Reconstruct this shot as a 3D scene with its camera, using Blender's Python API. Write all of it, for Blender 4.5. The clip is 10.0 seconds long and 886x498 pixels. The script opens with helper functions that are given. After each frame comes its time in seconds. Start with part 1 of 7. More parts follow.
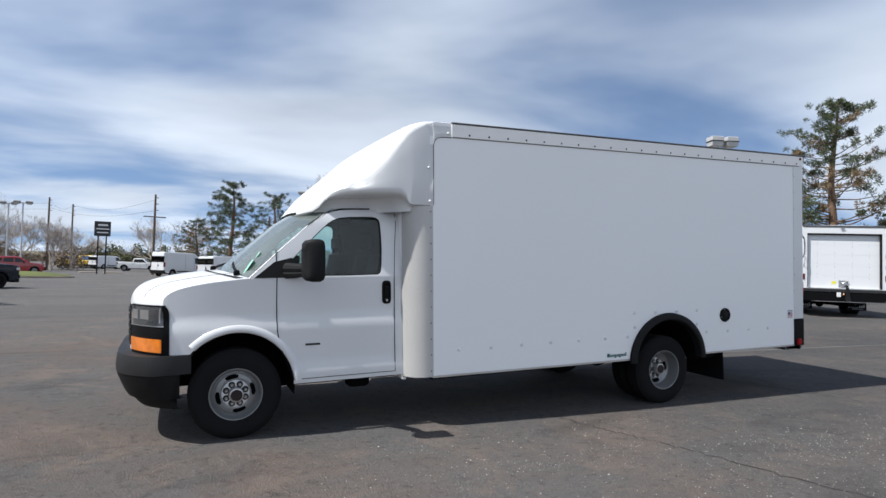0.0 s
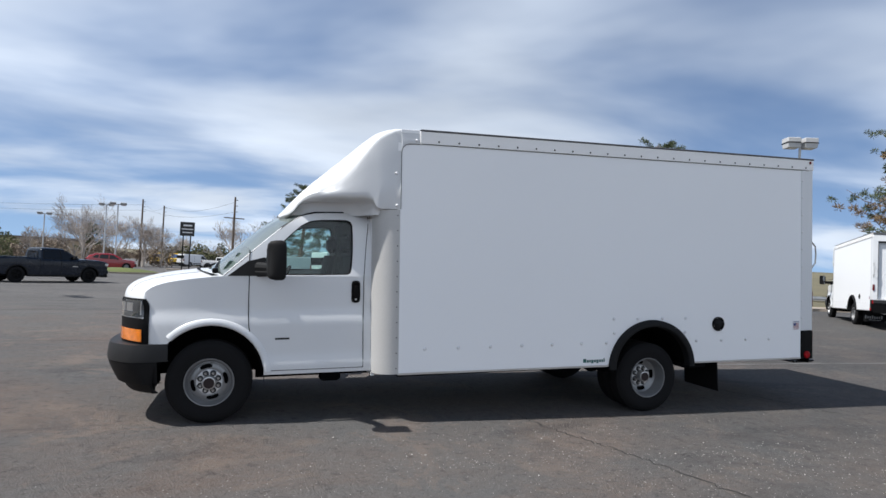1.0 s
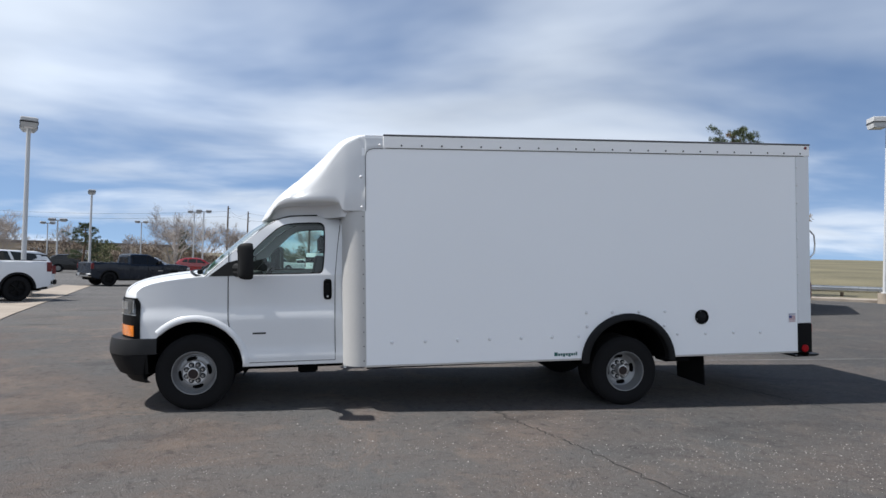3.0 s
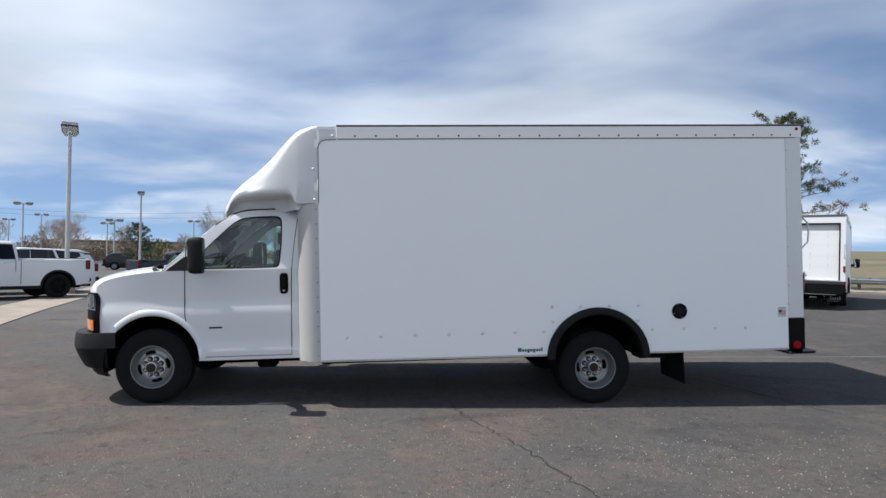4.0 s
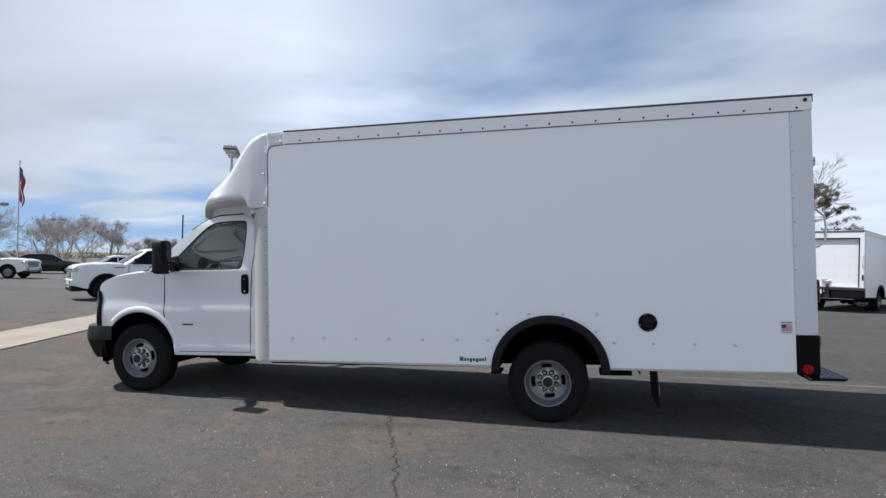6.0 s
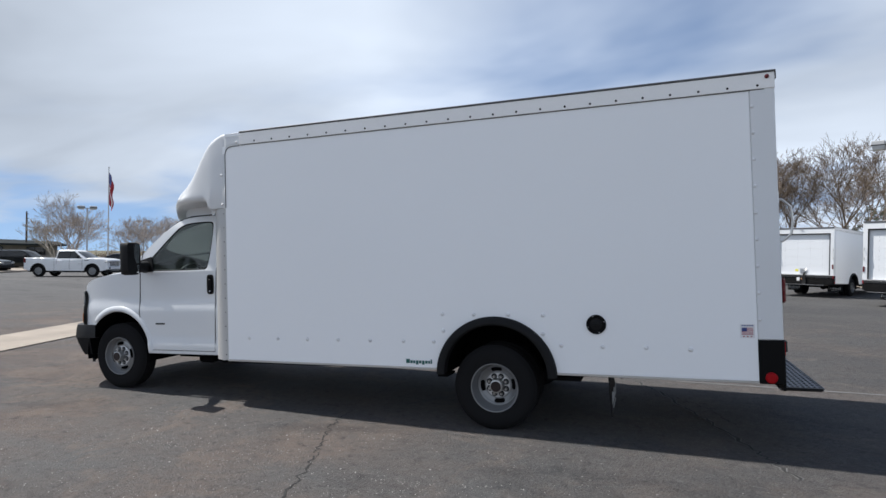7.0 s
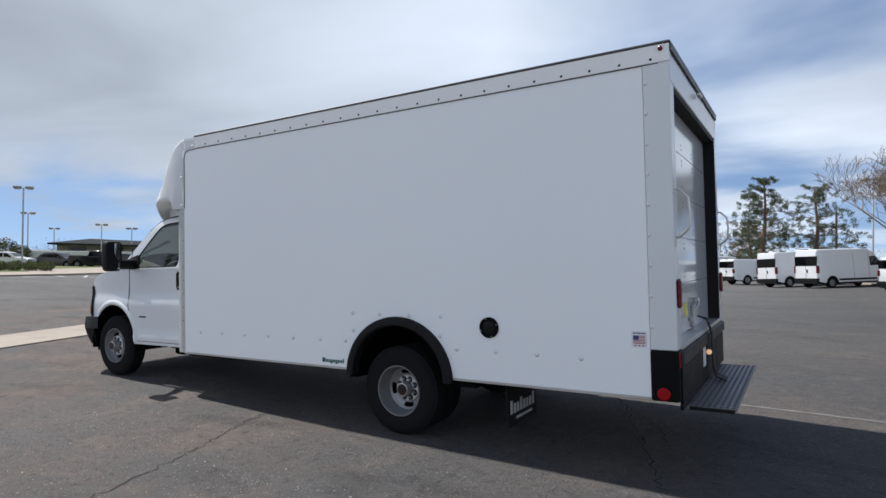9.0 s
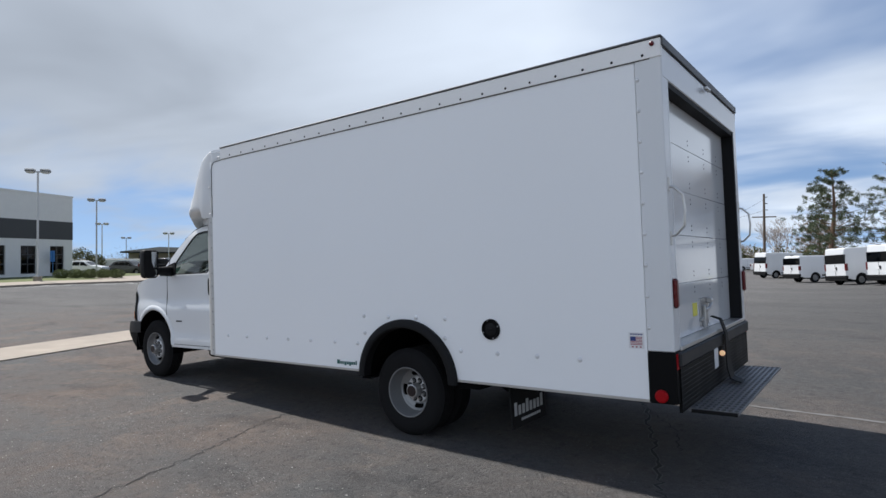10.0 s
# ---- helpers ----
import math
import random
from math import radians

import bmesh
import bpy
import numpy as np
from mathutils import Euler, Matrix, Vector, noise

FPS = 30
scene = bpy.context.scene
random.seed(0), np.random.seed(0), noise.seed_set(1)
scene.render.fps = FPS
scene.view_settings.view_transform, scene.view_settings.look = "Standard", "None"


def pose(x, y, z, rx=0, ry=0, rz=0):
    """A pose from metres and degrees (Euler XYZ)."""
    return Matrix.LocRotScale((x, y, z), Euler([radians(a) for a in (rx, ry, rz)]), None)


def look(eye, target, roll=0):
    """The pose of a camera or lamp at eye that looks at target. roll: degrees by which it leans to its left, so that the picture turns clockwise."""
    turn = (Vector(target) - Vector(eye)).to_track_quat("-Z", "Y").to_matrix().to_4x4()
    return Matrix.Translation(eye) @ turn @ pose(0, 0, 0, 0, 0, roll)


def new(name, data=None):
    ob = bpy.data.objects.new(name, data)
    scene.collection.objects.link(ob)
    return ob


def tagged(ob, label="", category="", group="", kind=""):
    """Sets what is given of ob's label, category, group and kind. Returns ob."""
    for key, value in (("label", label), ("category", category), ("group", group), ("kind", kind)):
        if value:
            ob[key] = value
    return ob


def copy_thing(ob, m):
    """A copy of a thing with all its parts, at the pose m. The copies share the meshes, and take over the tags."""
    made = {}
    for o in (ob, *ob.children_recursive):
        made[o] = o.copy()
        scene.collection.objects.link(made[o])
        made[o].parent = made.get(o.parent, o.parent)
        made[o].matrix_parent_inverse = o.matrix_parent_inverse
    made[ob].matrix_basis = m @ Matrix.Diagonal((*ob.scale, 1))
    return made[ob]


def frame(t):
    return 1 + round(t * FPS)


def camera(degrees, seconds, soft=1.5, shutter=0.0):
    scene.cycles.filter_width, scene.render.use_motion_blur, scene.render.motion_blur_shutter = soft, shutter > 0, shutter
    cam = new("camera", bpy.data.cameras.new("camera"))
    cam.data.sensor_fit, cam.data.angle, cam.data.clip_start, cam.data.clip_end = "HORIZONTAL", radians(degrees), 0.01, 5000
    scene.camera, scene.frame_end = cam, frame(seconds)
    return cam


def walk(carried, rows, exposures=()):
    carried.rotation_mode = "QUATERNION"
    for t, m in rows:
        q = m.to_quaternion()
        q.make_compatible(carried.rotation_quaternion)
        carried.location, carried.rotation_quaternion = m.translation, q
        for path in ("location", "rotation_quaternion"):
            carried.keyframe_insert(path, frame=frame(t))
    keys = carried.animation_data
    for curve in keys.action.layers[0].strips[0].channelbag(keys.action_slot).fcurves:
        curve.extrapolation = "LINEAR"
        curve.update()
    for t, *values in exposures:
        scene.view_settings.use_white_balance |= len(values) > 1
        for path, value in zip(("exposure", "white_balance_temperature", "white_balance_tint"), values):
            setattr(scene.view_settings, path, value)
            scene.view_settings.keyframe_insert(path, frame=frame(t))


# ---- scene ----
cam = camera(73.0, 10.0)
PATH = [
    (0, (-0.511, -5.023, 1.488), (0.305, -3.198, 1.535), 1.8),
    (0.5, (-0.061, -5.296, 1.514), (0.636, -3.422, 1.551), 2.2),
    (1, (0.366, -5.559, 1.519), (0.95, -3.647, 1.567), 2.8),
    (1.5, (0.791, -5.71, 1.541), (1.281, -3.772, 1.591), 2.9),
    (2, (1.068, -5.901, 1.546), (1.491, -3.947, 1.604), 2.4),
    (2.5, (1.189, -5.993, 1.548), (1.561, -4.029, 1.59), 1.9),
    (2.7, (1.244, -6.073, 1.563), (1.601, -4.106, 1.602), 1.8),
    (3.8, (2.165, -6.026, 1.514), (2.375, -4.037, 1.526), 1.1),
    (4, (2.369, -6.006, 1.543), (2.535, -4.012, 1.557), 1.1),
    (4.5, (2.972, -5.961, 1.562), (2.981, -3.961, 1.574), 1.1),
    (5, (3.602, -5.895, 1.593), (3.448, -3.901, 1.605), 0.9),
    (5.2, (3.812, -5.875, 1.563), (3.601, -3.886, 1.579), 1.0),
    (6.3, (5.04, -5.43, 1.523), (4.536, -3.495, 1.555), 0.6),
    (6.5, (5.271, -5.303, 1.574), (4.716, -3.382, 1.596), 0.1),
    (7, (5.777, -5.095, 1.569), (5.119, -3.207, 1.582), 0.5),
    (7.5, (6.236, -4.826, 1.566), (5.462, -2.982, 1.555), 0.6),
    (8, (6.696, -4.577, 1.499), (5.824, -2.777, 1.504), 0.6),
    (8.5, (7.103, -4.334, 1.496), (6.143, -2.579, 1.51), 0.9),
    (9, (7.415, -4.135, 1.547), (6.383, -2.422, 1.565), 0.7),
    (9.5, (7.646, -4.06, 1.551), (6.533, -2.399, 1.573), 0.2),
    (10, (7.793, -3.943, 1.555), (6.608, -2.333, 1.579), -0.3),
]
walk(cam, [(t, look(eye, target, roll)) for t, eye, target, roll in PATH], [(0.0, 0.29), (10.0, 0.29)])

# ---- world, sun and exposure ----
SUN_TO = Vector((-0.73, 0.033, 1.0)).normalized()      # towards the sun
SKY_POWER, CLOUD_POWER = 0.118, 0.835


def make_world():
    w = bpy.data.worlds.new("sky")
    scene.world = w
    w.use_nodes = True
    nt = w.node_tree
    nt.nodes.clear()
    N, L = nt.nodes.new, nt.links.new
    out, bg = N("ShaderNodeOutputWorld"), N("ShaderNodeBackground")
    sky = N("ShaderNodeTexSky")
    sky.sky_type = "NISHITA"
    sky.sun_disc = False
    sky.sun_elevation = math.asin(SUN_TO.z)
    sky.sun_rotation = math.atan2(SUN_TO.x, SUN_TO.y)
    sky.altitude, sky.air_density, sky.dust_density, sky.ozone_density = 1500, 1.0, 0.4, 1.3
    skyp = N("ShaderNodeVectorMath")
    skyp.operation = "SCALE"
    L(sky.outputs[0], skyp.inputs[0])
    tc = N("ShaderNodeTexCoord")
    lift = N("ShaderNodeVectorMath")          # a clear mountain sky, blue down to the horizon
    lift.operation = "ADD"
    lift.inputs[1].default_value = (0, 0, 0.17)
    L(tc.outputs["Generated"], lift.inputs[0])
    norm = N("ShaderNodeVectorMath")
    norm.operation = "NORMALIZE"
    L(lift.outputs[0], norm.inputs[0]), L(norm.outputs[0], sky.inputs[0])
    sep = N("ShaderNodeSeparateXYZ")
    L(tc.outputs["Generated"], sep.inputs[0])

    def m(op, a, b=None, c=None):
        n = N("ShaderNodeMath")
        n.operation = op
        for k, val in enumerate((a, b, c)):
            if val is None:
                continue
            if isinstance(val, (int, float)):
                n.inputs[k].default_value = val
            else:
                L(val, n.inputs[k])
        return n.outputs[0]
    # the haze towards the sun is thinner
    L(m("MULTIPLY", m("SUBTRACT", 1.0, m("MULTIPLY", m("MAXIMUM", m("MULTIPLY", sep.outputs[0], -1.0), 0.0), 0.20)), SKY_POWER), skyp.inputs["Scale"])
    # the cloud deck as a flat sheet overhead, streaked along one direction
    zz = m("ADD", m("MAXIMUM", sep.outputs[2], 0.0), 0.16)
    px, py = m("DIVIDE", sep.outputs[0], zz), m("DIVIDE", sep.outputs[1], zz)
    comb = N("ShaderNodeCombineXYZ")
    L(px, comb.inputs[0]), L(py, comb.inputs[1])
    mp = N("ShaderNodeMapping")
    mp.inputs["Rotation"].default_value = (0, 0, radians(24))
    mp.inputs["Scale"].default_value = (0.50, 0.72, 1)
    mp.inputs["Location"].default_value = (1.9, 0.75, 0)
    L(comb.outputs[0], mp.inputs[0])
    n1 = N("ShaderNodeTexNoise")
    n1.inputs["Scale"].default_value, n1.inputs["Detail"].default_value = 0.80, 5
    n1.inputs["Roughness"].default_value, n1.inputs["Distortion"].default_value = 0.46, 0.35
    L(mp.outputs[0], n1.inputs[0])
    n2 = N("ShaderNodeTexNoise")
    n2.inputs["Scale"].default_value, n2.inputs["Detail"].default_value = 1.5, 4
    n2.inputs["Roughness"].default_value, n2.inputs["Distortion"].default_value = 0.45, 0.5
    L(mp.outputs[0], n2.inputs[0])
    ramp = N("ShaderNodeMapRange")
    ramp.interpolation_type = "SMOOTHSTEP"
    ramp.inputs[1].default_value, ramp.inputs[2].default_value = 0.25, 0.50
    gap = N("ShaderNodeVectorMath")
    gap.operation = "DOT_PRODUCT"
    gap.inputs[1].default_value = Vector((0.70, 0.675, 0.235)).normalized()
    L(tc.outputs["Generated"], gap.inputs[0])
    thin = m("MULTIPLY", m("POWER", m("MAXIMUM", gap.outputs["Value"], 0.0), 18.0), 0.24)
    west = m("MULTIPLY", m("MAXIMUM", m("MULTIPLY", sep.outputs[0], -1.0), 0.0), m("MULTIPLY", m("MINIMUM", m("MAXIMUM", sep.outputs[2], 0.0), 0.4), 0.55))
    low = m("MULTIPLY", m("SUBTRACT", 1.0, m("MINIMUM", m("DIVIDE", m("MAXIMUM", sep.outputs[2], 0.0), 0.30), 1.0)), m("MULTIPLY", m("MINIMUM", m("MAXIMUM", m("SUBTRACT", 0.6, m("MULTIPLY", sep.outputs[0], 1.2)), 0.0), 1.0), 0.265))
    top = m("MULTIPLY", m("MINIMUM", m("MAXIMUM", m("DIVIDE", m("SUBTRACT", sep.outputs[2], 0.45), 0.30), 0.0), 1.0), 0.30)      # clearer overhead
    n3 = N("ShaderNodeTexNoise")              # thin streaks low over the horizon
    n3.inputs["Scale"].default_value, n3.inputs["Detail"].default_value, n3.inputs["Distortion"].default_value = 2.1, 5, 0.4
    L(mp.outputs[0], n3.inputs[0])
    streak = m("MULTIPLY", m("SUBTRACT", n3.outputs[0], 0.47), m("SUBTRACT", 0.75, m("MINIMUM", m("DIVIDE", m("MAXIMUM", sep.outputs[2], 0.0), 0.36), 0.75)))
    L(m("ADD", streak, m("SUBTRACT", m("SUBTRACT", m("ADD", m("SUBTRACT", n1.outputs[0], thin), west), low), top)), ramp.inputs[0])
    # brighter towards the sun
    dot = N("ShaderNodeVectorMath")
    dot.operation = "DOT_PRODUCT"
    dot.inputs[1].default_value = SUN_TO
    L(tc.outputs["Generated"], dot.inputs[0])
    near = m("POWER", m("MAXIMUM", dot.outputs["Value"], 0.0), 4.0)
    tone = m("ADD", m("MULTIPLY", n2.outputs[0], 0.75), m("ADD", m("MULTIPLY", near, 0.02), 0.51))
    # a thicker, greyer deck in the west
    tone = m("SUBTRACT", tone, m("MULTIPLY", m("MAXIMUM", m("SUBTRACT", m("MULTIPLY", sep.outputs[0], -1.0), 0.42), 0.0), 0.62))
    cl = N("ShaderNodeVectorMath")
    cl.operation = "SCALE"
    cl.inputs[0].default_value = (0.858 * CLOUD_POWER, 0.957 * CLOUD_POWER, 1.10 * CLOUD_POWER)
    L(tone, cl.inputs["Scale"])
    mix = N("ShaderNodeMix")
    mix.data_type = "VECTOR"
    L(m("MULTIPLY", ramp.outputs[0], 0.93), mix.inputs["Factor"])
    L(skyp.outputs[0], mix.inputs[4]), L(cl.outputs[0], mix.inputs[5])
    L(mix.outputs[1], bg.inputs[0])
    L(bg.outputs[0], out.inputs[0])


make_world()
sun = new("sun", bpy.data.lights.new("sun", "SUN"))
sun.data.energy, sun.data.angle, sun.data.color = 4.9, radians(0.8), (1.0, 0.975, 0.94)
sun.matrix_world = look((0, 0, 60), Vector((0, 0, 60)) - SUN_TO)


# ---- materials ----
def material(name, color, rough=0.5, metal=0.0, vary=0.08, scale=6.0, fine=60.0, bump=0.0, coat=0.0, spec=0.5, tint=None, gloss=0.07):
    """Base colour with variation at a large and a fine scale, uneven gloss, and fine relief."""
    mt = bpy.data.materials.new(name)
    mt.use_nodes = True
    nt = mt.node_tree
    N, L = nt.nodes.new, nt.links.new
    b = nt.nodes["Principled BSDF"]
    b.inputs["Roughness"].default_value, b.inputs["Metallic"].default_value = rough, metal
    b.inputs["Coat Weight"].default_value, b.inputs["Coat Roughness"].default_value = coat, 0.06
    b.inputs["Specular IOR Level"].default_value = spec
    tc = N("ShaderNodeTexCoord")
    a, c = N("ShaderNodeTexNoise"), N("ShaderNodeTexNoise")
    a.inputs["Scale"].default_value, a.inputs["Detail"].default_value = scale * 0.3, 5
    c.inputs["Scale"].default_value, c.inputs["Detail"].default_value = fine, 3
    L(tc.outputs["Object"], a.inputs[0]), L(tc.outputs["Object"], c.inputs[0])
    mix = N("ShaderNodeMix")
    mix.data_type = "RGBA"
    lo = [max(0.0, k * (1 - vary)) for k in color]
    hi = [min(1.0, k * (1 + vary)) for k in (tint or color)]
    mix.inputs[6].default_value, mix.inputs[7].default_value = (*lo, 1), (*hi, 1)
    add = N("ShaderNodeMath")
    add.operation = "MULTIPLY_ADD"
    add.inputs[1].default_value, add.inputs[2].default_value = 0.35, 0.0
    L(c.outputs[0], add.inputs[0])
    s = N("ShaderNodeMath")
    s.operation = "MULTIPLY_ADD"
    s.inputs[1].default_value = 0.65
    L(a.outputs[0], s.inputs[0]), L(add.outputs[0], s.inputs[2])
    r = N("ShaderNodeMapRange")
    r.inputs[1].default_value, r.inputs[2].default_value = 0.3, 0.7
    L(s.outputs[0], r.inputs[0])
    L(r.outputs[0], mix.inputs[0])
    L(mix.outputs[2], b.inputs["Base Color"])
    ro = N("ShaderNodeMapRange")
    ro.inputs[1].default_value, ro.inputs[2].default_value = 0.3, 0.7
    ro.inputs[3].default_value, ro.inputs[4].default_value = max(0.02, rough - gloss), min(1.0, rough + gloss)
    L(a.outputs[0], ro.inputs[0]), L(ro.outputs[0], b.inputs["Roughness"])
    if bump:
        bp = N("ShaderNodeBump")
        bp.inputs["Strength"].default_value, bp.inputs["Distance"].default_value = bump, 0.01
        L(c.outputs[0], bp.inputs["Height"]), L(bp.outputs[0], b.inputs["Normal"])
    return mt


def glass(name, color, ior=1.5, dust=0.0):
    """Tinted glazing: a mix of clear and glossy by the angle, with part of the light let through."""
    mt = bpy.data.materials.new(name)
    mt.use_nodes = True
    nt = mt.node_tree
    nt.nodes.clear()
    N, L = nt.nodes.new, nt.links.new
    out, mx, tr, gl, fr = N("ShaderNodeOutputMaterial"), N("ShaderNodeMixShader"), N("ShaderNodeBsdfTransparent"), N("ShaderNodeBsdfGlossy"), N("ShaderNodeFresnel")
    tr.inputs[0].default_value = (*color, 1)
    gl.inputs["Roughness"].default_value = 0.02
    gl.inputs[0].default_value = (0.95, 0.97, 1.0, 1)
    fr.inputs[0].default_value = ior
    L(fr.outputs[0], mx.inputs[0]), L(tr.outputs[0], mx.inputs[1]), L(gl.outputs[0], mx.inputs[2])
    film, dm = N("ShaderNodeBsdfDiffuse"), N("ShaderNodeMixShader")      # a thin film of dust
    film.inputs[0].default_value = (0.60, 0.70, 0.66, 1)
    dm.inputs[0].default_value = dust
    L(mx.outputs[0], dm.inputs[1]), L(film.outputs[0], dm.inputs[2]), L(dm.outputs[0], out.inputs[0])
    return mt


def emitter(name, color, power):
    mt = bpy.data.materials.new(name)
    mt.use_nodes = True
    b = mt.node_tree.nodes["Principled BSDF"]
    b.inputs["Base Color"].default_value = (*color, 1)
    b.inputs["Emission Color"].default_value, b.inputs["Emission Strength"].default_value = (*color, 1), power
    return mt


def asphalt_material():
    """Worn asphalt: aggregate, pale specks, rust-brown stains and wide bleached lanes, darkened towards the east."""
    mt = bpy.data.materials.new("asphalt")
    mt.use_nodes = True
    nt = mt.node_tree
    N, L = nt.nodes.new, nt.links.new
    b = nt.nodes["Principled BSDF"]
    tc = N("ShaderNodeTexCoord")

    def noisy(scale, detail=4, rough=0.55, dist=0.0, stretch=None):
        n = N("ShaderNodeTexNoise")
        n.inputs["Scale"].default_value, n.inputs["Detail"].default_value = scale, detail
        n.inputs["Roughness"].default_value, n.inputs["Distortion"].default_value = rough, dist
        if stretch:
            mp = N("ShaderNodeMapping")
            mp.inputs["Scale"].default_value = stretch
            mp.inputs["Rotation"].default_value = (0, 0, radians(14))
            L(tc.outputs["Object"], mp.inputs[0]), L(mp.outputs[0], n.inputs[0])
        else:
            L(tc.outputs["Object"], n.inputs[0])
        return n.outputs[0]

    def rng(v, a, c, x=0.0, y=1.0):
        r = N("ShaderNodeMapRange")
        r.inputs[1].default_value, r.inputs[2].default_value, r.inputs[3].default_value, r.inputs[4].default_value = a, c, x, y
        L(v, r.inputs[0])
        return r.outputs[0]

    def mixc(f, a, c):
        x = N("ShaderNodeMix")
        x.data_type = "RGBA"
        for k, val in ((6, a), (7, c)):
            if isinstance(val, tuple):
                x.inputs[k].default_value = (*val, 1)
            else:
                L(val, x.inputs[k])
        L(f, x.inputs[0])
        return x.outputs[2]

    def mul(a, c):
        x = N("ShaderNodeMath")
        x.operation = "MULTIPLY"
        L(a, x.inputs[0])
        if isinstance(c, (int, float)):
            x.inputs[1].default_value = c
        else:
            L(c, x.inputs[1])
        return x.outputs[0]
    grain = noisy(120, 3, 0.75)
    mid = noisy(7, 6, 0.62, 0.3)
    wide = noisy(0.22, 4, 0.5, 0.4, (0.5, 1.6, 1))
    peb = N("ShaderNodeTexVoronoi")
    peb.inputs["Scale"].default_value = 75
    L(tc.outputs["Object"], peb.inputs[0])
    stone = N("ShaderNodeSeparateColor")
    L(peb.outputs["Color"], stone.inputs[0])
    col = mixc(rng(wide, 0.35, 0.68), (0.104, 0.104, 0.106), (0.150, 0.148, 0.145))
    col = mixc(mul(rng(mid, 0.36, 0.68), 0.45), col, (0.175, 0.167, 0.159))
    # darker asphalt to the east, which also deepens the truck's shadow in the colour
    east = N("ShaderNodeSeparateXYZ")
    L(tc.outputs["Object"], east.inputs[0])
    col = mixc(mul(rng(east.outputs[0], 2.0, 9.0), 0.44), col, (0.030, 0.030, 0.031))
    # brown dust lies thickest beside the nose of the truck
    sep = N("ShaderNodeSeparateXYZ")
    L(tc.outputs["Object"], sep.inputs[0])
    dusty = rng(noisy(0.5, 6, 0.68, 0.35, (0.9, 1.2, 1)), 0.40, 0.66)
    west = mul(mul(rng(sep.outputs[0], 6.0, -1.0, 0.35, 1.0), rng(sep.outputs[0], -15.0, -7.0, 0.15, 1.0)), rng(sep.outputs[1], 14.0, 6.0, 0.15, 1.0))
    col = mixc(mul(mul(dusty, west), 0.90), col, (0.172, 0.132, 0.111))
    patch = mul(rng(noisy(0.9, 9, 0.76, 0.5), 0.51, 0.61), west)
    col = mixc(mul(patch, 0.72), col, (0.225, 0.176, 0.146))
    # scuffs a hand's width across
    col = mixc(mul(rng(noisy(16, 6, 0.7, 0.4), 0.50, 0.68), 0.34), col, (0.19, 0.183, 0.176))
    col = mixc(mul(rng(noisy(11, 5, 0.65, 0.3), 0.54, 0.70), 0.45), col, (0.030, 0.030, 0.031))
    worn = rng(noisy(0.8, 5, 0.6, 0.6, (0.6, 1.5, 1)), 0.56, 0.70)
    col = mixc(mul(worn, 0.45), col, (0.044, 0.044, 0.046))
    # aggregate: every stone a little lighter or darker, dark pits between
    col = mixc(mul(rng(stone.outputs[0], 0.55, 1.0), 0.26), col, (0.21, 0.207, 0.205))
    col = mixc(mul(rng(grain, 0.46, 0.72), 0.33), col, (0.018, 0.018, 0.019))
    vor = N("ShaderNodeTexVoronoi")
    vor.inputs["Scale"].default_value = 24
    L(tc.outputs["Object"], vor.inputs[0])
    speck = mul(rng(vor.outputs["Distance"], 0.17, 0.11), rng(noisy(0.9, 4, 0.7), 0.52, 0.62))
    col = mixc(mul(speck, 0.40), col, (0.50, 0.48, 0.46))
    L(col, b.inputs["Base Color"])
    L(rng(mid, 0.3, 0.7, 0.74, 0.92), b.inputs["Roughness"])
    b.inputs["Specular IOR Level"].default_value = 0.10
    bp = N("ShaderNodeBump")
    bp.inputs["Strength"].default_value, bp.inputs["Distance"].default_value = 1.0, 0.014
    bq = N("ShaderNodeBump")
    bq.inputs["Strength"].default_value, bq.inputs["Distance"].default_value = 0.8, 0.013
    bq.invert = True
    L(peb.outputs["Distance"], bq.inputs["Height"])
    L(grain, bp.inputs["Height"]), L(bq.outputs[0], bp.inputs["Normal"]), L(bp.outputs[0], b.inputs["Normal"])
    return mt


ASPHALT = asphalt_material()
PAINT = material("white_paint", (0.71, 0.725, 0.74), 0.30, vary=0.012, scale=2, coat=0.32, gloss=0.02)
PANEL = material("white_composite", (0.90, 0.912, 0.925), 0.36, vary=0.018, scale=1.5, fine=220, bump=0.015, coat=0.1, gloss=0.015)
DOORM = material("glossy_door", (0.73, 0.745, 0.76), 0.12, vary=0.015, scale=2, coat=0.6, gloss=0.03)
CORNERM = material("satin_corner", (0.50, 0.495, 0.485), 0.42, 0.15, vary=0.06, scale=3, coat=0.1, gloss=0.05)
POST = material("white_moulded", (0.67, 0.685, 0.70), 0.42, vary=0.015, scale=2, coat=0.1, gloss=0.03)
RAILM = material("painted_rail", (0.90, 0.893, 0.88), 0.42, vary=0.03)
ALU = material("aluminium", (0.62, 0.61, 0.59), 0.38, 0.85, vary=0.06, scale=9)
STEEL = material("bare_steel", (0.50, 0.50, 0.50), 0.32, 0.9, vary=0.1, scale=12)
HUBM = material("hub_steel", (0.68, 0.685, 0.69), 0.36, 0.25, vary=0.08, scale=14)
RIM = material("painted_wheel_steel", (0.235, 0.24, 0.245), 0.36, 0.5, vary=0.06, scale=14)
BLACK = material("black_plastic", (0.009, 0.0093, 0.0102), 0.65, vary=0.15, fine=300, bump=0.05, spec=0.2)
BLACKP = material("black_paint", (0.0035, 0.0035, 0.004), 0.55, vary=0.1, spec=0.12)
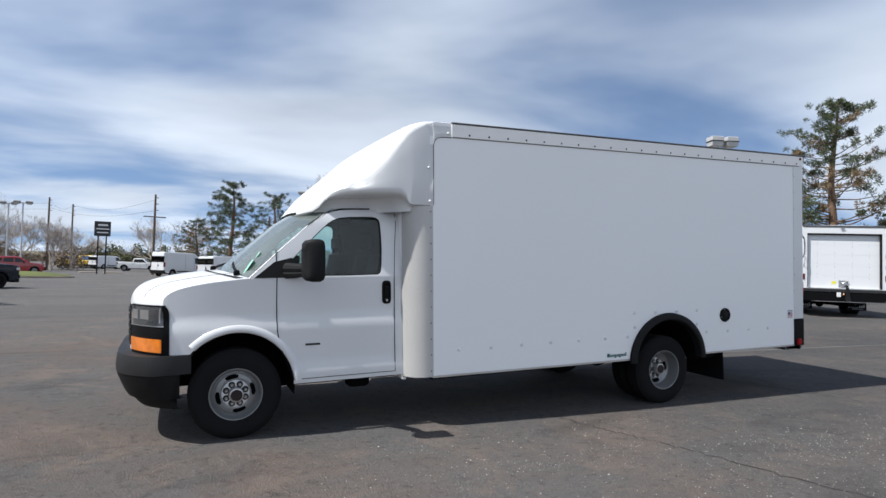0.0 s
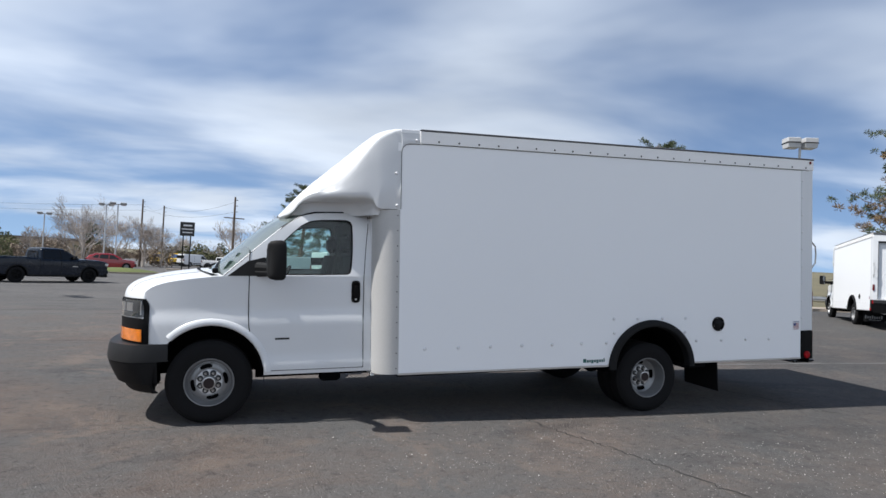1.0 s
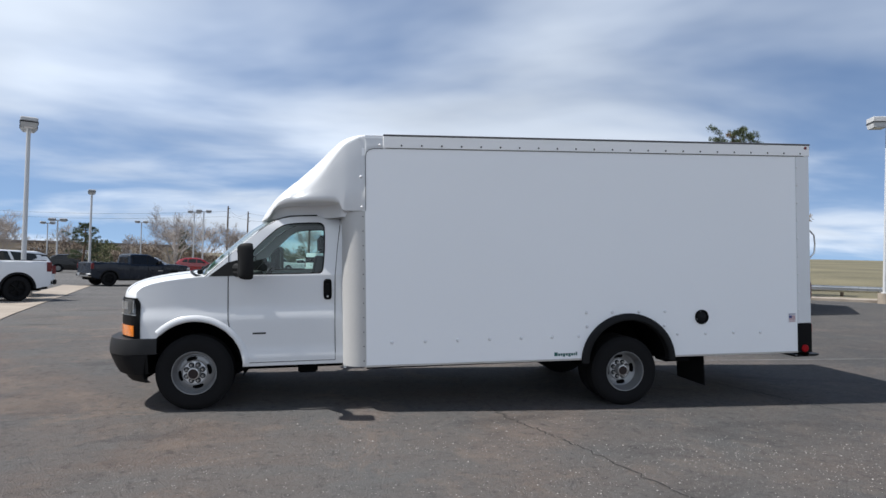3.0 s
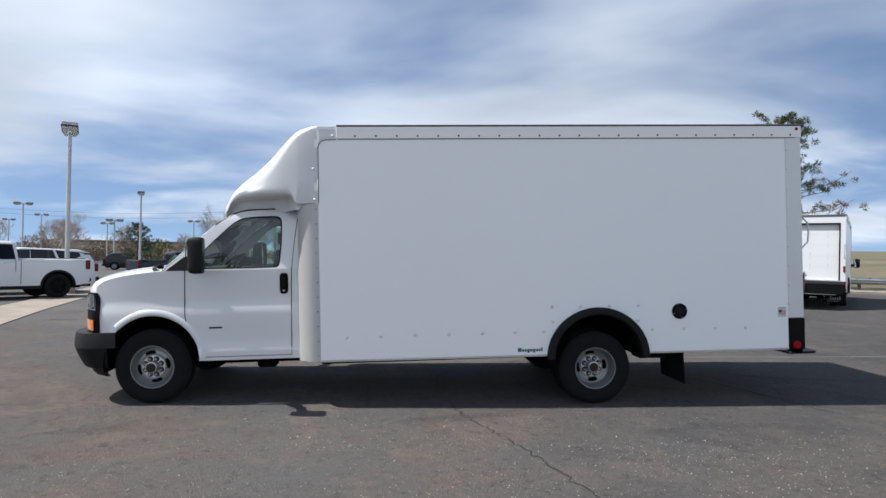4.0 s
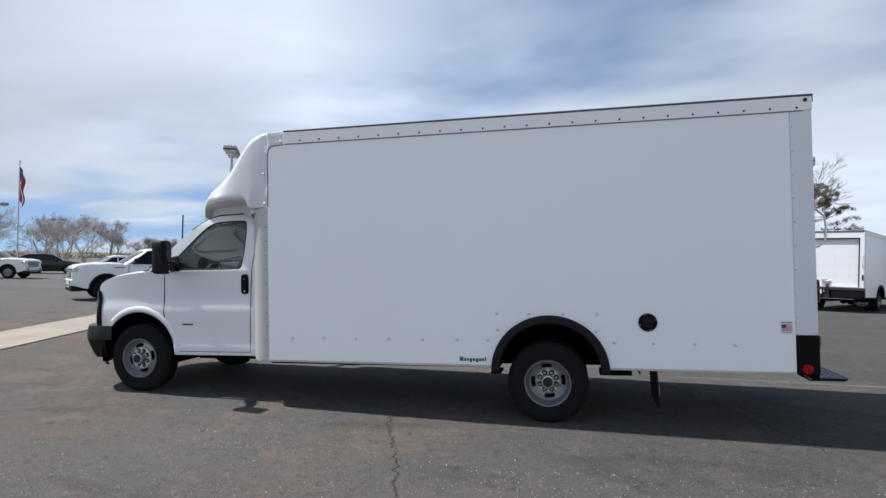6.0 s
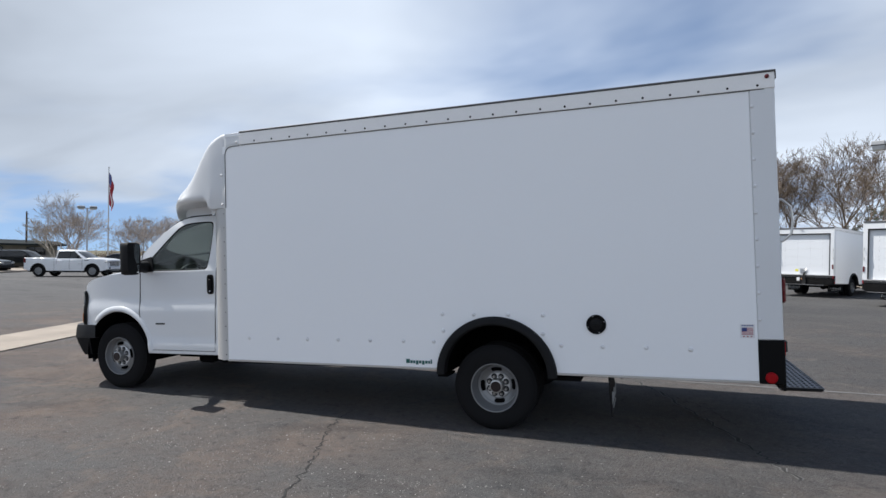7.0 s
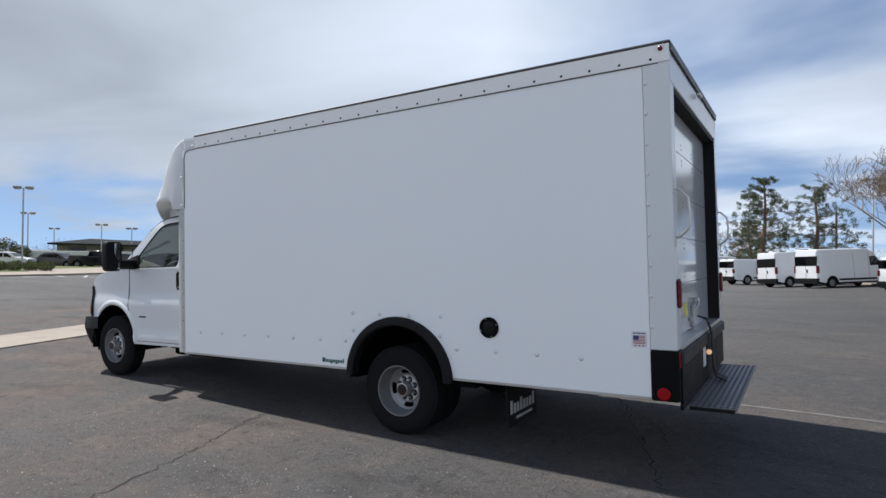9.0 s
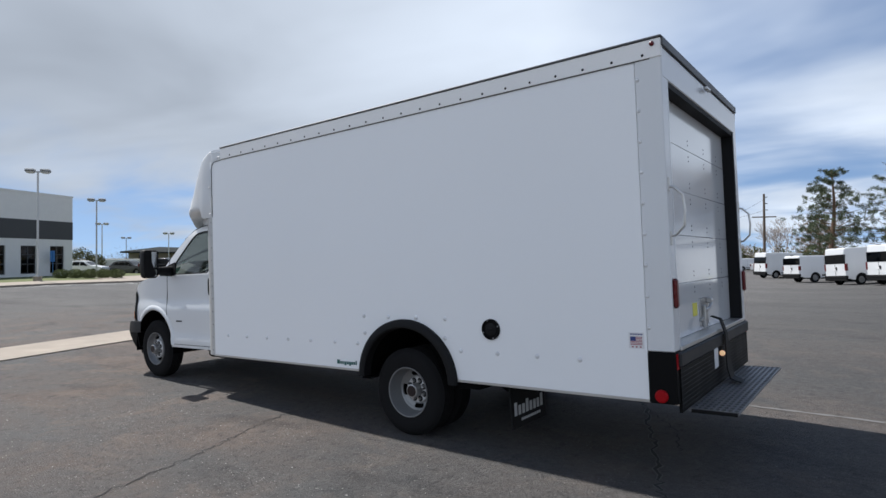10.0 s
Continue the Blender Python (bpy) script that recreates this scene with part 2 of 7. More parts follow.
TRIM = material("dark_grey_plastic", (0.013, 0.0133, 0.0145), 0.55, vary=0.1, fine=300, bump=0.04, spec=0.35)
GREYTRIM = material("grey_metal_trim", (0.10, 0.102, 0.108), 0.5, 0.3, vary=0.08)
DARKTRIM = material("charcoal_plastic", (0.026, 0.027, 0.029), 0.55, vary=0.1, spec=0.3)
RUBBER = material("rubber", (0.012, 0.012, 0.0128), 0.9, vary=0.2, scale=12, fine=120, bump=0.1, spec=0.12)
# near-black: shade beneath bodies and inside wheel wells is put into this colour
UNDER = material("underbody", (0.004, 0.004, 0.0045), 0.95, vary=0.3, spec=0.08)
INTERIOR = material("interior_grey", (0.030, 0.031, 0.033), 0.8, vary=0.1)
GLASS = glass("window_glass", (0.66, 0.82, 0.78), 1.5, 0.02)
SCREENGLASS = glass("windscreen_glass", (0.66, 0.84, 0.79), 1.9, 0.13)
DARKGLASS = glass("dark_window_glass", (0.045, 0.055, 0.06))
AMBER = material("amber_lens", (0.66, 0.17, 0.006), 0.2, vary=0.25, scale=40, coat=0.6)
HEADLAMP = material("headlamp_inside", (0.055, 0.06, 0.065), 0.08, 0.2, vary=0.4, scale=30, coat=0.9)
RED = material("red_lens", (0.11, 0.003, 0.005), 0.3, vary=0.1, scale=40, coat=0.15, spec=0.3)
REDDOT = material("red_reflector", (0.33, 0.004, 0.008), 0.4, vary=0.1, scale=40, spec=0.15)
BLUE = material("flag_blue", (0.03, 0.05, 0.20), 0.5)
FLAGRED = material("flag_red", (0.33, 0.02, 0.04), 0.5)
STICK = material("sticker_white", (0.75, 0.75, 0.76), 0.5)
INK = material("green_ink", (0.01, 0.10, 0.09), 0.5)
GREENST = material("green_sticker", (0.35, 0.72, 0.55), 0.5)
YELLOWST = material("yellow_label", (0.75, 0.70, 0.10), 0.5)
CONCRETE = material("concrete", (0.265, 0.222, 0.178), 0.85, vary=0.16, scale=5, fine=90, bump=0.2, tint=(0.325, 0.278, 0.228))
POLEM = material("pole_paint", (0.50, 0.51, 0.52), 0.6, 0.0, vary=0.05)
WOOD = material("pole_wood", (0.13, 0.095, 0.07), 0.9, vary=0.2, scale=8, bump=0.2)
BARK = material("bark", (0.15, 0.095, 0.062), 0.95, vary=0.3, scale=10, fine=30, bump=0.4)
BRANCH = material("bare_branch", (0.19, 0.145, 0.115), 0.95, vary=0.25, scale=8)
NEEDLE = material("pine_needles", (0.042, 0.062, 0.030), 0.8, vary=0.35, scale=3, tint=(0.088, 0.110, 0.054))
WARMBRANCH = material("warm_branch", (0.20, 0.155, 0.12), 0.95, vary=0.25, scale=8)
LAMPM = material("lamp_grey", (0.46, 0.465, 0.47), 0.6, vary=0.06)
NEEDLEB = material("brown_needles", (0.16, 0.10, 0.055), 0.85, vary=0.3, scale=3, tint=(0.22, 0.16, 0.09))
GRASS = material("lawn", (0.10, 0.12, 0.035), 0.95, vary=0.3, scale=2, fine=40, bump=0.3)
FIELD = material("dry_field", (0.095, 0.088, 0.048), 0.95, vary=0.35, scale=0.25, fine=3, tint=(0.15, 0.13, 0.075))
SHRUB = material("shrub", (0.080, 0.092, 0.045), 0.95, vary=0.4, scale=3, tint=(0.135, 0.135, 0.065))
FARBRANCH = material("pale_twigs", (0.39, 0.345, 0.31), 0.95, vary=0.25, scale=8)
FARWOOD = material("far_bare_wood", (0.21, 0.165, 0.125), 1.0, vary=0.3, scale=1.5)
STUCCO = material("white_stucco", (0.70, 0.70, 0.69), 0.85, vary=0.04)
DARKBAND = material("charcoal_cladding", (0.045, 0.048, 0.052), 0.6)
BRICKB = material("tan_masonry", (0.27, 0.245, 0.215), 0.9, vary=0.08)
TANWALL = material("tan_block_wall", (0.44, 0.35, 0.25), 0.9, vary=0.08)
BROWNROOF = material("brown_roof_edge", (0.20, 0.16, 0.13), 0.9)
LINEM = material("road_paint", (0.55, 0.54, 0.52), 0.8, vary=0.25, scale=6)
HEDGEM = material("clipped_hedge", (0.085, 0.105, 0.038), 0.95, vary=0.4, scale=6, tint=(0.14, 0.16, 0.06))
ROOFM = material("dark_roof", (0.024, 0.029, 0.031), 0.95, spec=0.1)
SILVER = material("silver_paint", (0.42, 0.44, 0.46), 0.25, 0.5, vary=0.03, coat=0.5)
GUNMETAL = material("dark_grey_car_paint", (0.035, 0.038, 0.042), 0.22, 0.2, vary=0.04, coat=0.4)
NAVY = material("dark_blue_paint", (0.0035, 0.0085, 0.019), 0.25, 0.0, vary=0.05, coat=0.12, spec=0.3)
CARBLACK = material("black_car_paint", (0.005, 0.006, 0.007), 0.2, 0.0, vary=0.05, coat=0.2, spec=0.35)
CARRED = material("red_car_paint", (0.30, 0.015, 0.02), 0.2, vary=0.05, coat=0.8)
YELLOW = material("yellow_paint", (0.75, 0.48, 0.02), 0.35, vary=0.05)
SIGNK = material("sign_black", (0.012, 0.012, 0.014), 0.35)


# ---- mesh helpers ----
class Geo:
    """Collects vertices and faces of one mesh."""

    def __init__(self):
        self.v, self.f = [], []

    def add(self, verts, faces):
        k = len(self.v)
        self.v += [tuple(p) for p in verts]
        self.f += [tuple(k + i for i in fc) for fc in faces]
        return self

    def grid(self, rows, close_u=False, close_v=False):
        n, m = len(rows), len(rows[0])
        faces = []
        for i in range(n if close_u else n - 1):
            for j in range(m if close_v else m - 1):
                i2, j2 = (i + 1) % n, (j + 1) % m
                faces.append((i * m + j, i * m + j2, i2 * m + j2, i2 * m + j))
        return self.add([p for r in rows for p in r], faces)

    def slab(self, rows, off):
        """A sheet of the given grid with thickness off (a vector) and closed edges."""
        n, m = len(rows), len(rows[0])
        o = Vector(off)
        back = [[tuple(Vector(p) + o) for p in r] for r in rows]
        self.grid(rows)
        self.grid([r[::-1] for r in back])
        for a, b in ((rows[0], back[0]), (rows[-1], back[-1])):
            self.grid([a, b])
        self.grid([[r[0] for r in rows], [r[0] for r in back]])
        self.grid([[r[-1] for r in rows], [r[-1] for r in back]])
        return self

    def box(self, x0, x1, y0, y1, z0, z1, c=0.0):
        """A box, its edges chamfered by c."""
        if c <= 0:
            p = [(x, y, z) for x in (x0, x1) for y in (y0, y1) for z in (z0, z1)]
            return self.add(p, [(0, 1, 3, 2), (4, 6, 7, 5), (0, 4, 5, 1), (2, 3, 7, 6), (0, 2, 6, 4), (1, 5, 7, 3)])
        c = min(c, (x1 - x0) * 0.45, (y1 - y0) * 0.45, (z1 - z0) * 0.45)
        rings = []
        for z, k in ((z0, c), (z0 + c, 0), (z1 - c, 0), (z1, c)):
            a, b, d, e, q = x0 + k, x1 - k, y0 + k, y1 - k, c
            rings.append([(a + q, d, z), (b - q, d, z), (b, d + q, z), (b, e - q, z), (b - q, e, z), (a + q, e, z), (a, e - q, z), (a, d + q, z)])
        self.grid(rings, close_v=True)
        k = len(self.v) - 32
        self.f += [tuple(k + i for i in range(7, -1, -1)), tuple(k + 24 + i for i in range(8))]
        return self

    def cyl(self, p0, p1, r0, r1=None, n=12, caps=True):
        return self.tube([p0, p1], [r0, r0 if r1 is None else r1], n, caps)

    def tube(self, pts, r, n=8, caps=True):
        pts = [Vector(p) for p in pts]
        rs = [r] * len(pts) if isinstance(r, (int, float)) else list(r)
        rows, up = [], None
        for i, p in enumerate(pts):
            d = (pts[min(i + 1, len(pts) - 1)] - pts[max(i - 1, 0)]).normalized()
            if up is None:
                up = Vector((0, 0, 1)) if abs(d.z) < 0.9 else Vector((1, 0, 0))
            a = d.cross(up).normalized()
            up = a.cross(d).normalized()
            rows.append([tuple(p + rs[i] * (math.cos(2 * math.pi * k / n) * a + math.sin(2 * math.pi * k / n) * up)) for k in range(n)])
        self.grid(rows, close_v=True)
        if caps:
            k = len(self.v) - n * len(rows)
            self.f += [tuple(k + i for i in range(n)), tuple(len(self.v) - 1 - i for i in range(n))]
        return self

    def lathe(self, prof, c, n=40, a0=0.0, a1=360.0):
        """Turns a profile of (radius, y) round the y axis through c."""
        full = a1 - a0 >= 360
        cnt = n if full else n + 1
        rows = []
        for k in range(cnt):
            a = radians(a0 + (a1 - a0) * k / n)
            rows.append([(c[0] + r * math.cos(a), c[1] + y, c[2] + r * math.sin(a)) for r, y in prof])
        return self.grid(rows, close_u=full)

    def dome(self, c, r, h, axis=(0, -1, 0), n=8):
        """A low rivet head on a plane."""
        w = Vector(axis).normalized()
        a = w.cross(Vector((0.3, 0.2, 1))).normalized()
        b = w.cross(a)
        c = Vector(c)
        rows = [[tuple(c + q * r * (math.cos(2 * math.pi * k / n) * a + math.sin(2 * math.pi * k / n) * b) + e * h * w) for k in range(n)] for q, e in ((1, 0), (0.75, 0.65), (0.3, 1))]
        self.grid(rows, close_v=True)
        k = len(self.v) - n
        self.f.append(tuple(k + i for i in range(n)))
        return self

    def mesh(self, name, mat, angle=35.0, smooth=True):
        me = bpy.data.meshes.new(name)
        me.from_pydata(self.v, [], self.f)
        bm = bmesh.new()
        bm.from_mesh(me)
        bmesh.ops.remove_doubles(bm, verts=bm.verts, dist=1e-5)
        bmesh.ops.recalc_face_normals(bm, faces=bm.faces)
        bm.to_mesh(me)
        bm.free()
        if smooth:
            me.shade_smooth()
            me.set_sharp_from_angle(angle=radians(angle))
        me.materials.append(mat)
        return me


def part(name, geo, mat, parent, label="", angle=35.0, smooth=True):
    """Links one mesh object under a thing or a part."""
    ob = new(name, geo.mesh(name, mat, angle, smooth))
    ob.parent = parent
    return tagged(ob, label)


def empty(name, m, label, category, group="", kind=""):
    ob = new(name)
    ob.empty_display_size = 0.2
    ob.matrix_basis = m
    return tagged(ob, label, category, group, kind)


def whole(name, geo, mat, label, category, group="", kind="", angle=35.0, m=None, smooth=True):
    ob = new(name, geo.mesh(name, mat, angle, smooth))
    if m is not None:
        ob.matrix_basis = m
    return tagged(ob, label, category, group, kind)


def lerp_table(tab, x):
    if x <= tab[0][0]:
        return tab[0][1]
    for (a, p), (b, q) in zip(tab, tab[1:]):
        if x <= b:
            w = (x - a) / (b - a)
            return p + (q - p) * w
    return tab[-1][1]


def smoothstep(a, b, x):
    w = min(1.0, max(0.0, (x - a) / (b - a)))
    return w * w * (3 - 2 * w)


def spread(a, b, n):
    return [a + (b - a) * k / (n - 1) for k in range(n)]


def gz(x, y):
    """The height of the lot: level round the truck, falling gently towards the far rows."""
    d = math.hypot(x - 3.3, y - 1.2)
    z = -0.18 * smoothstep(9.0, 26.0, d)
    z += (0.0082 * max(-6.0, min(x, 10.0)) - 0.023) * (1 - smoothstep(8.0, 22.0, d))
    z -= 0.0115 * min(max(y - 10.0, 0.0), 85.0) * (1 - smoothstep(4.0, 12.0, x)) * smoothstep(-40.0, -24.0, x)
    z += 0.28 * smoothstep(13.0, 21.0, x) * (1 - smoothstep(16.0, 20.0, y))
    z -= 0.22 * smoothstep(27.0, 41.0, -x)
    z -= 0.16 * math.exp(-((x + 10.5) ** 2 + (y - 33.0) ** 2) / 110.0)
    return z - 0.05 * math.exp(-((x + 12.0) ** 2 + (y - 14.0) ** 2) / 70.0)


# ---- ground ----
def build_ground():
    g = Geo()
    xs = sorted({*spread(-140, 38, 90), *spread(-8, 14, 23)})
    ys = sorted({*spread(-45, 155, 101), *spread(-8, 14, 23)})
    g.grid([[(x, y, gz(x, y)) for y in ys] for x in xs])
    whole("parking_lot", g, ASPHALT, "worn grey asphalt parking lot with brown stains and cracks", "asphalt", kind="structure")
    g = Geo()
    rows = []
    for r in (30, 60, 90, 140, 220, 400, 800, 1600, 3000):
        rows.append([(r * math.cos(2 * math.pi * k / 64), r * math.sin(2 * math.pi * k / 64), -1.45) for k in range(64)])
    g.grid(rows, close_v=True)
    whole("ground", g, FIELD, "dry grassland stretching flat to the horizon", "ground", kind="structure")


def jagged(points, width, seed, steps=14, wander=0.03, up=0.004):
    """A thin strip on the ground along a polyline, with an uneven edge."""
    rnd = random.Random(seed)
    pts = []
    for (ax, ay), (bx, by) in zip(points, points[1:]):
        for k in range(steps):
            w = k / steps
            pts.append((ax + (bx - ax) * w + rnd.uniform(-wander, wander), ay + (by - ay) * w + rnd.uniform(-wander, wander)))
    pts.append(points[-1])
    rows = []
    for i, (x, y) in enumerate(pts):
        x2, y2 = pts[min(i + 1, len(pts) - 1)]
        x1, y1 = pts[max(i - 1, 0)]
        d = Vector((x2 - x1, y2 - y1)).normalized()
        h = width * rnd.uniform(0.35, 1.0) / 2
        rows.append([(x - d.y * h, y + d.x * h, gz(x, y) + up), (x + d.y * h, y - d.x * h, gz(x, y) + up)])
    return Geo().grid(rows)


GRIT = material("pale_grit", (0.42, 0.40, 0.37), 0.9, vary=0.3, scale=60)
CRACKM = material("crack_filler", (0.030, 0.029, 0.028), 0.95, vary=0.3)
PALE = material("worn_line_paint", (0.135, 0.132, 0.128), 0.9, vary=0.25, scale=8, fine=30)


def build_ground_marks():
    for k, (pts, w) in enumerate((
            ([(3.02, -0.05), (3.05, -0.3), (3.27, -0.85), (3.42, -1.25), (3.62, -2.0), (3.95, -2.9), (4.2, -3.9)], 0.017),
            ([(3.02, -0.05), (2.9, 0.6), (2.95, 1.5), (2.7, 2.6)], 0.007),
            ([(5.6, 2.6), (5.85, 2.1), (6.2, 1.2), (6.55, 0.2), (6.75, -0.4)], 0.035),
            ([(5.85, 2.1), (6.3, 1.5), (6.5, 0.9)], 0.015))):
        if w > 0.03:
            whole("crack_edge", jagged(pts, 0.058, 40 + k, 14, 0.03, 0.002), PALE, "crumbled pale edges of a wide crack", "crack", kind="structure", smooth=False)
        whole("crack", jagged(pts, w, 40 + k), CRACKM, "thin jagged crack in the asphalt", "crack", kind="structure", smooth=False)
    g = jagged([(6.0, 2.75), (7.8, 2.735), (14.0, 2.70)], 0.08, 51, 20, 0.01)
    whole("line", g, PALE, "worn pale painted line on the asphalt", "line marking", kind="structure", smooth=False)
    for x, y, s in ((13.5, 15.0, 1.6), (16.0, 20.5, 2.2)):
        g = jagged([(x, y), (x + s, y - 0.5 * s)], 0.16, 60 + int(x), 12, 0.02)
        whole("line", g, PALE, "worn pale painted line on the asphalt", "line marking", kind="structure", smooth=False)
    # loose pale grit swept into drifts
    rnd = random.Random(90)
    g = Geo()
    for cx, cy, sx, sy, n in ((2.2, -1.15, 0.75, 0.16, 230), (3.3, -1.9, 0.8, 0.35, 320), (4.6, -1.5, 0.6, 0.22, 260), (5.3, -2.2, 0.5, 0.3, 200), (1.2, -2.3, 0.6, 0.4, 260), (2.6, -3.0, 0.9, 0.4, 320), (6.0, -1.3, 0.5, 0.2, 110), (4.3, -2.9, 0.7, 0.4, 240), (0.2, -1.6, 0.5, 0.3, 140), (3.4, -0.55, 1.6, 0.2, 160)):
        for _ in range(n):
            x, y = cx + rnd.gauss(0, sx), cy + rnd.gauss(0, sy)
            r, a = rnd.uniform(0.0022, 0.0052) * (1.7 if rnd.random() < 0.05 else 1.0), rnd.uniform(0, 6.28)
            z = gz(x, y)
            ring = [(x + r * rnd.uniform(0.7, 1.3) * math.cos(a + k * 1.571), y + r * rnd.uniform(0.7, 1.3) * math.sin(a + k * 1.571), z + 0.002) for k in range(4)]
            g.add(ring + [(x + rnd.uniform(-0.3, 0.3) * r, y + rnd.uniform(-0.3, 0.3) * r, z + 0.002 + r * rnd.uniform(0.6, 1.1))], [(0, 1, 4), (1, 2, 4), (2, 3, 4), (3, 0, 4)])
    whole("grit", g, GRIT, "pale grit scattered over the asphalt", "gravel", kind="stuff", smooth=False)
    # concrete drainage pan crossing the lot
    def edge(y, off):
        return -3.45 - 0.30 * y - off
    ys = spread(-22, 31, 54)
    g = Geo()
    g.slab([[(edge(y, o), y, gz(edge(y, o), y) + z) for o, z in ((0, 0.02), (0.5, 0.002), (0.9, 0.006), (1.42, 0.03))] for y in ys], (0, 0, -0.15))
    whole("drainage_pan", g, CONCRETE, "long pale concrete drainage pan across the asphalt", "concrete strip", kind="structure")


# ---- the white box truck ----
RAKE = 2.2
W = 2.38          # width of the cargo body
YC = W / 2        # middle of the truck
XF, XR = 1.67, 6.75
ZB, ZP, ZT = 0.345, 2.585, 2.724
CY = 0.18         # the cab's side


def ysurf(x, z):
    """The cab's side: its distance in from the cargo body's side."""
    y = CY
    if z > 1.30:
        y += (z - 1.30) * 0.20 + max(0.0, z - 1.78) ** 2 * 2.2
    y += 0.022 * smoothstep(0.865, 1.010, z)
    y += -0.014 * (1 - smoothstep(0.50, 0.545, z)) + 0.10 * max(0.0, 0.46 - z)
    if x < 0.1:
        w = (0.1 - x) / 0.66
        y += 0.055 * w ** 2.2
    return y


def arch_front(x):
    w = (x - 0.015) / 0.475
    return 0.385 + 0.485 * math.sqrt(max(0.0, 1 - w * w))


def hood_side(x):
    v = max(1e-4, min(1.0, (x + 0.56) / 0.68))
    return 0.72 + 0.585 * v ** 0.09


def zb_cab(x):
    if -0.335 <= x <= 0.475:
        return max(arch_front(x), 0.393)
    return 0.685 if x < 0 else 0.393


def wheel(parent, name, c, side, dual=False):
    """A steel wheel: side -1 shows its face towards -y, 1 towards +y."""
    R = 0.372
    root = new(name)
    root.parent = parent
    root.matrix_basis = Matrix.Translation(c) @ (Matrix.Rotation(math.pi, 4, "Z") if side > 0 else Matrix.Identity(4))

    # the face looks towards -y; 0 is the outer sidewall
    def tyre(y0, nm):
        g = Geo()
        prof = [(0.205, y0 + 0.030), (0.213, y0 + 0.012), (0.258, y0 + 0.002), (0.305, y0 + 0.0), (0.338, y0 + 0.010), (0.356, y0 + 0.026), (0.362, y0 + 0.034)]
        for k in range(5):
            a = y0 + 0.040 + k * 0.029
            prof += [(R, a), (R, a + 0.022), (R - 0.009, a + 0.0225), (R - 0.009, a + 0.0285)]
        prof += [(0.360, y0 + 0.186), (0.340, y0 + 0.206), (0.300, y0 + 0.216), (0.213, y0 + 0.204), (0.205, y0 + 0.190)]
        g.lathe(prof, (0, 0, 0), 48)
        return part(nm, g, RUBBER, root, "black rubber tyre with grooved tread", 50)
    tyre(0.0, "tyre")
    d = 0.125 if dual else 0.035
    g = Geo()
    lip = [(0.194, 0.19), (0.200, 0.034), (0.215, 0.012), (0.213, 0.003), (0.205, 0.004), (0.197, 0.034)]
    if dual:
        face = [(0.188, d - 0.02), (0.178, d + 0.004), (0.168, d + 0.010), (0.166, d + 0.010)]
    else:
        face = [(0.188, 0.056), (0.180, 0.066), (0.172, 0.064), (0.168, 0.058)]
    g.lathe(lip + face, (0, 0, 0), 48)
    # disc with four slots
    slots, n = (12, 102, 192, 282) if not dual else (5, 95, 185, 275), 120
    ro, ri, y0 = face[-1][0], 0.098, face[-1][1]
    yi = y0 + (0.02 if dual else -0.005)
    rads = [ro, 0.161, 0.155, 0.130, 0.125, 0.113, ri]
    rows = []
    for k in range(n):
        a = 2 * math.pi * k / n
        rows.append([(r * math.cos(a), y0 + (yi - y0) * (ro - r) / (ro - ri) + (0.010 * math.sin(math.pi * (ro - r) / (ro - ri))) * (-1 if not dual else 1), r * math.sin(a)) for r in rads])
    m = len(rads)
    faces = []
    for k in range(n):
        ang = 360 * (k + 0.5) / n
        for j in range(m - 1):
            if j == 2 and any(abs((ang - s0 + 180) % 360 - 180) < 20 for s0 in slots):
                continue
            if j in (1, 3) and any(abs((ang - s0 + 180) % 360 - 180) < 16 for s0 in slots):
                continue
            k2 = (k + 1) % n
            faces.append((k * m + j, k * m + j + 1, k2 * m + j + 1, k2 * m + j))
    g.add([p for r in rows for p in r], faces)
    rim = part("rim", g, RIM, root, "silver-painted steel rim with four slots", 30)
    g = Geo()
    g.lathe([(0.205, 0.188), (0.0, 0.188)], (0, 0, 0), 24)
    g.lathe([(0.165, d + 0.05), (0.0, d + 0.05)], (0, 0, 0), 24)
    part("brake_drum", g, UNDER, root)
    g = Geo()
    o = yi - (0.095 if dual else 0.085)
    g.lathe([(0.113, yi + 0.002), (0.112, yi - 0.010), (0.104, yi - 0.016), (0.060, yi - 0.016)], (0, 0, 0), 32)
    part("hub_plate", g, HUBM, root, "bright steel hub plate")
    g = Geo()
    for k in range(8):
        a = 2 * math.pi * (k + 0.5) / 8
        g.lathe([(0.0275, yi - 0.0165), (0.0255, yi - 0.0185), (0.0, yi - 0.0185)], (0.082 * math.cos(a), 0, 0.082 * math.sin(a)), 12)
    tagged(part("lug_seats", g, DARKTRIM, root, "dark rings round the lug nuts"), kind="stuff")
    g = Geo()
    g.lathe([(0.062, yi - 0.010), (0.060, o + 0.012), (0.056, o + 0.002), (0.048, o), (0.0, o)], (0, 0, 0), 32)
    hub = part("hub_cap", g, STEEL, root, "bright steel hub cap with lug nuts", 30)
    for k in range(8):
        a = 2 * math.pi * (k + 0.5) / 8
        p = (0.082 * math.cos(a), yi - 0.020, 0.082 * math.sin(a))
        part("lug_nut", Geo().cyl(p, (p[0], p[1] - 0.024, p[2]), 0.0145, 0.011, 6), STEEL, hub)
    g = Geo()
    g.lathe([(0.047, o - 0.001), (0.046, o - 0.004), (0.0, o - 0.004)], (0, 0, 0), 24)
    part("centre_badge", g, material("badge_maroon", (0.010, 0.003, 0.004), 0.4), hub, "dark maroon centre badge")
    if dual:
        tyre(0.248, "inner_tyre")
    return root


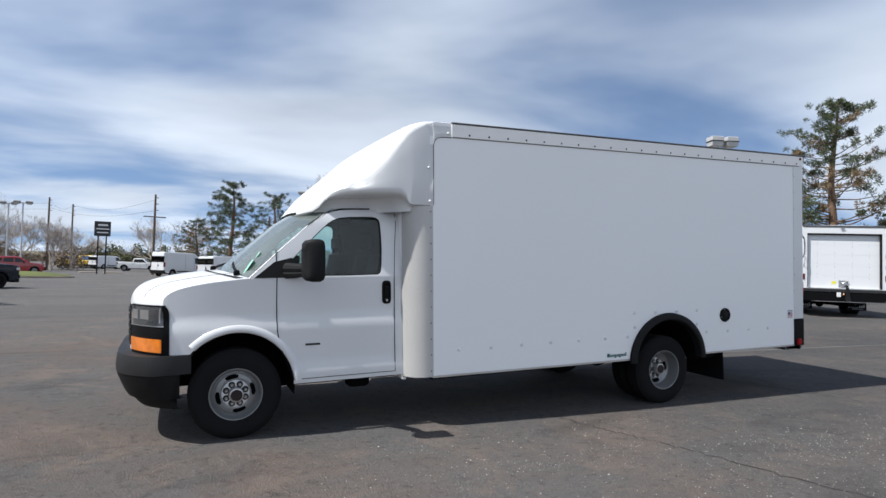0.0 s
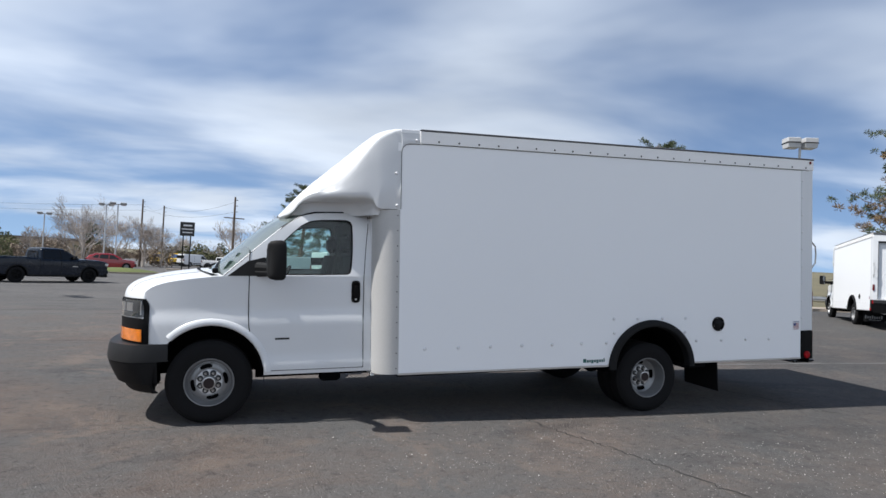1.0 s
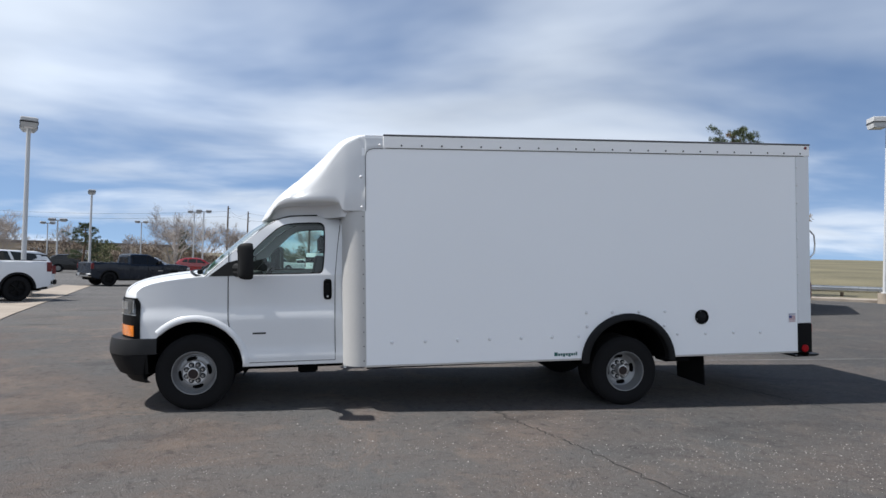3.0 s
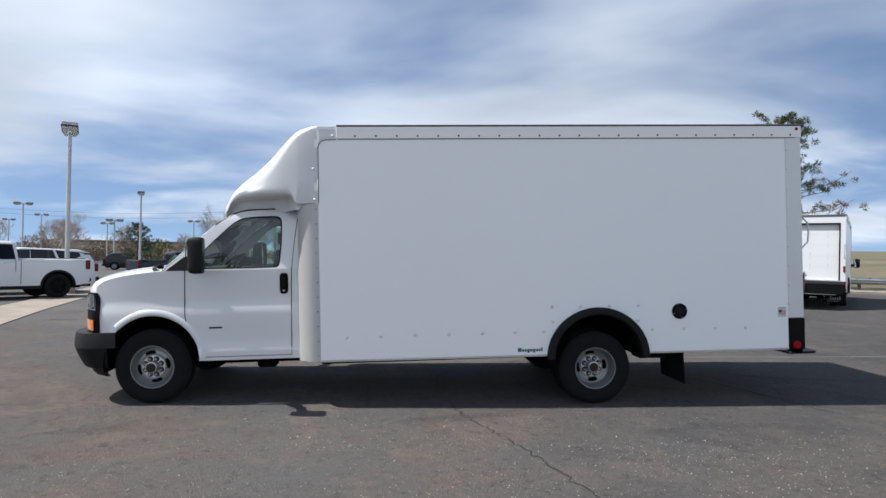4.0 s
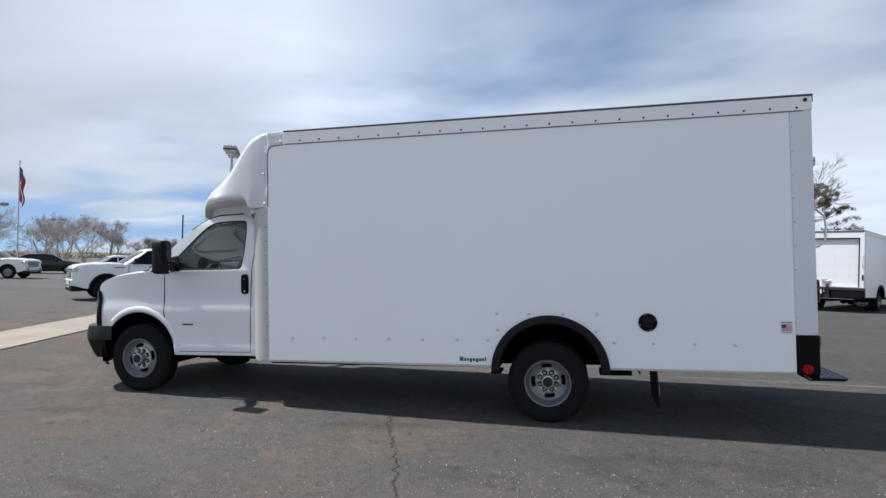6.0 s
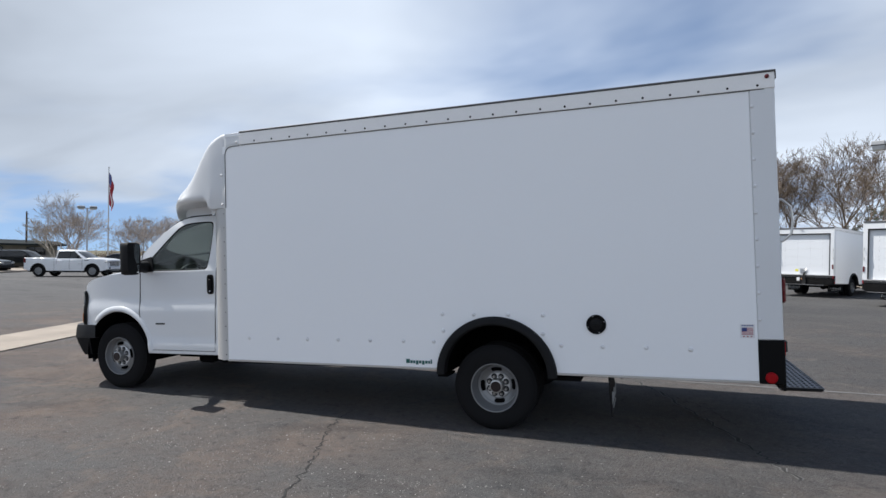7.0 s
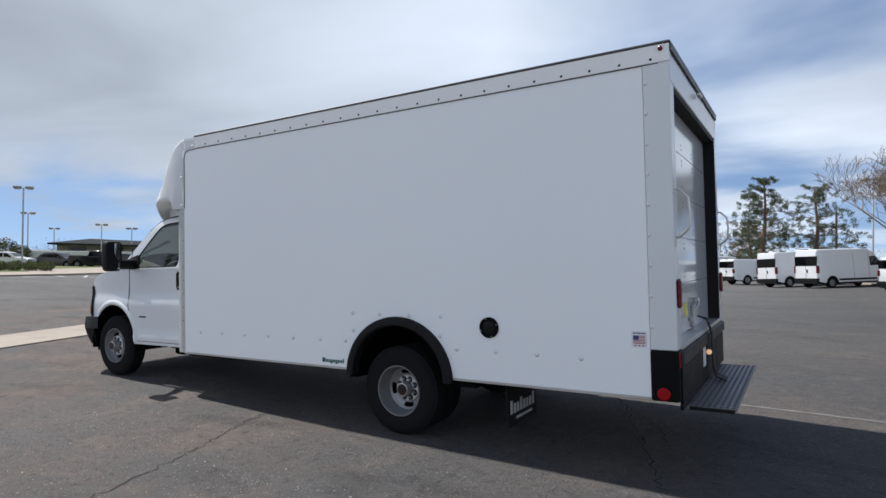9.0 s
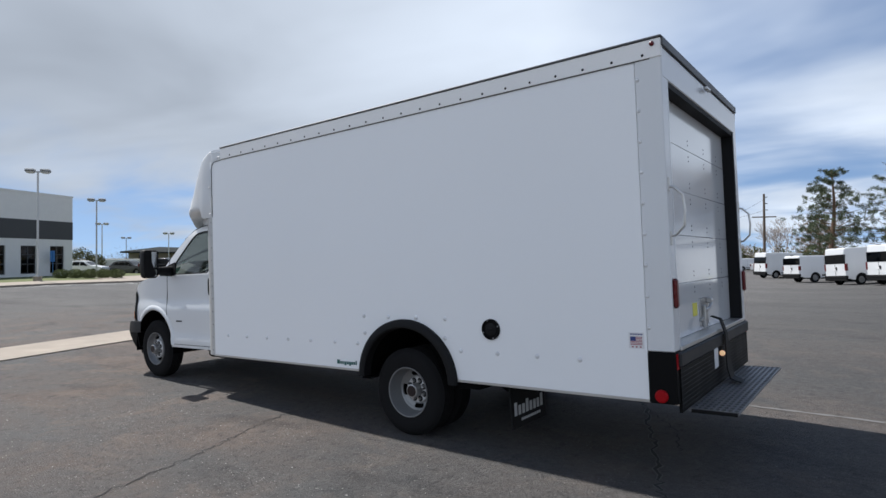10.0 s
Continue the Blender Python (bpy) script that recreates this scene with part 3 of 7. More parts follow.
def paired_ring(outer, inner, n):
    """Two polylines of the same number of corners, resampled to n points a side."""
    def res(loop):
        pts = []
        for (a, b), (c, d) in zip(loop, loop[1:] + loop[:1]):
            pts += [(a + (c - a) * k / n, b + (d - b) * k / n) for k in range(n)]
        return pts
    return res(outer), res(inner)


def rivet_row(g, pts, r=0.011, h=0.006, y=0.0, side=-1):
    for x, z in pts:
        g.dome((x, y, z), r, h, (0, side, 0))


def build_truck():
    T = empty("box_truck", pose(0, 0, 0, 0, -RAKE, 0), "white cutaway van with a tall white cargo box body", "box truck", "white box trucks")

    # cargo body
    ac, arx, arz = 4.512, 0.50, 0.455

    def zfoot(x):
        return 0.374 - 0.0062 * (x - XF)

    def zb_box(x):
        w, z = (x - ac) / arx, zfoot(x) + 0.020
        return z if abs(w) >= 1 else max(z, 0.352 + arz * math.sqrt(1 - w * w))
    xs = sorted({*spread(XF, ac - arx, 12), *[ac - arx * math.cos(math.pi * k / 36) for k in range(37)], *spread(ac + arx, 6.575, 8)})
    for nm, y, o in (("side_panel", 0.0, 0.035), ("side_panel", W, -0.035)):
        g = Geo()
        g.slab([[(x, y, zb_box(x) + (ZP - zb_box(x)) * k / 8) for k in range(9)] for x in xs], (0, o, 0))
        part(nm, g, PANEL, T, "smooth white composite side panel with a wheel opening", 20)
    # rear corner trim, posts and black lower corners
    for y, s in ((0.0, -1), (W, 1)):
        g = Geo().box(6.577, XR, min(y, y - s * 0.11) + (-0.004 if s < 0 else 0), max(y, y - s * 0.11) + (0.004 if s > 0 else 0), 0.676, 2.60, 0.006)
        post = part("rear_corner_post", g, PAINT, T, "white folded rear corner post")
        g = Geo()
        for k in range(9):
            g.dome((6.592, y + s * 0.004, 0.83 + k * 0.2035), 0.015, 0.009, (0, s, 0))
        tagged(part("rivets", g, STICK, post), kind="stuff")
        g = Geo().box(6.575, XR + 0.006, min(y, y - s * 0.22) - (0.010 if s < 0 else 0), max(y, y - s * 0.22) + (0.010 if s > 0 else 0), 0.343, 0.674, 0.008)
        blk = part("lower_corner", g, BLACKP, T, "black painted lower rear corner")
        g = Geo().lathe([(0.042, 0), (0.042, -0.010), (0.034, -0.017), (0, -0.019)], (6.657, 0, 0.393), 24)
        if s > 0:
            g.v = [(a, -b, c) for a, b, c in g.v]
        g.v = [(a, b + y + s * 0.010, c) for a, b, c in g.v]
        part("reflector", g, REDDOT, blk, "round red side reflector")
        g = Geo().box(XR + 0.006, XR + 0.010, y - s * 0.02 - 0.02, y - s * 0.02 + 0.02, 0.565, 0.665)
        part("marker", g, REDDOT, blk, "red reflective strip")
    # roof, rails
    g = Geo()
    g.slab([[(x, y, ZT - 0.012 + 0.02 * (1 - ((y - YC) / YC) ** 2)) for y in spread(0.0, W, 9)] for x in spread(1.70, XR - 0.01, 12)], (0, 0, -0.03))
    part("roof", g, PANEL, T, "white translucent roof skin")
    for y, s in ((0.0, -1), (W, 1)):
        g = Geo()
        y0, y1 = (y - 0.010, y + 0.03) if s < 0 else (y - 0.03, y + 0.010)
        g.box(1.885, XR + 0.004, y0, y1, ZP, 2.707, 0.004)
        rail = part("roof_rail", g, RAILM, T, "off-white roof side rail with rivets")
        # dark strip draws the seam and its shadow line below the rail
        part("seal", Geo().box(1.90, XR - 0.07, min(y + s * 0.001, y + s * 0.0085), max(y + s * 0.001, y + s * 0.0085), ZP - 0.0045, ZP - 0.0005), TRIM, rail, "thin dark seam and shadow line under the rail")
        g = Geo().box(1.885, XR + 0.012, y0 - 0.008, y1 + 0.008, 2.708, ZT, 0.005)
        part("drip_edge", g, GREYTRIM, rail, "grey roof drip edge")
        g = Geo()
        for k in range(23):
            g.dome((2.07 + k * 0.2075, y + s * 0.010, 2.613), 0.010, 0.006, (0, s, 0))
        tagged(part("rivets", g, TRIM, rail), kind="stuff")
        g = Geo().lathe([(0.016, 0), (0.016, -0.008), (0.008, -0.014), (0, -0.014)], (6.70, 0, 2.675), 16)
        g.v = [(a, (b if s < 0 else -b) + y + s * 0.010, c) for a, b, c in g.v]
        part("marker_light", g, RED, rail, "small red marker light")
        # leave the wheel opening free
        g = Geo()
        for a, b in ((XF + 0.022, ac - arx - 0.035), (ac + arx + 0.035, 6.575)):
            ya, yb = (y0 + 0.006, y1) if s < 0 else (y0, y1 - 0.006)
            g.grid([[(x, yy, zfoot(x) + h) for yy, h in ((ya, 0.002), (ya, 0.018), (ya + 0.002, 0.0195), (yb, 0.0195), (yb, 0.0), (ya + 0.003, 0.0))] for x in spread(a, b, 6)], close_v=True)
        part("bottom_rail", g, ALU, T, "aluminium bottom rail")
        # rivets of the panel
        g = Geo()
        row = [(1.955 + 0.339 * k, 0.615) for k in range(6)] + [(3.947, 0.615), (4.042, 0.714), (4.037, 0.864), (4.33, 0.861), (4.64, 0.860), (4.944, 0.856), (4.938, 0.700), (5.091, 0.603), (5.429, 0.599), (5.768, 0.599), (6.101, 0.592)]
        rivet_row(g, row, 0.0195, 0.015, y, s)
        tagged(part("rivets", g, STICK, T), kind="stuff")
        # wheel arch flare
        g = Geo()
        rows = []
        for k in range(41):
            a = math.pi * k / 40
            ca, sa = math.cos(a), math.sin(a)
            rows.append([(ac + rx * ca, y + s * yo, 0.330 + rz * sa) for rx, rz, yo in ((0.54, 0.515, 0.001), (0.535, 0.512, 0.030), (0.515, 0.490, 0.045), (0.475, 0.452, 0.046), (0.462, 0.440, 0.036), (0.460, 0.437, -0.05))])
        g.grid(rows)
        part("wheel_arch_flare", g, BLACK, T, "black rubber wheel arch flare", 40)
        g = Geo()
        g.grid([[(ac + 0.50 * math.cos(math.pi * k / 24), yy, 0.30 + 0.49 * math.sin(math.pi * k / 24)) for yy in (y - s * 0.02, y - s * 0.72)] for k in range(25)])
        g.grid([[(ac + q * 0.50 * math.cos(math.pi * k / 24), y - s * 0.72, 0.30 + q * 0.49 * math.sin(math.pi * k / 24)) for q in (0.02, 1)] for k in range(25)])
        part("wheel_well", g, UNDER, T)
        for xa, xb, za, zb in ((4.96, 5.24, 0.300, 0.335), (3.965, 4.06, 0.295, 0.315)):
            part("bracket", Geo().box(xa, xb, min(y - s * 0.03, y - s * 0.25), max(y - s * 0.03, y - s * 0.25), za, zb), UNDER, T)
    # fuel filler, driver side
    g = Geo().lathe([(0.080, 0.0), (0.080, -0.012), (0.074, -0.016), (0.066, -0.015), (0.061, -0.006), (0.0, -0.005)], (5.382, 0, 0.783), 36)
    cap = part("fuel_filler", g, BLACKP, T, "round black fuel filler with a cap")
    g = Geo().lathe([(0.050, -0.004), (0.050, -0.010), (0.044, -0.013), (0.0, -0.013)], (5.382, 0, 0.783), 28)
    g.box(5.352, 5.412, -0.024, -0.012, 0.776, 0.794, 0.004)
    part("cap", g, BLACK, cap, "black screw cap")
    g = Geo()
    for k in range(4):
        a = radians(20 + 90 * k)
        g.dome((5.382 + 0.070 * math.cos(a), -0.0155, 0.783 + 0.070 * math.sin(a)), 0.005, 0.003)
    tagged(part("screws", g, STEEL, cap), kind="stuff")
    # flag sticker
    g = Geo().box(6.455, 6.556, -0.0022, 0.001, 0.690, 0.796)
    st = part("flag_sticker", g, STICK, T, "small striped flag sticker")
    g = Geo()
    for k in range(6):
        g.box(6.466, 6.545, -0.0032, -0.0018, 0.714 + k * 0.0098, 0.7185 + k * 0.0098)
    for k in range(3):
        g.box(6.474 + k * 0.026, 6.486 + k * 0.026, -0.0032, -0.0018, 0.697, 0.705)
    part("stripes", g, FLAGRED, st, "red stripes")
    g = Geo()
    for k in range(5):
        g.box(6.466 + k * 0.017, 6.479 + k * 0.017, -0.0032, -0.0018, 0.780, 0.788)
    part("lettering_bars", g, BLUE, st, "tiny line of lettering")
    g = Geo().box(6.466, 6.502, -0.0040, -0.0028, 0.740, 0.7685)
    part("canton", g, BLUE, st, "blue corner field")
    # maker's mark as plain bars
    g = Geo()
    x = 3.672
    for k, w in enumerate((0.042, 0.028, 0.026, 0.030, 0.030, 0.030, 0.030, 0.024, 0.020)):
        lo = 0.404 if k in (3, 5) else 0.414
        g.box(x, x + w - 0.006, -0.002, 0.001, lo, 0.452 if k in (0, 8) else 0.440)
        x += w
    part("lettering_bars", g, INK, T, "dark green maker's mark")
    # front wall, floor, rounded corner posts
    g = Geo().box(1.47, 1.50, 0.19, W - 0.19, ZB, ZP)
    part("front_wall", g, PANEL, T, "white front wall of the cargo box")
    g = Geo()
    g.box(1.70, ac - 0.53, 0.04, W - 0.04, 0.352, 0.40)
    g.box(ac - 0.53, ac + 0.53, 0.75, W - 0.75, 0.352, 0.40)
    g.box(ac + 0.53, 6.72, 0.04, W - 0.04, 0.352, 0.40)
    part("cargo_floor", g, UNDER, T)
    for y, s in ((0.0, -1), (W, 1)):
        g = Geo()
        rows = []
        for k in range(17):
            a = math.pi / 2 * k / 16
            rr = 0.195
            rows.append([(XF - 0.012 - rr * math.cos(a), y - s * (rr - rr * math.sin(a)), z) for z in (0.384, 0.40, 1.0, 1.5, 1.945)])
        rows.append([(XF + 0.018, y + s * 0.003, z) for z in (0.384, 0.40, 1.0, 1.5, 1.945)])
        g.slab(rows, (0.03, -s * 0.01, 0))
        cp = part("corner_post", g, CORNERM, T, "satin off-white rounded front corner post", 40)
        g = Geo()
        for k in range(11):
            g.dome((XF + 0.004, y + s * 0.004, 0.44 + k * 0.145), 0.006, 0.004, (0, s, 0))
        tagged(part("rivets", g, TRIM, cp), kind="stuff")
    # aerodynamic nose over the cab
    top = [(0.60, 1.905), (0.66, 1.965), (0.72, 2.03), (0.82, 2.13), (0.95, 2.25), (1.10, 2.378), (1.25, 2.502), (1.36, 2.595), (1.46, 2.668), (1.55, 2.704), (1.65, 2.720), (1.90, 2.722)]
    low = [(0.60, 1.880), (0.69, 1.888), (0.73, 1.915), (0.77, 1.972), (0.81, 2.006), (0.90, 2.024), (1.10, 2.032), (1.36, 2.036), (1.435, 2.028), (1.465, 1.958), (1.50, 1.949), (1.56, 1.947), (1.70, 1.946), (1.703, 2.50), (1.715, 2.54), (1.74, 2.566), (1.78, 2.576), (1.90, 2.577)]
    left = [(0.60, 0.74), (0.64, 0.58), (0.69, 0.43), (0.75, 0.33), (0.82, 0.25), (0.92, 0.175), (1.10, 0.085), (1.30, 0.030), (1.50, 0.0), (1.60, -0.006), (1.90, -0.006)]
    neck = [(0.60, 0.80), (0.70, 0.55), (0.80, 0.44), (0.92, 0.400), (1.22, 0.385), (1.34, 0.31), (1.42, 0.16), (1.47, 0.065), (1.54, 0.06), (1.90, 0.06)]
    rows = []
    for x in (0.60, 0.625, 0.655, 0.69, 0.73, 0.77, 0.81, 0.85, 0.90, 0.96, 1.03, 1.10, 1.18, 1.26, 1.34, 1.40, 1.44, 1.47, 1.50, 1.53, 1.58, 1.64, 1.70, 1.703, 1.715, 1.74, 1.78, 1.83, 1.884):
        zt, zl, yl, yn = lerp_table(top, x), lerp_table(low, x), lerp_table(left, x), lerp_table(neck, x)
        h = zt - zl
        r = min(0.26 - 0.19 * smoothstep(1.15, 1.6, x) - 0.045 * smoothstep(1.55, 1.70, x), h * 0.9)
        ry = r * (1.5 - 0.4 * smoothstep(1.2, 1.7, x))
        zn = min(zl - 0.004, 1.892) if x < 1.52 else zl - 0.002
        lip = min(0.07, h * 0.35) * (1 - 0.85 * smoothstep(1.40, 1.50, x))
        half = [(yn, zn), (yn, zn + (zl - zn) * 0.55), (yn - 0.012, zl - 0.010), (yn + (yl - yn) * 0.35, zl), (yn + (yl - yn) * 0.78, zl + 0.004), (yl + 0.17 * lip, zl + lip * 0.25), (yl + 0.002, zl + lip * 0.6), (yl, zl + lip)]
        zs = max(zt - r, zl + lip + 0.001)
        r = zt - zs
        for k in range(1, 4):
            half.append((yl + 0.008 * k / 3, zl + lip + (zs - zl - lip) * k / 3))
        for k in range(1, 9):
            a = math.pi / 2 * k / 8
            half.append((yl + 0.008 + ry * (1 - math.cos(a)), zs + r * math.sin(a)))
        for k in range(1, 4):
            ya = yl + 0.008 + ry
            half.append((ya + (YC - ya) * k / 3, zt + 0.012 * math.sin(math.pi / 2 * k / 3)))
        rows.append([(x, a, b) for a, b in half] + [(x, W - a, b) for a, b in half[-2::-1]])
    g = Geo().grid(rows)
    nose = part("nose_fairing", g, POST, T, "white moulded aerodynamic nose over the cab", 60)
    for y, s in ((0.0, -1), (W, 1)):
        g = Geo()
        for xx, zz in ((1.85, 2.615), (1.665, 1.985), (1.655, 2.29)):
            g.dome((xx, y + s * 0.007, zz), 0.015, 0.010, (0, s, 0))
        tagged(part("rivets", g, STICK, nose), kind="stuff")
        g = Geo()
        g.tube([(xx, y + s * 0.0035, zz) for xx, zz in ((1.702, 1.95), (1.703, 2.3), (1.704, 2.50), (1.716, 2.54), (1.742, 2.566), (1.785, 2.577), (1.885, 2.579))], 0.0035, 5)
        part("panel_seam", g, TRIM, nose)

    # rear end
    g = Geo()
    g.box(XR - 0.06, XR, 0.108, 0.135, 0.68, 2.60)
    g.box(XR - 0.06, XR, W - 0.135, W - 0.108, 0.68, 2.60)
    g.box(XR - 0.06, XR + 0.002, 0.0, W, 2.455, 2.655, 0.006)
    fr = part("rear_frame", g, PAINT, T, "white frame round the rear door")
    g = Geo().box(XR + 0.003, XR + 0.016, 0.0, W, 2.657, ZT - 0.006, 0.004)
    part("rear_header", g, GREYTRIM, fr, "grey rear roof header")
    g = Geo()
    g.box(XR - 0.10, XR - 0.004, 0.136, 0.150, 0.70, 2.455)
    g.box(XR - 0.10, XR + 0.004, W - 0.175, W - 0.136, 0.70, 2.455)
    g.box(XR - 0.10, XR - 0.004, 0.150, W - 0.150, 2.415, 2.454)
    part("door_seal", g, BLACK, fr, "black rubber door seal")
    door = new("roll_up_door")
    door.parent = T
    tagged(door, "white roll-up rear door of five panels")
    zs = [0.705, 1.095, 1.445, 1.775, 2.11, 2.43]
    for k, (a, b) in enumerate(zip(zs, zs[1:])):
        g = Geo().box(XR - 0.13, XR - 0.095, 0.14, W - 0.14, a + 0.0008, b - 0.0008, 0.0025)
        pn = part("door_panel", g, DOORM, door)
        if k:
            g = Geo()
            for yy in (0.45, 0.95, 1.45, 1.92):
                for dz in (-0.08, -0.045, 0.045, 0.08):
                    g.dome((XR - 0.095, yy, a + dz), 0.007, 0.004, (1, 0, 0))
            tagged(part("hinge_rivets", g, GREYTRIM, pn), kind="stuff")
    g = Geo()
    g.box(XR - 0.095, XR - 0.088, 1.06, 1.32, 0.735, 0.955, 0.004)
    g.box(XR - 0.090, XR - 0.062, 1.12, 1.17, 0.72, 0.90, 0.006)
    g.box(XR - 0.090, XR - 0.070, 1.05, 1.22, 0.775, 0.805, 0.005)
    latch = part("latch", g, STEEL, door, "bright steel door latch plate")
    g = Geo().tube([(XR - 0.075, 1.14, 0.86), (XR - 0.050, 1.18, 0.875), (XR - 0.048, 1.27, 0.905), (XR - 0.060, 1.33, 0.93)], 0.011, 8)
    part("lever", g, STEEL, latch, "bent steel lever")
    g = Geo().lathe([(0.026, 0.0), (0.026, -0.03), (0.018, -0.038), (0.0, -0.038)], (XR - 0.066, 1.30, 0.93), 14)
    part("lock", g, ALU, latch, "round lock")
    g = Geo()
    for q in (1.075, 1.305):
        for z in (0.75, 0.94):
            g.dome((XR - 0.088, q, z), 0.007, 0.005, (1, 0, 0))
    tagged(part("bolts", g, STEEL, latch), kind="stuff")
    g = Geo().box(XR - 0.0945, XR - 0.092, 0.86, 0.99, 0.83, 0.93)
    part("label", g, YELLOWST, door, "yellow warning label")
    g = Geo()
    rows = []
    for x, z, w in ((XR - 0.06, 0.80, 0.030), (XR + 0.01, 0.775, 0.035), (XR + 0.045, 0.66, 0.045), (XR + 0.05, 0.52, 0.065), (XR + 0.055, 0.40, 0.075), (XR + 0.075, 0.315, 0.075), (XR + 0.15, 0.288, 0.065)):
        rows.append([(x, 1.27 - w, z), (x, 1.27 + w, z)])
    g.slab(rows, (0.008, 0, 0.006))
    part("pull_strap", g, BLACK, door, "black webbing pull strap")
    g = Geo().box(XR - 0.10, XR + 0.012, 0.112, W - 0.112, 0.672, 0.704, 0.004)
    part("sill", g, ALU, T, "dull metal door sill")
    g = Geo()
    g.box(XR - 0.02, XR + 0.030, 0.03, W - 0.03, 0.575, 0.671, 0.01)
    bumper = part("rear_bumper", g, DARKTRIM, T, "dark grey rear bumper beam")
    g = Geo()
    zig = []
    for k in range(10):
        z = 0.285 + k * 0.0283
        zig += [(XR + 0.013, z), (XR + 0.016, z + 0.004), (XR + 0.016, z + 0.024), (XR + 0.013, z + 0.0277)]
    g.slab([[(x, y, z) for x, z in zig] for y in spread(0.05, W - 0.05, 3)], (-0.02, 0, 0))
    part("ribbed_skirt", g, BLACKP, bumper, "black ribbed bumper skirt")
    g = Geo().box(XR + 0.016, XR + 0.022, 0.97, 1.09, 0.425, 0.575, 0.003)
    part("number_plate", g, STICK, bumper, "white blank number plate")
    g = Geo().lathe([(0.022, 0.0), (0.018, -0.02), (0, -0.024)], (XR + 0.035, 1.17, 0.52), 12)
    part("plate_lamp", g, emitter("lamp_warm", (1.0, 0.62, 0.35), 0.4), bumper, "small lit plate lamp")
    for y in (0.24, W - 0.24):
        part("step_bracket", Geo().box(XR + 0.02, XR + 0.30, y - 0.005, y + 0.005, 0.256, 0.274, 0.002), BLACK, bumper)
    # step plate with rows of punched holes
    g = Geo()
    x0, x1, y0, y1, zt = XR + 0.002, XR + 0.305, 0.25, W - 0.25, 0.276
    nx, ny = 8, 27
    dx, dy = (x1 - x0) / nx, (y1 - y0) / ny
    for i in range(nx):
        for j in range(ny):
            cx, cy = x0 + (i + 0.5) * dx, y0 + (j + 0.5) * dy
            sq = [(cx + p * dx / 2, cy + q * dy / 2) for p, q in ((1, 0), (1, 1), (0, 1), (-1, 1), (-1, 0), (-1, -1), (0, -1), (1, -1))]
            hole = [(cx + 0.0145 * math.cos(math.pi * k / 4), cy + 0.0265 * math.sin(math.pi * k / 4)) for k in range(8)]
            g.grid([[(p, q, zt) for p, q in sq], [(p, q, zt) for p, q in hole], [(p, q, zt - 0.010) for p, q in hole]], close_v=True)
    g.box(x1 - 0.002, x1 + 0.005, y0 - 0.008, y1 + 0.008, zt - 0.014, zt + 0.003, 0.002)
    g.box(x0, x1, y0 - 0.006, y0 - 0.0005, zt - 0.020, zt + 0.002)
    g.box(x0, x1, y1 + 0.0005, y1 + 0.006, zt - 0.020, zt + 0.002)
    part("step_grating", g, material("step_metal", (0.20, 0.20, 0.205), 0.45, 0.30, vary=0.15, scale=12), bumper, "grey punched metal rear step", 30)
    part("step_underside", Geo().box(x0 + 0.01, x1 - 0.01, y0 + 0.01, y1 - 0.01, zt - 0.030, zt - 0.024), BLACKP, bumper)
    for y, s in ((0.034, -1), (W - 0.034, 1)):
        g = Geo().box(XR - 0.002, XR + 0.028, y - 0.028, y + 0.028, 0.955, 1.145, 0.012)
        part("tail_lamp", g, RED, T, "red vertical tail lamp")
        g = Geo()
        g.tube([(XR, y, 1.74), (XR + 0.03, y, 1.735), (XR + 0.085, y, 1.68), (XR + 0.095, y, 1.58), (XR + 0.085, y, 1.48), (XR + 0.03, y, 1.425), (XR, y, 1.42)], 0.009, 8)
        g.box(XR - 0.001, XR + 0.006, y - 0.018, y + 0.018, 1.71, 1.80, 0.003)
        g.box(XR - 0.001, XR + 0.006, y - 0.018, y + 0.018, 1.36, 1.45, 0.003)
        part("grab_handle", g, ALU, T, "bright metal grab handle")
    g = Geo().box(XR + 0.014, XR + 0.045, 1.08, 1.20, 2.600, 2.632, 0.008)
    part("cargo_lamp", g, STEEL, T, "small lamp on the rear header")

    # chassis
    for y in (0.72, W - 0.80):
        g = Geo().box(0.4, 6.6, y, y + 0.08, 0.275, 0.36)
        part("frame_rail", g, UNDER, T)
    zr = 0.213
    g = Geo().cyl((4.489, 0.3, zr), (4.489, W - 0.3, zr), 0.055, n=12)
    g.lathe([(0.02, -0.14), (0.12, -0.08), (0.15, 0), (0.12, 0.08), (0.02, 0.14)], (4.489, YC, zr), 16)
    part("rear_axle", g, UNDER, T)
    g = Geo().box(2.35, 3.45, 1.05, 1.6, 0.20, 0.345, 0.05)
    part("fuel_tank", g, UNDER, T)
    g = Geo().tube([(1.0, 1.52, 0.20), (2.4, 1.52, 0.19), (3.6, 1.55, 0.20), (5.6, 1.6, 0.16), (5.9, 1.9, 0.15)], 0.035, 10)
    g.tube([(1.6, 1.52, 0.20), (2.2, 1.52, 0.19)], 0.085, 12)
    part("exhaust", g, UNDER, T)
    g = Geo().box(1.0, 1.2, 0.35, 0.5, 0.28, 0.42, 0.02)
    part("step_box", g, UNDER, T)
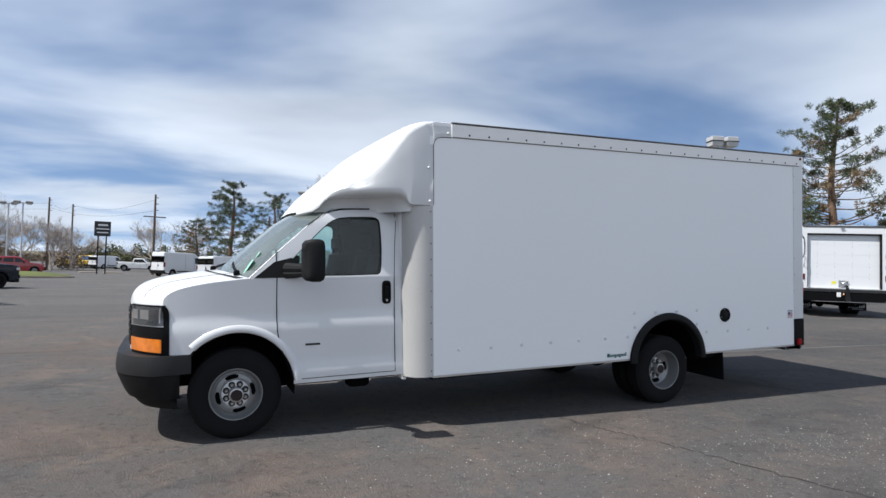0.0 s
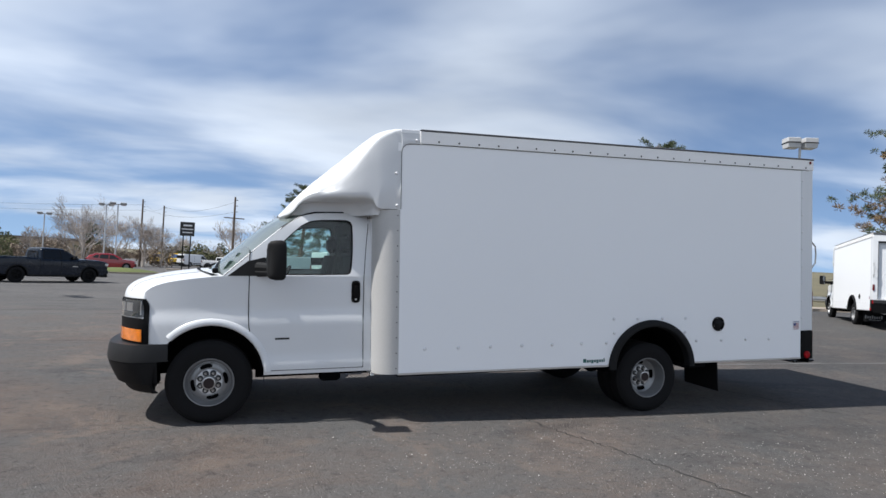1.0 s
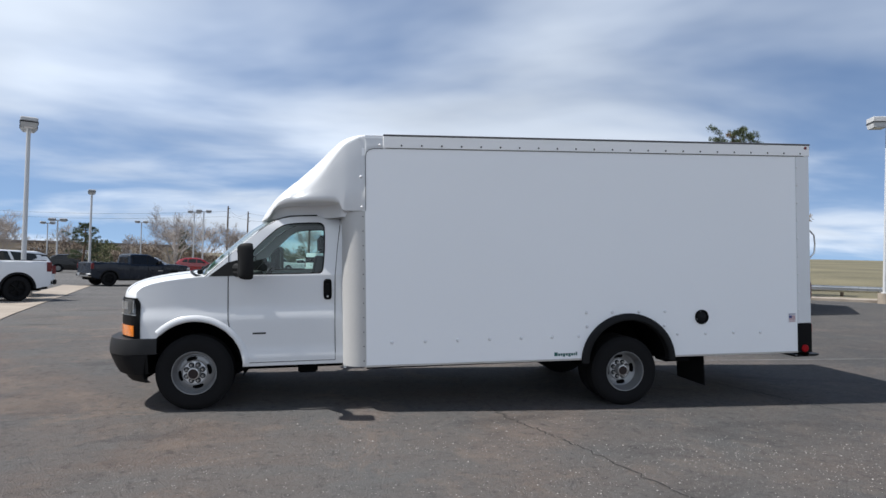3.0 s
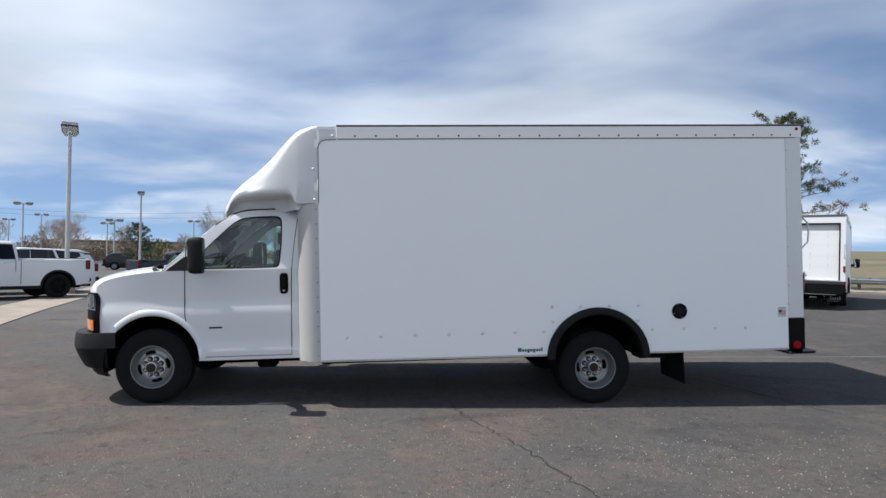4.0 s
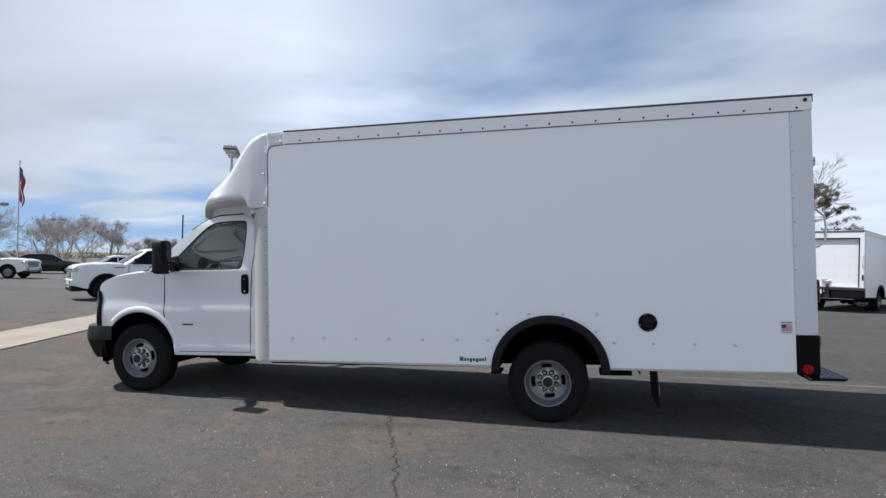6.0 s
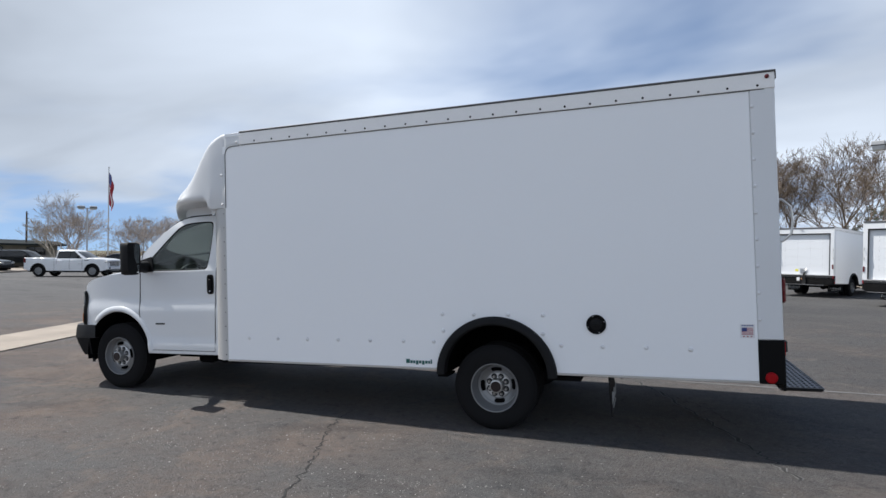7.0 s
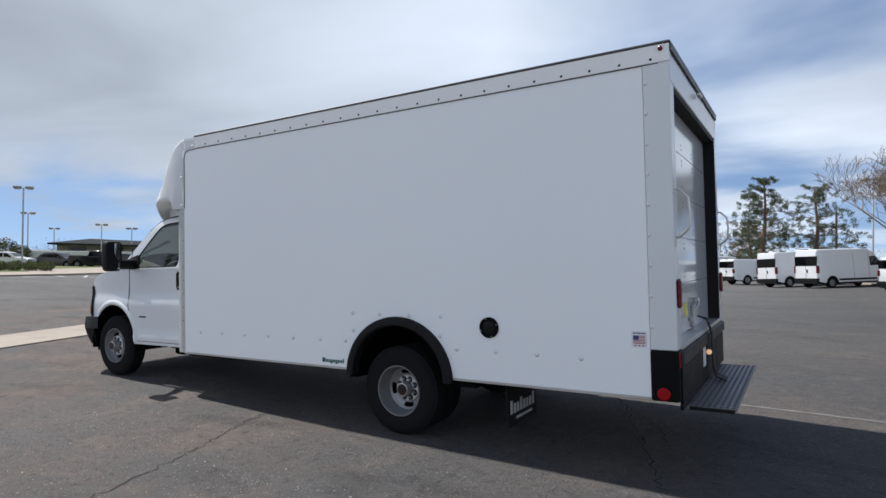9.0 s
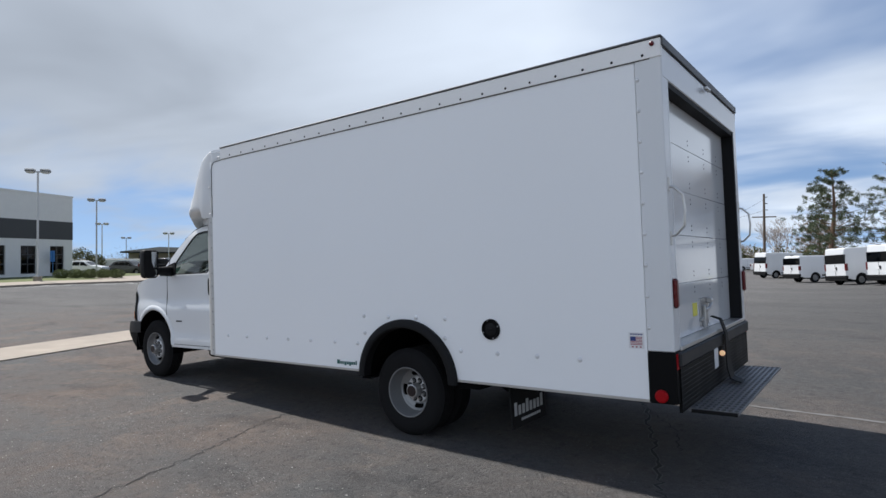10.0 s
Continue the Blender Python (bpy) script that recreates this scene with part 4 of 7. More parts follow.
    for y0, s in ((0.10, -1), (W - 0.66, 1)):
        g = Geo()
        g.slab([[(5.455 + (0.36 - z) * 0.05, y0 + q * 0.56, z) for q in (0, 0.5, 1)] for z in spread(0.36, 0.0, 7)], (0.010, 0, 0))
        fl = part("mud_flap", g, BLACK, T, "black rubber mud flap with pale lettering")
        g = Geo()
        yy = y0 + 0.035
        for k in range(8):
            w = 0.061
            g.box(5.482, 5.4865, yy, yy + w - 0.024, 0.098, 0.200 if k in (0, 3, 7) else 0.172)
            yy += w
        for k in range(9):
            g.box(5.482, 5.4865, y0 + 0.14 + 0.036 * k, y0 + 0.166 + 0.036 * k, 0.046, 0.066)
        part("lettering_bars", g, POLEM, fl, "pale maker's mark")

    # wheels
    zf, xr = 0.349, 4.489
    wheel(T, "front_wheel", (0.008, CY + 0.018, zf), -1)
    wheel(T, "front_wheel", (0.008, W - CY - 0.018, zf), 1)
    wheel(T, "rear_wheel", (xr, 0.030, zr), -1, True)
    wheel(T, "rear_wheel", (xr, W - 0.030, zr), 1, True)
    build_cab(T)
    return T


def build_cab(T):
    def mir(g, on):
        if on:
            g.v = [(a, W - b, c) for a, b, c in g.v]
        return g
    # lower sides
    xs = sorted({*spread(-0.56, -0.335, 10), *[0.07 - 0.405 * math.cos(math.pi * k / 32) for k in range(33)], *spread(0.475, 1.492, 22)})
    lower = [0.0, 0.06, 0.12, 0.18, 0.25, 0.33, 0.41, 0.48, 0.53, 0.57, 0.60, 0.63, 0.66, 0.70, 0.76, 0.84, 0.92, 1.0]

    def zt(x):
        return hood_side(x) if x < 0.12 else 1.305
    for side in (0, 1):
        g = Geo()
        rows = []
        for x in xs:
            a, b = zb_cab(x), zt(x)
            col = []
            for k in lower:
                z = 0.40 + (b - 0.40) * k
                z = max(z, a + (b - a) * k * 0.999)
                col.append((x, ysurf(x, z), z))
            rows.append(col)
        g.slab(rows, (0, 0.012, 0))
        body = part("cab_side", mir(g, side), PAINT, T, "white cab side with a crease and wheel opening", 30)
        # wheel lip
        g = Geo()
        rows = []
        for k in range(33):
            a = math.pi * (0.745 - 0.718 * k / 32)
            x, z = 0.015 + 0.475 * math.cos(a), 0.385 + 0.485 * math.sin(a)
            dx, dz = math.cos(a), math.sin(a)
            y = ysurf(x, max(z, 0.5))
            rows.append([(x + dx * q, y - o, z + dz * q) for q, o in ((0.055, -0.002), (0.046, 0.009), (0.015, 0.015), (0.0, 0.013), (-0.010, 0.0), (-0.010, -0.014))])
        g.grid(rows)
        part("wheel_lip", mir(g, side), PAINT, body, "", 50)
        g = Geo()
        g.grid([[(0.015 + 0.468 * math.cos(math.pi * k / 24), yy, 0.37 + 0.485 * math.sin(math.pi * k / 24)) for yy in (CY + 0.004, CY + 0.45)] for k in range(-1, 26)])
        g.grid([[(0.015 + q * 0.47 * math.cos(math.pi * k / 24), CY + 0.45, 0.37 + q * 0.485 * math.sin(math.pi * k / 24)) for q in (0.02, 1)] for k in range(25)])
        part("wheel_well", mir(g, side), UNDER, T)
        # window surround
        outer = [(0.115, 1.300), (0.25, 1.425), (0.385, 1.550), (0.49, 1.645), (0.61, 1.745), (0.70, 1.810), (0.79, 1.865), (0.86, 1.893), (0.93, 1.908), (1.05, 1.916), (1.15, 1.919), (1.30, 1.920),
                 (1.42, 1.920), (1.488, 1.918), (1.490, 1.85), (1.491, 1.72), (1.492, 1.56), (1.492, 1.42), (1.492, 1.34), (1.492, 1.302), (1.35, 1.300), (1.0, 1.300), (0.6, 1.300), (0.3, 1.300)]
        inner = [(0.335, 1.318), (0.43, 1.42), (0.52, 1.515), (0.60, 1.596), (0.68, 1.675), (0.745, 1.737), (0.80, 1.784), (0.85, 1.815), (0.905, 1.835), (1.0, 1.846), (1.12, 1.850), (1.22, 1.850),
                 (1.255, 1.843), (1.277, 1.825), (1.288, 1.795), (1.292, 1.70), (1.290, 1.55), (1.280, 1.42), (1.272, 1.355), (1.258, 1.330), (1.235, 1.318), (1.0, 1.314), (0.70, 1.314), (0.5, 1.315)]
        a, b = paired_ring(outer, inner, 2)
        g = Geo()
        mid = [((p[0] + q[0]) / 2, (p[1] + q[1]) / 2) for p, q in zip(a, b)]
        g.grid([[(p[0], ysurf(*p), p[1]) for p in a], [(p[0], ysurf(*p) - 0.001, p[1]) for p in mid], [(p[0], ysurf(*p), p[1]) for p in b], [(p[0], ysurf(*p) + 0.03, p[1]) for p in b]], close_v=True)
        part("door_frame", mir(g, side), PAINT, body, "white window surround and pillars", 40)
        # black rubber round the glass, and the glass
        g = Geo()
        cx, cz = 0.85, 1.58
        b2 = [(p[0] + (cx - p[0]) * 0.035, p[1] + (cz - p[1]) * 0.05) for p in b]
        g.grid([[(p[0], ysurf(*p) + 0.004, p[1]) for p in b], [(p[0], ysurf(*p) + 0.006, p[1]) for p in b2], [(p[0], ysurf(*p) + 0.016, p[1]) for p in b2]], close_v=True)
        part("window_seal", mir(g, side), BLACK, body, "black rubber window seal")
        g = Geo()
        n = len(b2)
        g.add([(p[0], ysurf(*p) + 0.012, p[1]) for p in b2], [tuple(range(n))])
        gl = part("side_window", mir(g, side), GLASS, body, "greenish tinted side window", smooth=False)
        gl.visible_shadow = False
        # black mirror sail
        g = Geo()
        tri = [(0.150, 1.306), (0.30, 1.306), (0.52, 1.306), (0.50, 1.40), (0.47, 1.478), (0.32, 1.44)]
        g.slab([[(p[0], ysurf(*p) - 0.006, p[1]) for p in tri[:3]], [(p[0], ysurf(*p) - 0.006, p[1]) for p in (tri[5], tri[4], tri[3])]], (0, 0.02, 0))
        part("mirror_sail", mir(g, side), BLACK, body, "black plastic mirror sail")
        # seams
        g = Geo()
        seam = [(0.338, 1.545), (0.338, 1.30), (0.335, 1.1), (0.335, 0.95), (0.338, 0.86), (0.355, 0.76), (0.39, 0.65), (0.43, 0.55), (0.475, 0.437)]
        g.tube([(x, ysurf(x, z) - 0.0005, z) for x, z in seam], 0.0045, 6)
        seam = [(1.387, 0.437), (1.386, 0.9), (1.392, 1.3), (1.418, 1.6), (1.440, 1.78), (1.445, 1.885)]
        g.tube([(x, ysurf(x, z) - 0.0005, z) for x, z in seam], 0.0035, 6)
        g.tube([(x, ysurf(x, 0.437) - 0.0005, 0.437) for x in spread(0.475, 1.387, 12)], 0.003, 6)
        g.tube([(1.4935, ysurf(1.49, z) - 0.001, z) for z in (0.41, 0.8, 1.2, 1.5, 1.75, 1.90)], 0.005, 6)
        part("door_seam", mir(g, side), UNDER, body)
        g = Geo()
        g.tube([(x, ysurf(x, z) + 0.01, z) for x, z in ((0.62, 1.762), (0.79, 1.878), (0.93, 1.918), (1.2, 1.926), (1.47, 1.928))], 0.009, 6)
        part("roof_gutter", mir(g, side), BLACK, body)
        # handle
        g = Geo()
        y = ysurf(1.313, 1.15) - 0.004
        rows = []
        for k in range(20):
            a = 2 * math.pi * k / 20
            ca, sa = math.cos(a), math.sin(a)
            ex = abs(ca) ** 0.6 * math.copysign(1, ca)
            ez = abs(sa) ** 0.35 * math.copysign(1, sa)
            rows.append([(1.315 + q * 0.042 * ex, y + o, 1.157 + q * 0.106 * ez) for q, o in ((1.0, 0.006), (1.0, -0.008), (0.86, -0.013), (0.72, -0.004), (0.02, -0.003))])
        g.grid(rows, close_u=True)
        g.box(1.294, 1.336, y - 0.018, y - 0.005, 1.10, 1.215, 0.006)
        part("door_handle", mir(g, side), BLACKP, body, "black recessed door handle", 40)
        g = Geo().lathe([(0.010, -0.010), (0.0, -0.012)], (1.315, y - 0.004, 1.083), 12)
        part("door_lock", mir(g, side), STEEL, body)
        # small emblem
        g = Geo()
        y = ysurf(0.64, 0.727)
        for k in range(6):
            g.box(0.573 + k * 0.0215, 0.5935 + k * 0.0215, y - 0.004, y + 0.001, 0.719, 0.736)
        part("emblem_bars", mir(g, side), TRIM, body, "small dark emblem")
        # mirror
        g = Geo()
        y0, ym = CY, CY - 0.229
        rows = []
        for x, yq, hz, hy in ((0.525, -0.115, 0.09, 0.045), (0.533, -0.115, 0.140, 0.072), (0.556, -0.115, 0.164, 0.090), (0.60, -0.112, 0.174, 0.100), (0.645, -0.11, 0.174, 0.103), (0.660, -0.11, 0.168, 0.100)):
            ring = []
            for k in range(24):
                a = 2 * math.pi * k / 24
                ca, sa = math.cos(a), math.sin(a)
                ring.append((x - 0.042 + 0.10 * max(0, -ca) * 0.3, ym + yq + hy * abs(ca) ** 0.30 * math.copysign(1, ca) * (1 - 0.10 * max(0, -sa)), 1.455 + hz * abs(sa) ** 0.28 * math.copysign(1, sa)))
            rows.append(ring)
        g.grid(rows, close_v=True)
        g.f.append(tuple(range(23, -1, -1)))
        g.f.append(tuple(len(g.v) - 24 + i for i in range(24)))
        mr = part("wing_mirror", mir(g, side), BLACK, T, "tall black towing wing mirror", 40)
        g = Geo()
        g.box(0.613, 0.622, ym - 0.192, ym - 0.028, 1.405, 1.610, 0.01)
        g.box(0.613, 0.622, ym - 0.188, ym - 0.032, 1.300, 1.392, 0.01)
        part("mirror_glass", mir(g, side), material("mirror_silver", (0.62, 0.64, 0.65), 0.03, 1.0, vary=0.0), mr, "mirror glass")
        g = Geo()
        g.tube([(0.42, y0 + 0.02, 1.385), (0.47, y0 - 0.05, 1.385), (0.53, y0 - 0.15, 1.385), (0.56, ym - 0.06, 1.390)], [0.050, 0.046, 0.036, 0.034], 10)
        g.tube([(0.42, y0 + 0.02, 1.340), (0.47, y0 - 0.05, 1.340), (0.53, y0 - 0.15, 1.345), (0.56, ym - 0.06, 1.350)], [0.044, 0.040, 0.030, 0.028], 10)
        part("mirror_arm", mir(g, side), BLACK, mr)

    # hood and front as one skin
    def nose_x(f):
        return -0.815 + 0.265 * abs(f) ** 4.0

    def front_pt(f, w, lift=0.0):
        """f across from -1 to 1, w from the foot of the grille (0) to the cowl (1)."""
        v = w ** 7
        xc = 0.12 - 0.20 * (1 - f * f)
        zc = 1.305 + 0.055 * (1 - abs(f) ** 2.5)
        xn = nose_x(f)
        x = xn + (xc - xn) * v - lift
        z = 0.70 + (zc - 0.70) * max(v, 1e-40) ** 0.095
        edge = ysurf(x, min(z, 1.3))
        y = YC + f * (YC - edge)
        return (x, y, z)
    fs = [-1, -0.985, -0.96, -0.92, -0.86, -0.8, -0.7, -0.6, -0.45, -0.3, -0.15, 0]
    fs += [-q for q in fs[-2::-1]]
    ws = spread(0.0, 1.0, 40)
    g = Geo().grid([[front_pt(f, w) for f in fs] for w in ws])
    hood = part("hood", g, PAINT, T, "white hood and rounded nose", 50)
    for s in (-1, 1):
        g = Geo().tube([front_pt(s * (0.80 - 0.16 * w), 0.62 + 0.38 * w, 0.0) for w in spread(0, 1, 14)], 0.0025, 5)
        part("hood_seam", g, UNDER, hood)

    def w_at(z, f):
        zc = 1.305 + 0.055 * (1 - abs(f) ** 2.5)
        q = max(0.0, (z - 0.70) / (zc - 0.70))
        return (q ** (1 / 0.095)) ** (1 / 7)

    def front_z(f, z, lift):
        p = front_pt(f, w_at(z, f))
        n = Vector((-1, 0, 0)) if abs(f) < 0.7 else Vector((-1, math.copysign(1.0, f) * smoothstep(0.7, 1.0, abs(f)) * 1.4, 0)).normalized()
        return tuple(Vector(p) + n * lift)
    for s in (-1, 1):
        def patch(z0, z1, f0, f1, lift, side_x, nm, mat, lab, par, depth=0.03, cut=0.0):
            g = Geo()
            rows = []
            for z in spread(z0, z1, 15):
                r = [front_z(s * f, z, lift) for f in spread(f0, f1, 9)]
                if side_x is not None:
                    sx = side_x - cut * max(0.0, (z - z1 + 0.07) / 0.07) ** 2
                    y = ysurf(sx, z) - lift
                    r.append((sx, y if s < 0 else W - y, z))
                rows.append(r)
            g.slab(rows, (depth, 0, 0))
            return part(nm, g, mat, par, lab, 40)
        hl = patch(0.702, 1.100, 0.64, 1.0, 0.014, -0.525, "headlight", BLACKP, "headlight unit in a black housing", T, 0.03, 0.03)
        lens = patch(0.940, 1.088, 0.66, 1.0, 0.019, -0.542, "headlight_lens", HEADLAMP, "clear headlamp lens over dark reflectors", hl, 0.004, 0.03)
        patch(0.931, 0.938, 0.66, 1.0, 0.021, -0.540, "chrome_strip", STEEL, "bright lower edge", lens, 0.004)
        patch(0.960, 1.080, 0.992, 0.999, 0.022, None, "chrome_strip", STEEL, "bright divider", lens, 0.004)
        for f0 in (0.70, 0.82):
            patch(0.985, 1.060, f0, f0 + 0.085, 0.021, None, "reflector", STEEL, "square reflector bowl", lens, 0.003)
        patch(0.728, 0.834, 0.66, 1.0, 0.022, -0.556, "turn_signal", AMBER, "amber turn signal", hl, 0.004)
    g = Geo()
    for k in range(5):
        z = 0.77 + k * 0.062
        g.slab([[front_z(f, z + dz, 0.012) for f in spread(-0.60, 0.60, 13)] for dz in (0.0, 0.028)], (0.05, 0, 0))
    gr = part("grille", g, BLACK, T, "black horizontal bar grille")
    g = Geo().slab([[front_z(f, z, 0.004) for f in spread(-0.62, 0.62, 13)] for z in (0.745, 1.085)], (0.02, 0, 0))
    part("grille_back", g, UNDER, gr)

    # bumper
    def bump(z0, z1, lift0, lift1, nm, mat, lab, par, cut=0.0):
        g = Geo()
        rows = []
        for k, z in enumerate(spread(z0, z1, 5)):
            li = lift0 + (lift1 - lift0) * k / 4 - (0.006 if k in (0, 4) else 0)
            r = []
            for f in spread(-1, 1, 41):
                x = -0.90 + 0.30 * abs(f) ** 5 - li
                y = YC + f * (YC - CY + li * 0.5)
                r.append((x, y, z))
            r = [(-0.335 - cut, CY - li * 0.5 + 0.01, z)] + [(-0.45 - cut, CY - li * 0.5, z)] + r + [(-0.45 - cut, W - CY + li * 0.5, z), (-0.335 - cut, W - CY + li * 0.5 - 0.01, z)]
            rows.append(r)
        top = [(a + 0.20 if a < -0.5 else a, YC + (b - YC) * 0.93, c) for a, b, c in rows[-1]]
        g.grid(rows + [top])
        bot = [(a + 0.15 if a < -0.5 else a, YC + (b - YC) * 0.93, c) for a, b, c in rows[0]]
        g.grid([bot, rows[0]])
        return part(nm, g, mat, par, lab, 55)
    b = bump(0.552, 0.704, 0.022, 0.004, "front_bumper", TRIM, "black plastic front bumper", T)
    bump(0.352, 0.547, -0.060, 0.018, "bumper_lower", BLACK, "black lower bumper", b, 0.085)
    g = Geo()
    rows = []
    for z, q in ((0.262, 0.16), (0.29, 0.13), (0.37, 0.10)):
        rows.append([(-0.90 + 0.30 * abs(f) ** 5 + q, YC + f * 0.93, z) for f in spread(-1, 1, 31)])
    rows = [[(-0.47, p[0][1], p[0][2])] + p + [(-0.47, p[-1][1], p[-1][2])] for p in rows]
    g.slab(rows, (0.03, 0, 0.0))
    part("air_dam", g, BLACK, b, "black air dam")

    # windscreen, cowl, roof
    pil = [(0.105, 1.300), (0.39, 1.560), (0.61, 1.750), (0.77, 1.860), (0.86, 1.895)]

    def screen(x, z, f, inset):
        y = ysurf(x, z) + inset
        return (x - 0.20 * (1 - f * f) * (1 - 0.08 * (z - 1.3) / 0.6), YC + f * (YC - y), z + 0.03 * (1 - f * f))
    fs2 = spread(-1, 1, 17)
    g = Geo().grid([[screen(x, z, f, 0.022) for f in fs2] for x, z in pil])
    ws_ = part("windscreen", g, SCREENGLASS, T, "sloping greenish windscreen", 50)
    ws_.visible_shadow = False
    for s in (0, 1):
        g = Geo()
        g.grid([[(x, ysurf(x, z), z) for x, z in pil], [(x - 0.006, ysurf(x, z) + 0.006, z + 0.002) for x, z in pil], [(screen(x, z, -1, 0.026)[0], ysurf(x, z) + 0.026, z) for x, z in pil]])
        part("windscreen_pillar", mir(g, s), PAINT, T, "", 60)
    for s in (-1, 1):
        g = Geo().tube([screen(x, z, s, 0.018) for x, z in pil], 0.007, 6)
        part("windscreen_seal", g, BLACK, ws_)
    g = Geo().grid([[(screen(0.105, 1.300, f, 0.05)[0] - 0.10 + q * 0.11, screen(0.105, 1.3, f, 0.05)[1], 1.318 + 0.04 * (1 - f * f) - 0.012 * q) for f in fs2] for q in (0, 0.5, 1)])
    cowl = part("cowl", g, BLACK, T, "black plastic cowl under the windscreen")
    for f0, f1 in ((-0.85, -0.05), (0.05, 0.85)):
        g = Geo()
        p = [screen(0.12 + 0.05 * k, 1.33 + 0.035 * k * 0.6, f0 + (f1 - f0) * k / 4, 0.05) for k in range(5)]
        g.tube([(a - 0.03, b, c + 0.014) for a, b, c in p], 0.012, 6)
        g.box(p[0][0] - 0.06, p[0][0] - 0.01, p[0][1] - 0.03, p[0][1] + 0.03, p[0][2] - 0.015, p[0][2] + 0.035, 0.01)
        part("wiper", g, BLACKP, cowl)
    g = Geo().grid([[(x, YC + f * (YC - ysurf(x, 1.90)), 1.915 + 0.05 * (1 - f * f)) for f in fs2] for x in (0.84, 1.0, 1.25, 1.47)])
    part("cab_roof", g, PAINT, T, "white cab roof")
    # sticker on the windscreen
    g = Geo()
    for fa, k0, r in ((-0.80, 0.36, 0.070), (-0.74, 0.72, 0.036)):
        x, z = 0.105 + (0.39 - 0.105) * k0, 1.30 + 0.26 * k0
        c = Vector(screen(x, z, fa, 0.022))
        g.add([tuple(c + Vector((-0.006 + 0.6 * r * math.sin(a), r * math.cos(a), 0.9 * r * math.sin(a)))) for a in [2 * math.pi * k / 20 for k in range(20)]], [tuple(range(20))])
    part("windscreen_sticker", g, GREENST, ws_, "pale green round sticker", smooth=False)

    # inside
    g = Geo().box(1.32, 1.46, 0.36, W - 0.36, 0.45, 1.86)
    part("cab_back", g, INTERIOR, T)
    g = Geo().box(0.52, 1.46, 0.24, W - 0.24, 0.42, 0.50)
    part("cab_floor", g, INTERIOR, T)
    g = Geo()
    g.slab([[(x, y, z) for y in spread(0.30, W - 0.30, 9)] for x, z in ((0.10, 1.27), (0.28, 1.33), (0.42, 1.31), (0.48, 1.22), (0.52, 0.95), (0.54, 0.6))], (-0.03, 0, -0.03))
    part("dashboard", g, INTERIOR, T, "dark grey dashboard")
    for y in (0.36, W - 0.36 - 0.52):
        g = Geo().box(0.72, 1.22, y, y + 0.52, 0.78, 0.95, 0.05)
        seat = part("seat", g, INTERIOR, T, "dark grey cab seat")
        g = Geo().slab([[(1.08 + (z - 0.9) * 0.22 - 0.04 * math.sin(math.pi * q), y + 0.03 + 0.46 * q, z) for q in spread(0, 1, 6)] for z in spread(0.90, 1.50, 6)], (0.11, 0, 0))
        part("seat_back", g, INTERIOR, seat)
        g = Geo().box(1.20, 1.30, y + 0.13, y + 0.39, 1.53, 1.72, 0.04)
        part("head_restraint", g, INTERIOR, seat)
    g = Geo()
    c = Vector((0.62, 0.62, 1.22))
    t = Vector((0.5, 0, 0.86)).normalized()
    g.tube([tuple(c + 0.19 * (math.cos(a) * Vector((0, 1, 0)) + math.sin(a) * t)) for a in [2 * math.pi * k / 28 for k in range(29)]], 0.016, 8, False)
    g.tube([tuple(c + 0.18 * Vector((0, 1, 0))), tuple(c), tuple(c - 0.18 * Vector((0, 1, 0)))], 0.02, 8)
    g.tube([tuple(c), tuple(c + Vector((-0.2, 0, -0.12)))], 0.03, 8)
    part("steering_wheel", g, BLACK, T, "black steering wheel")


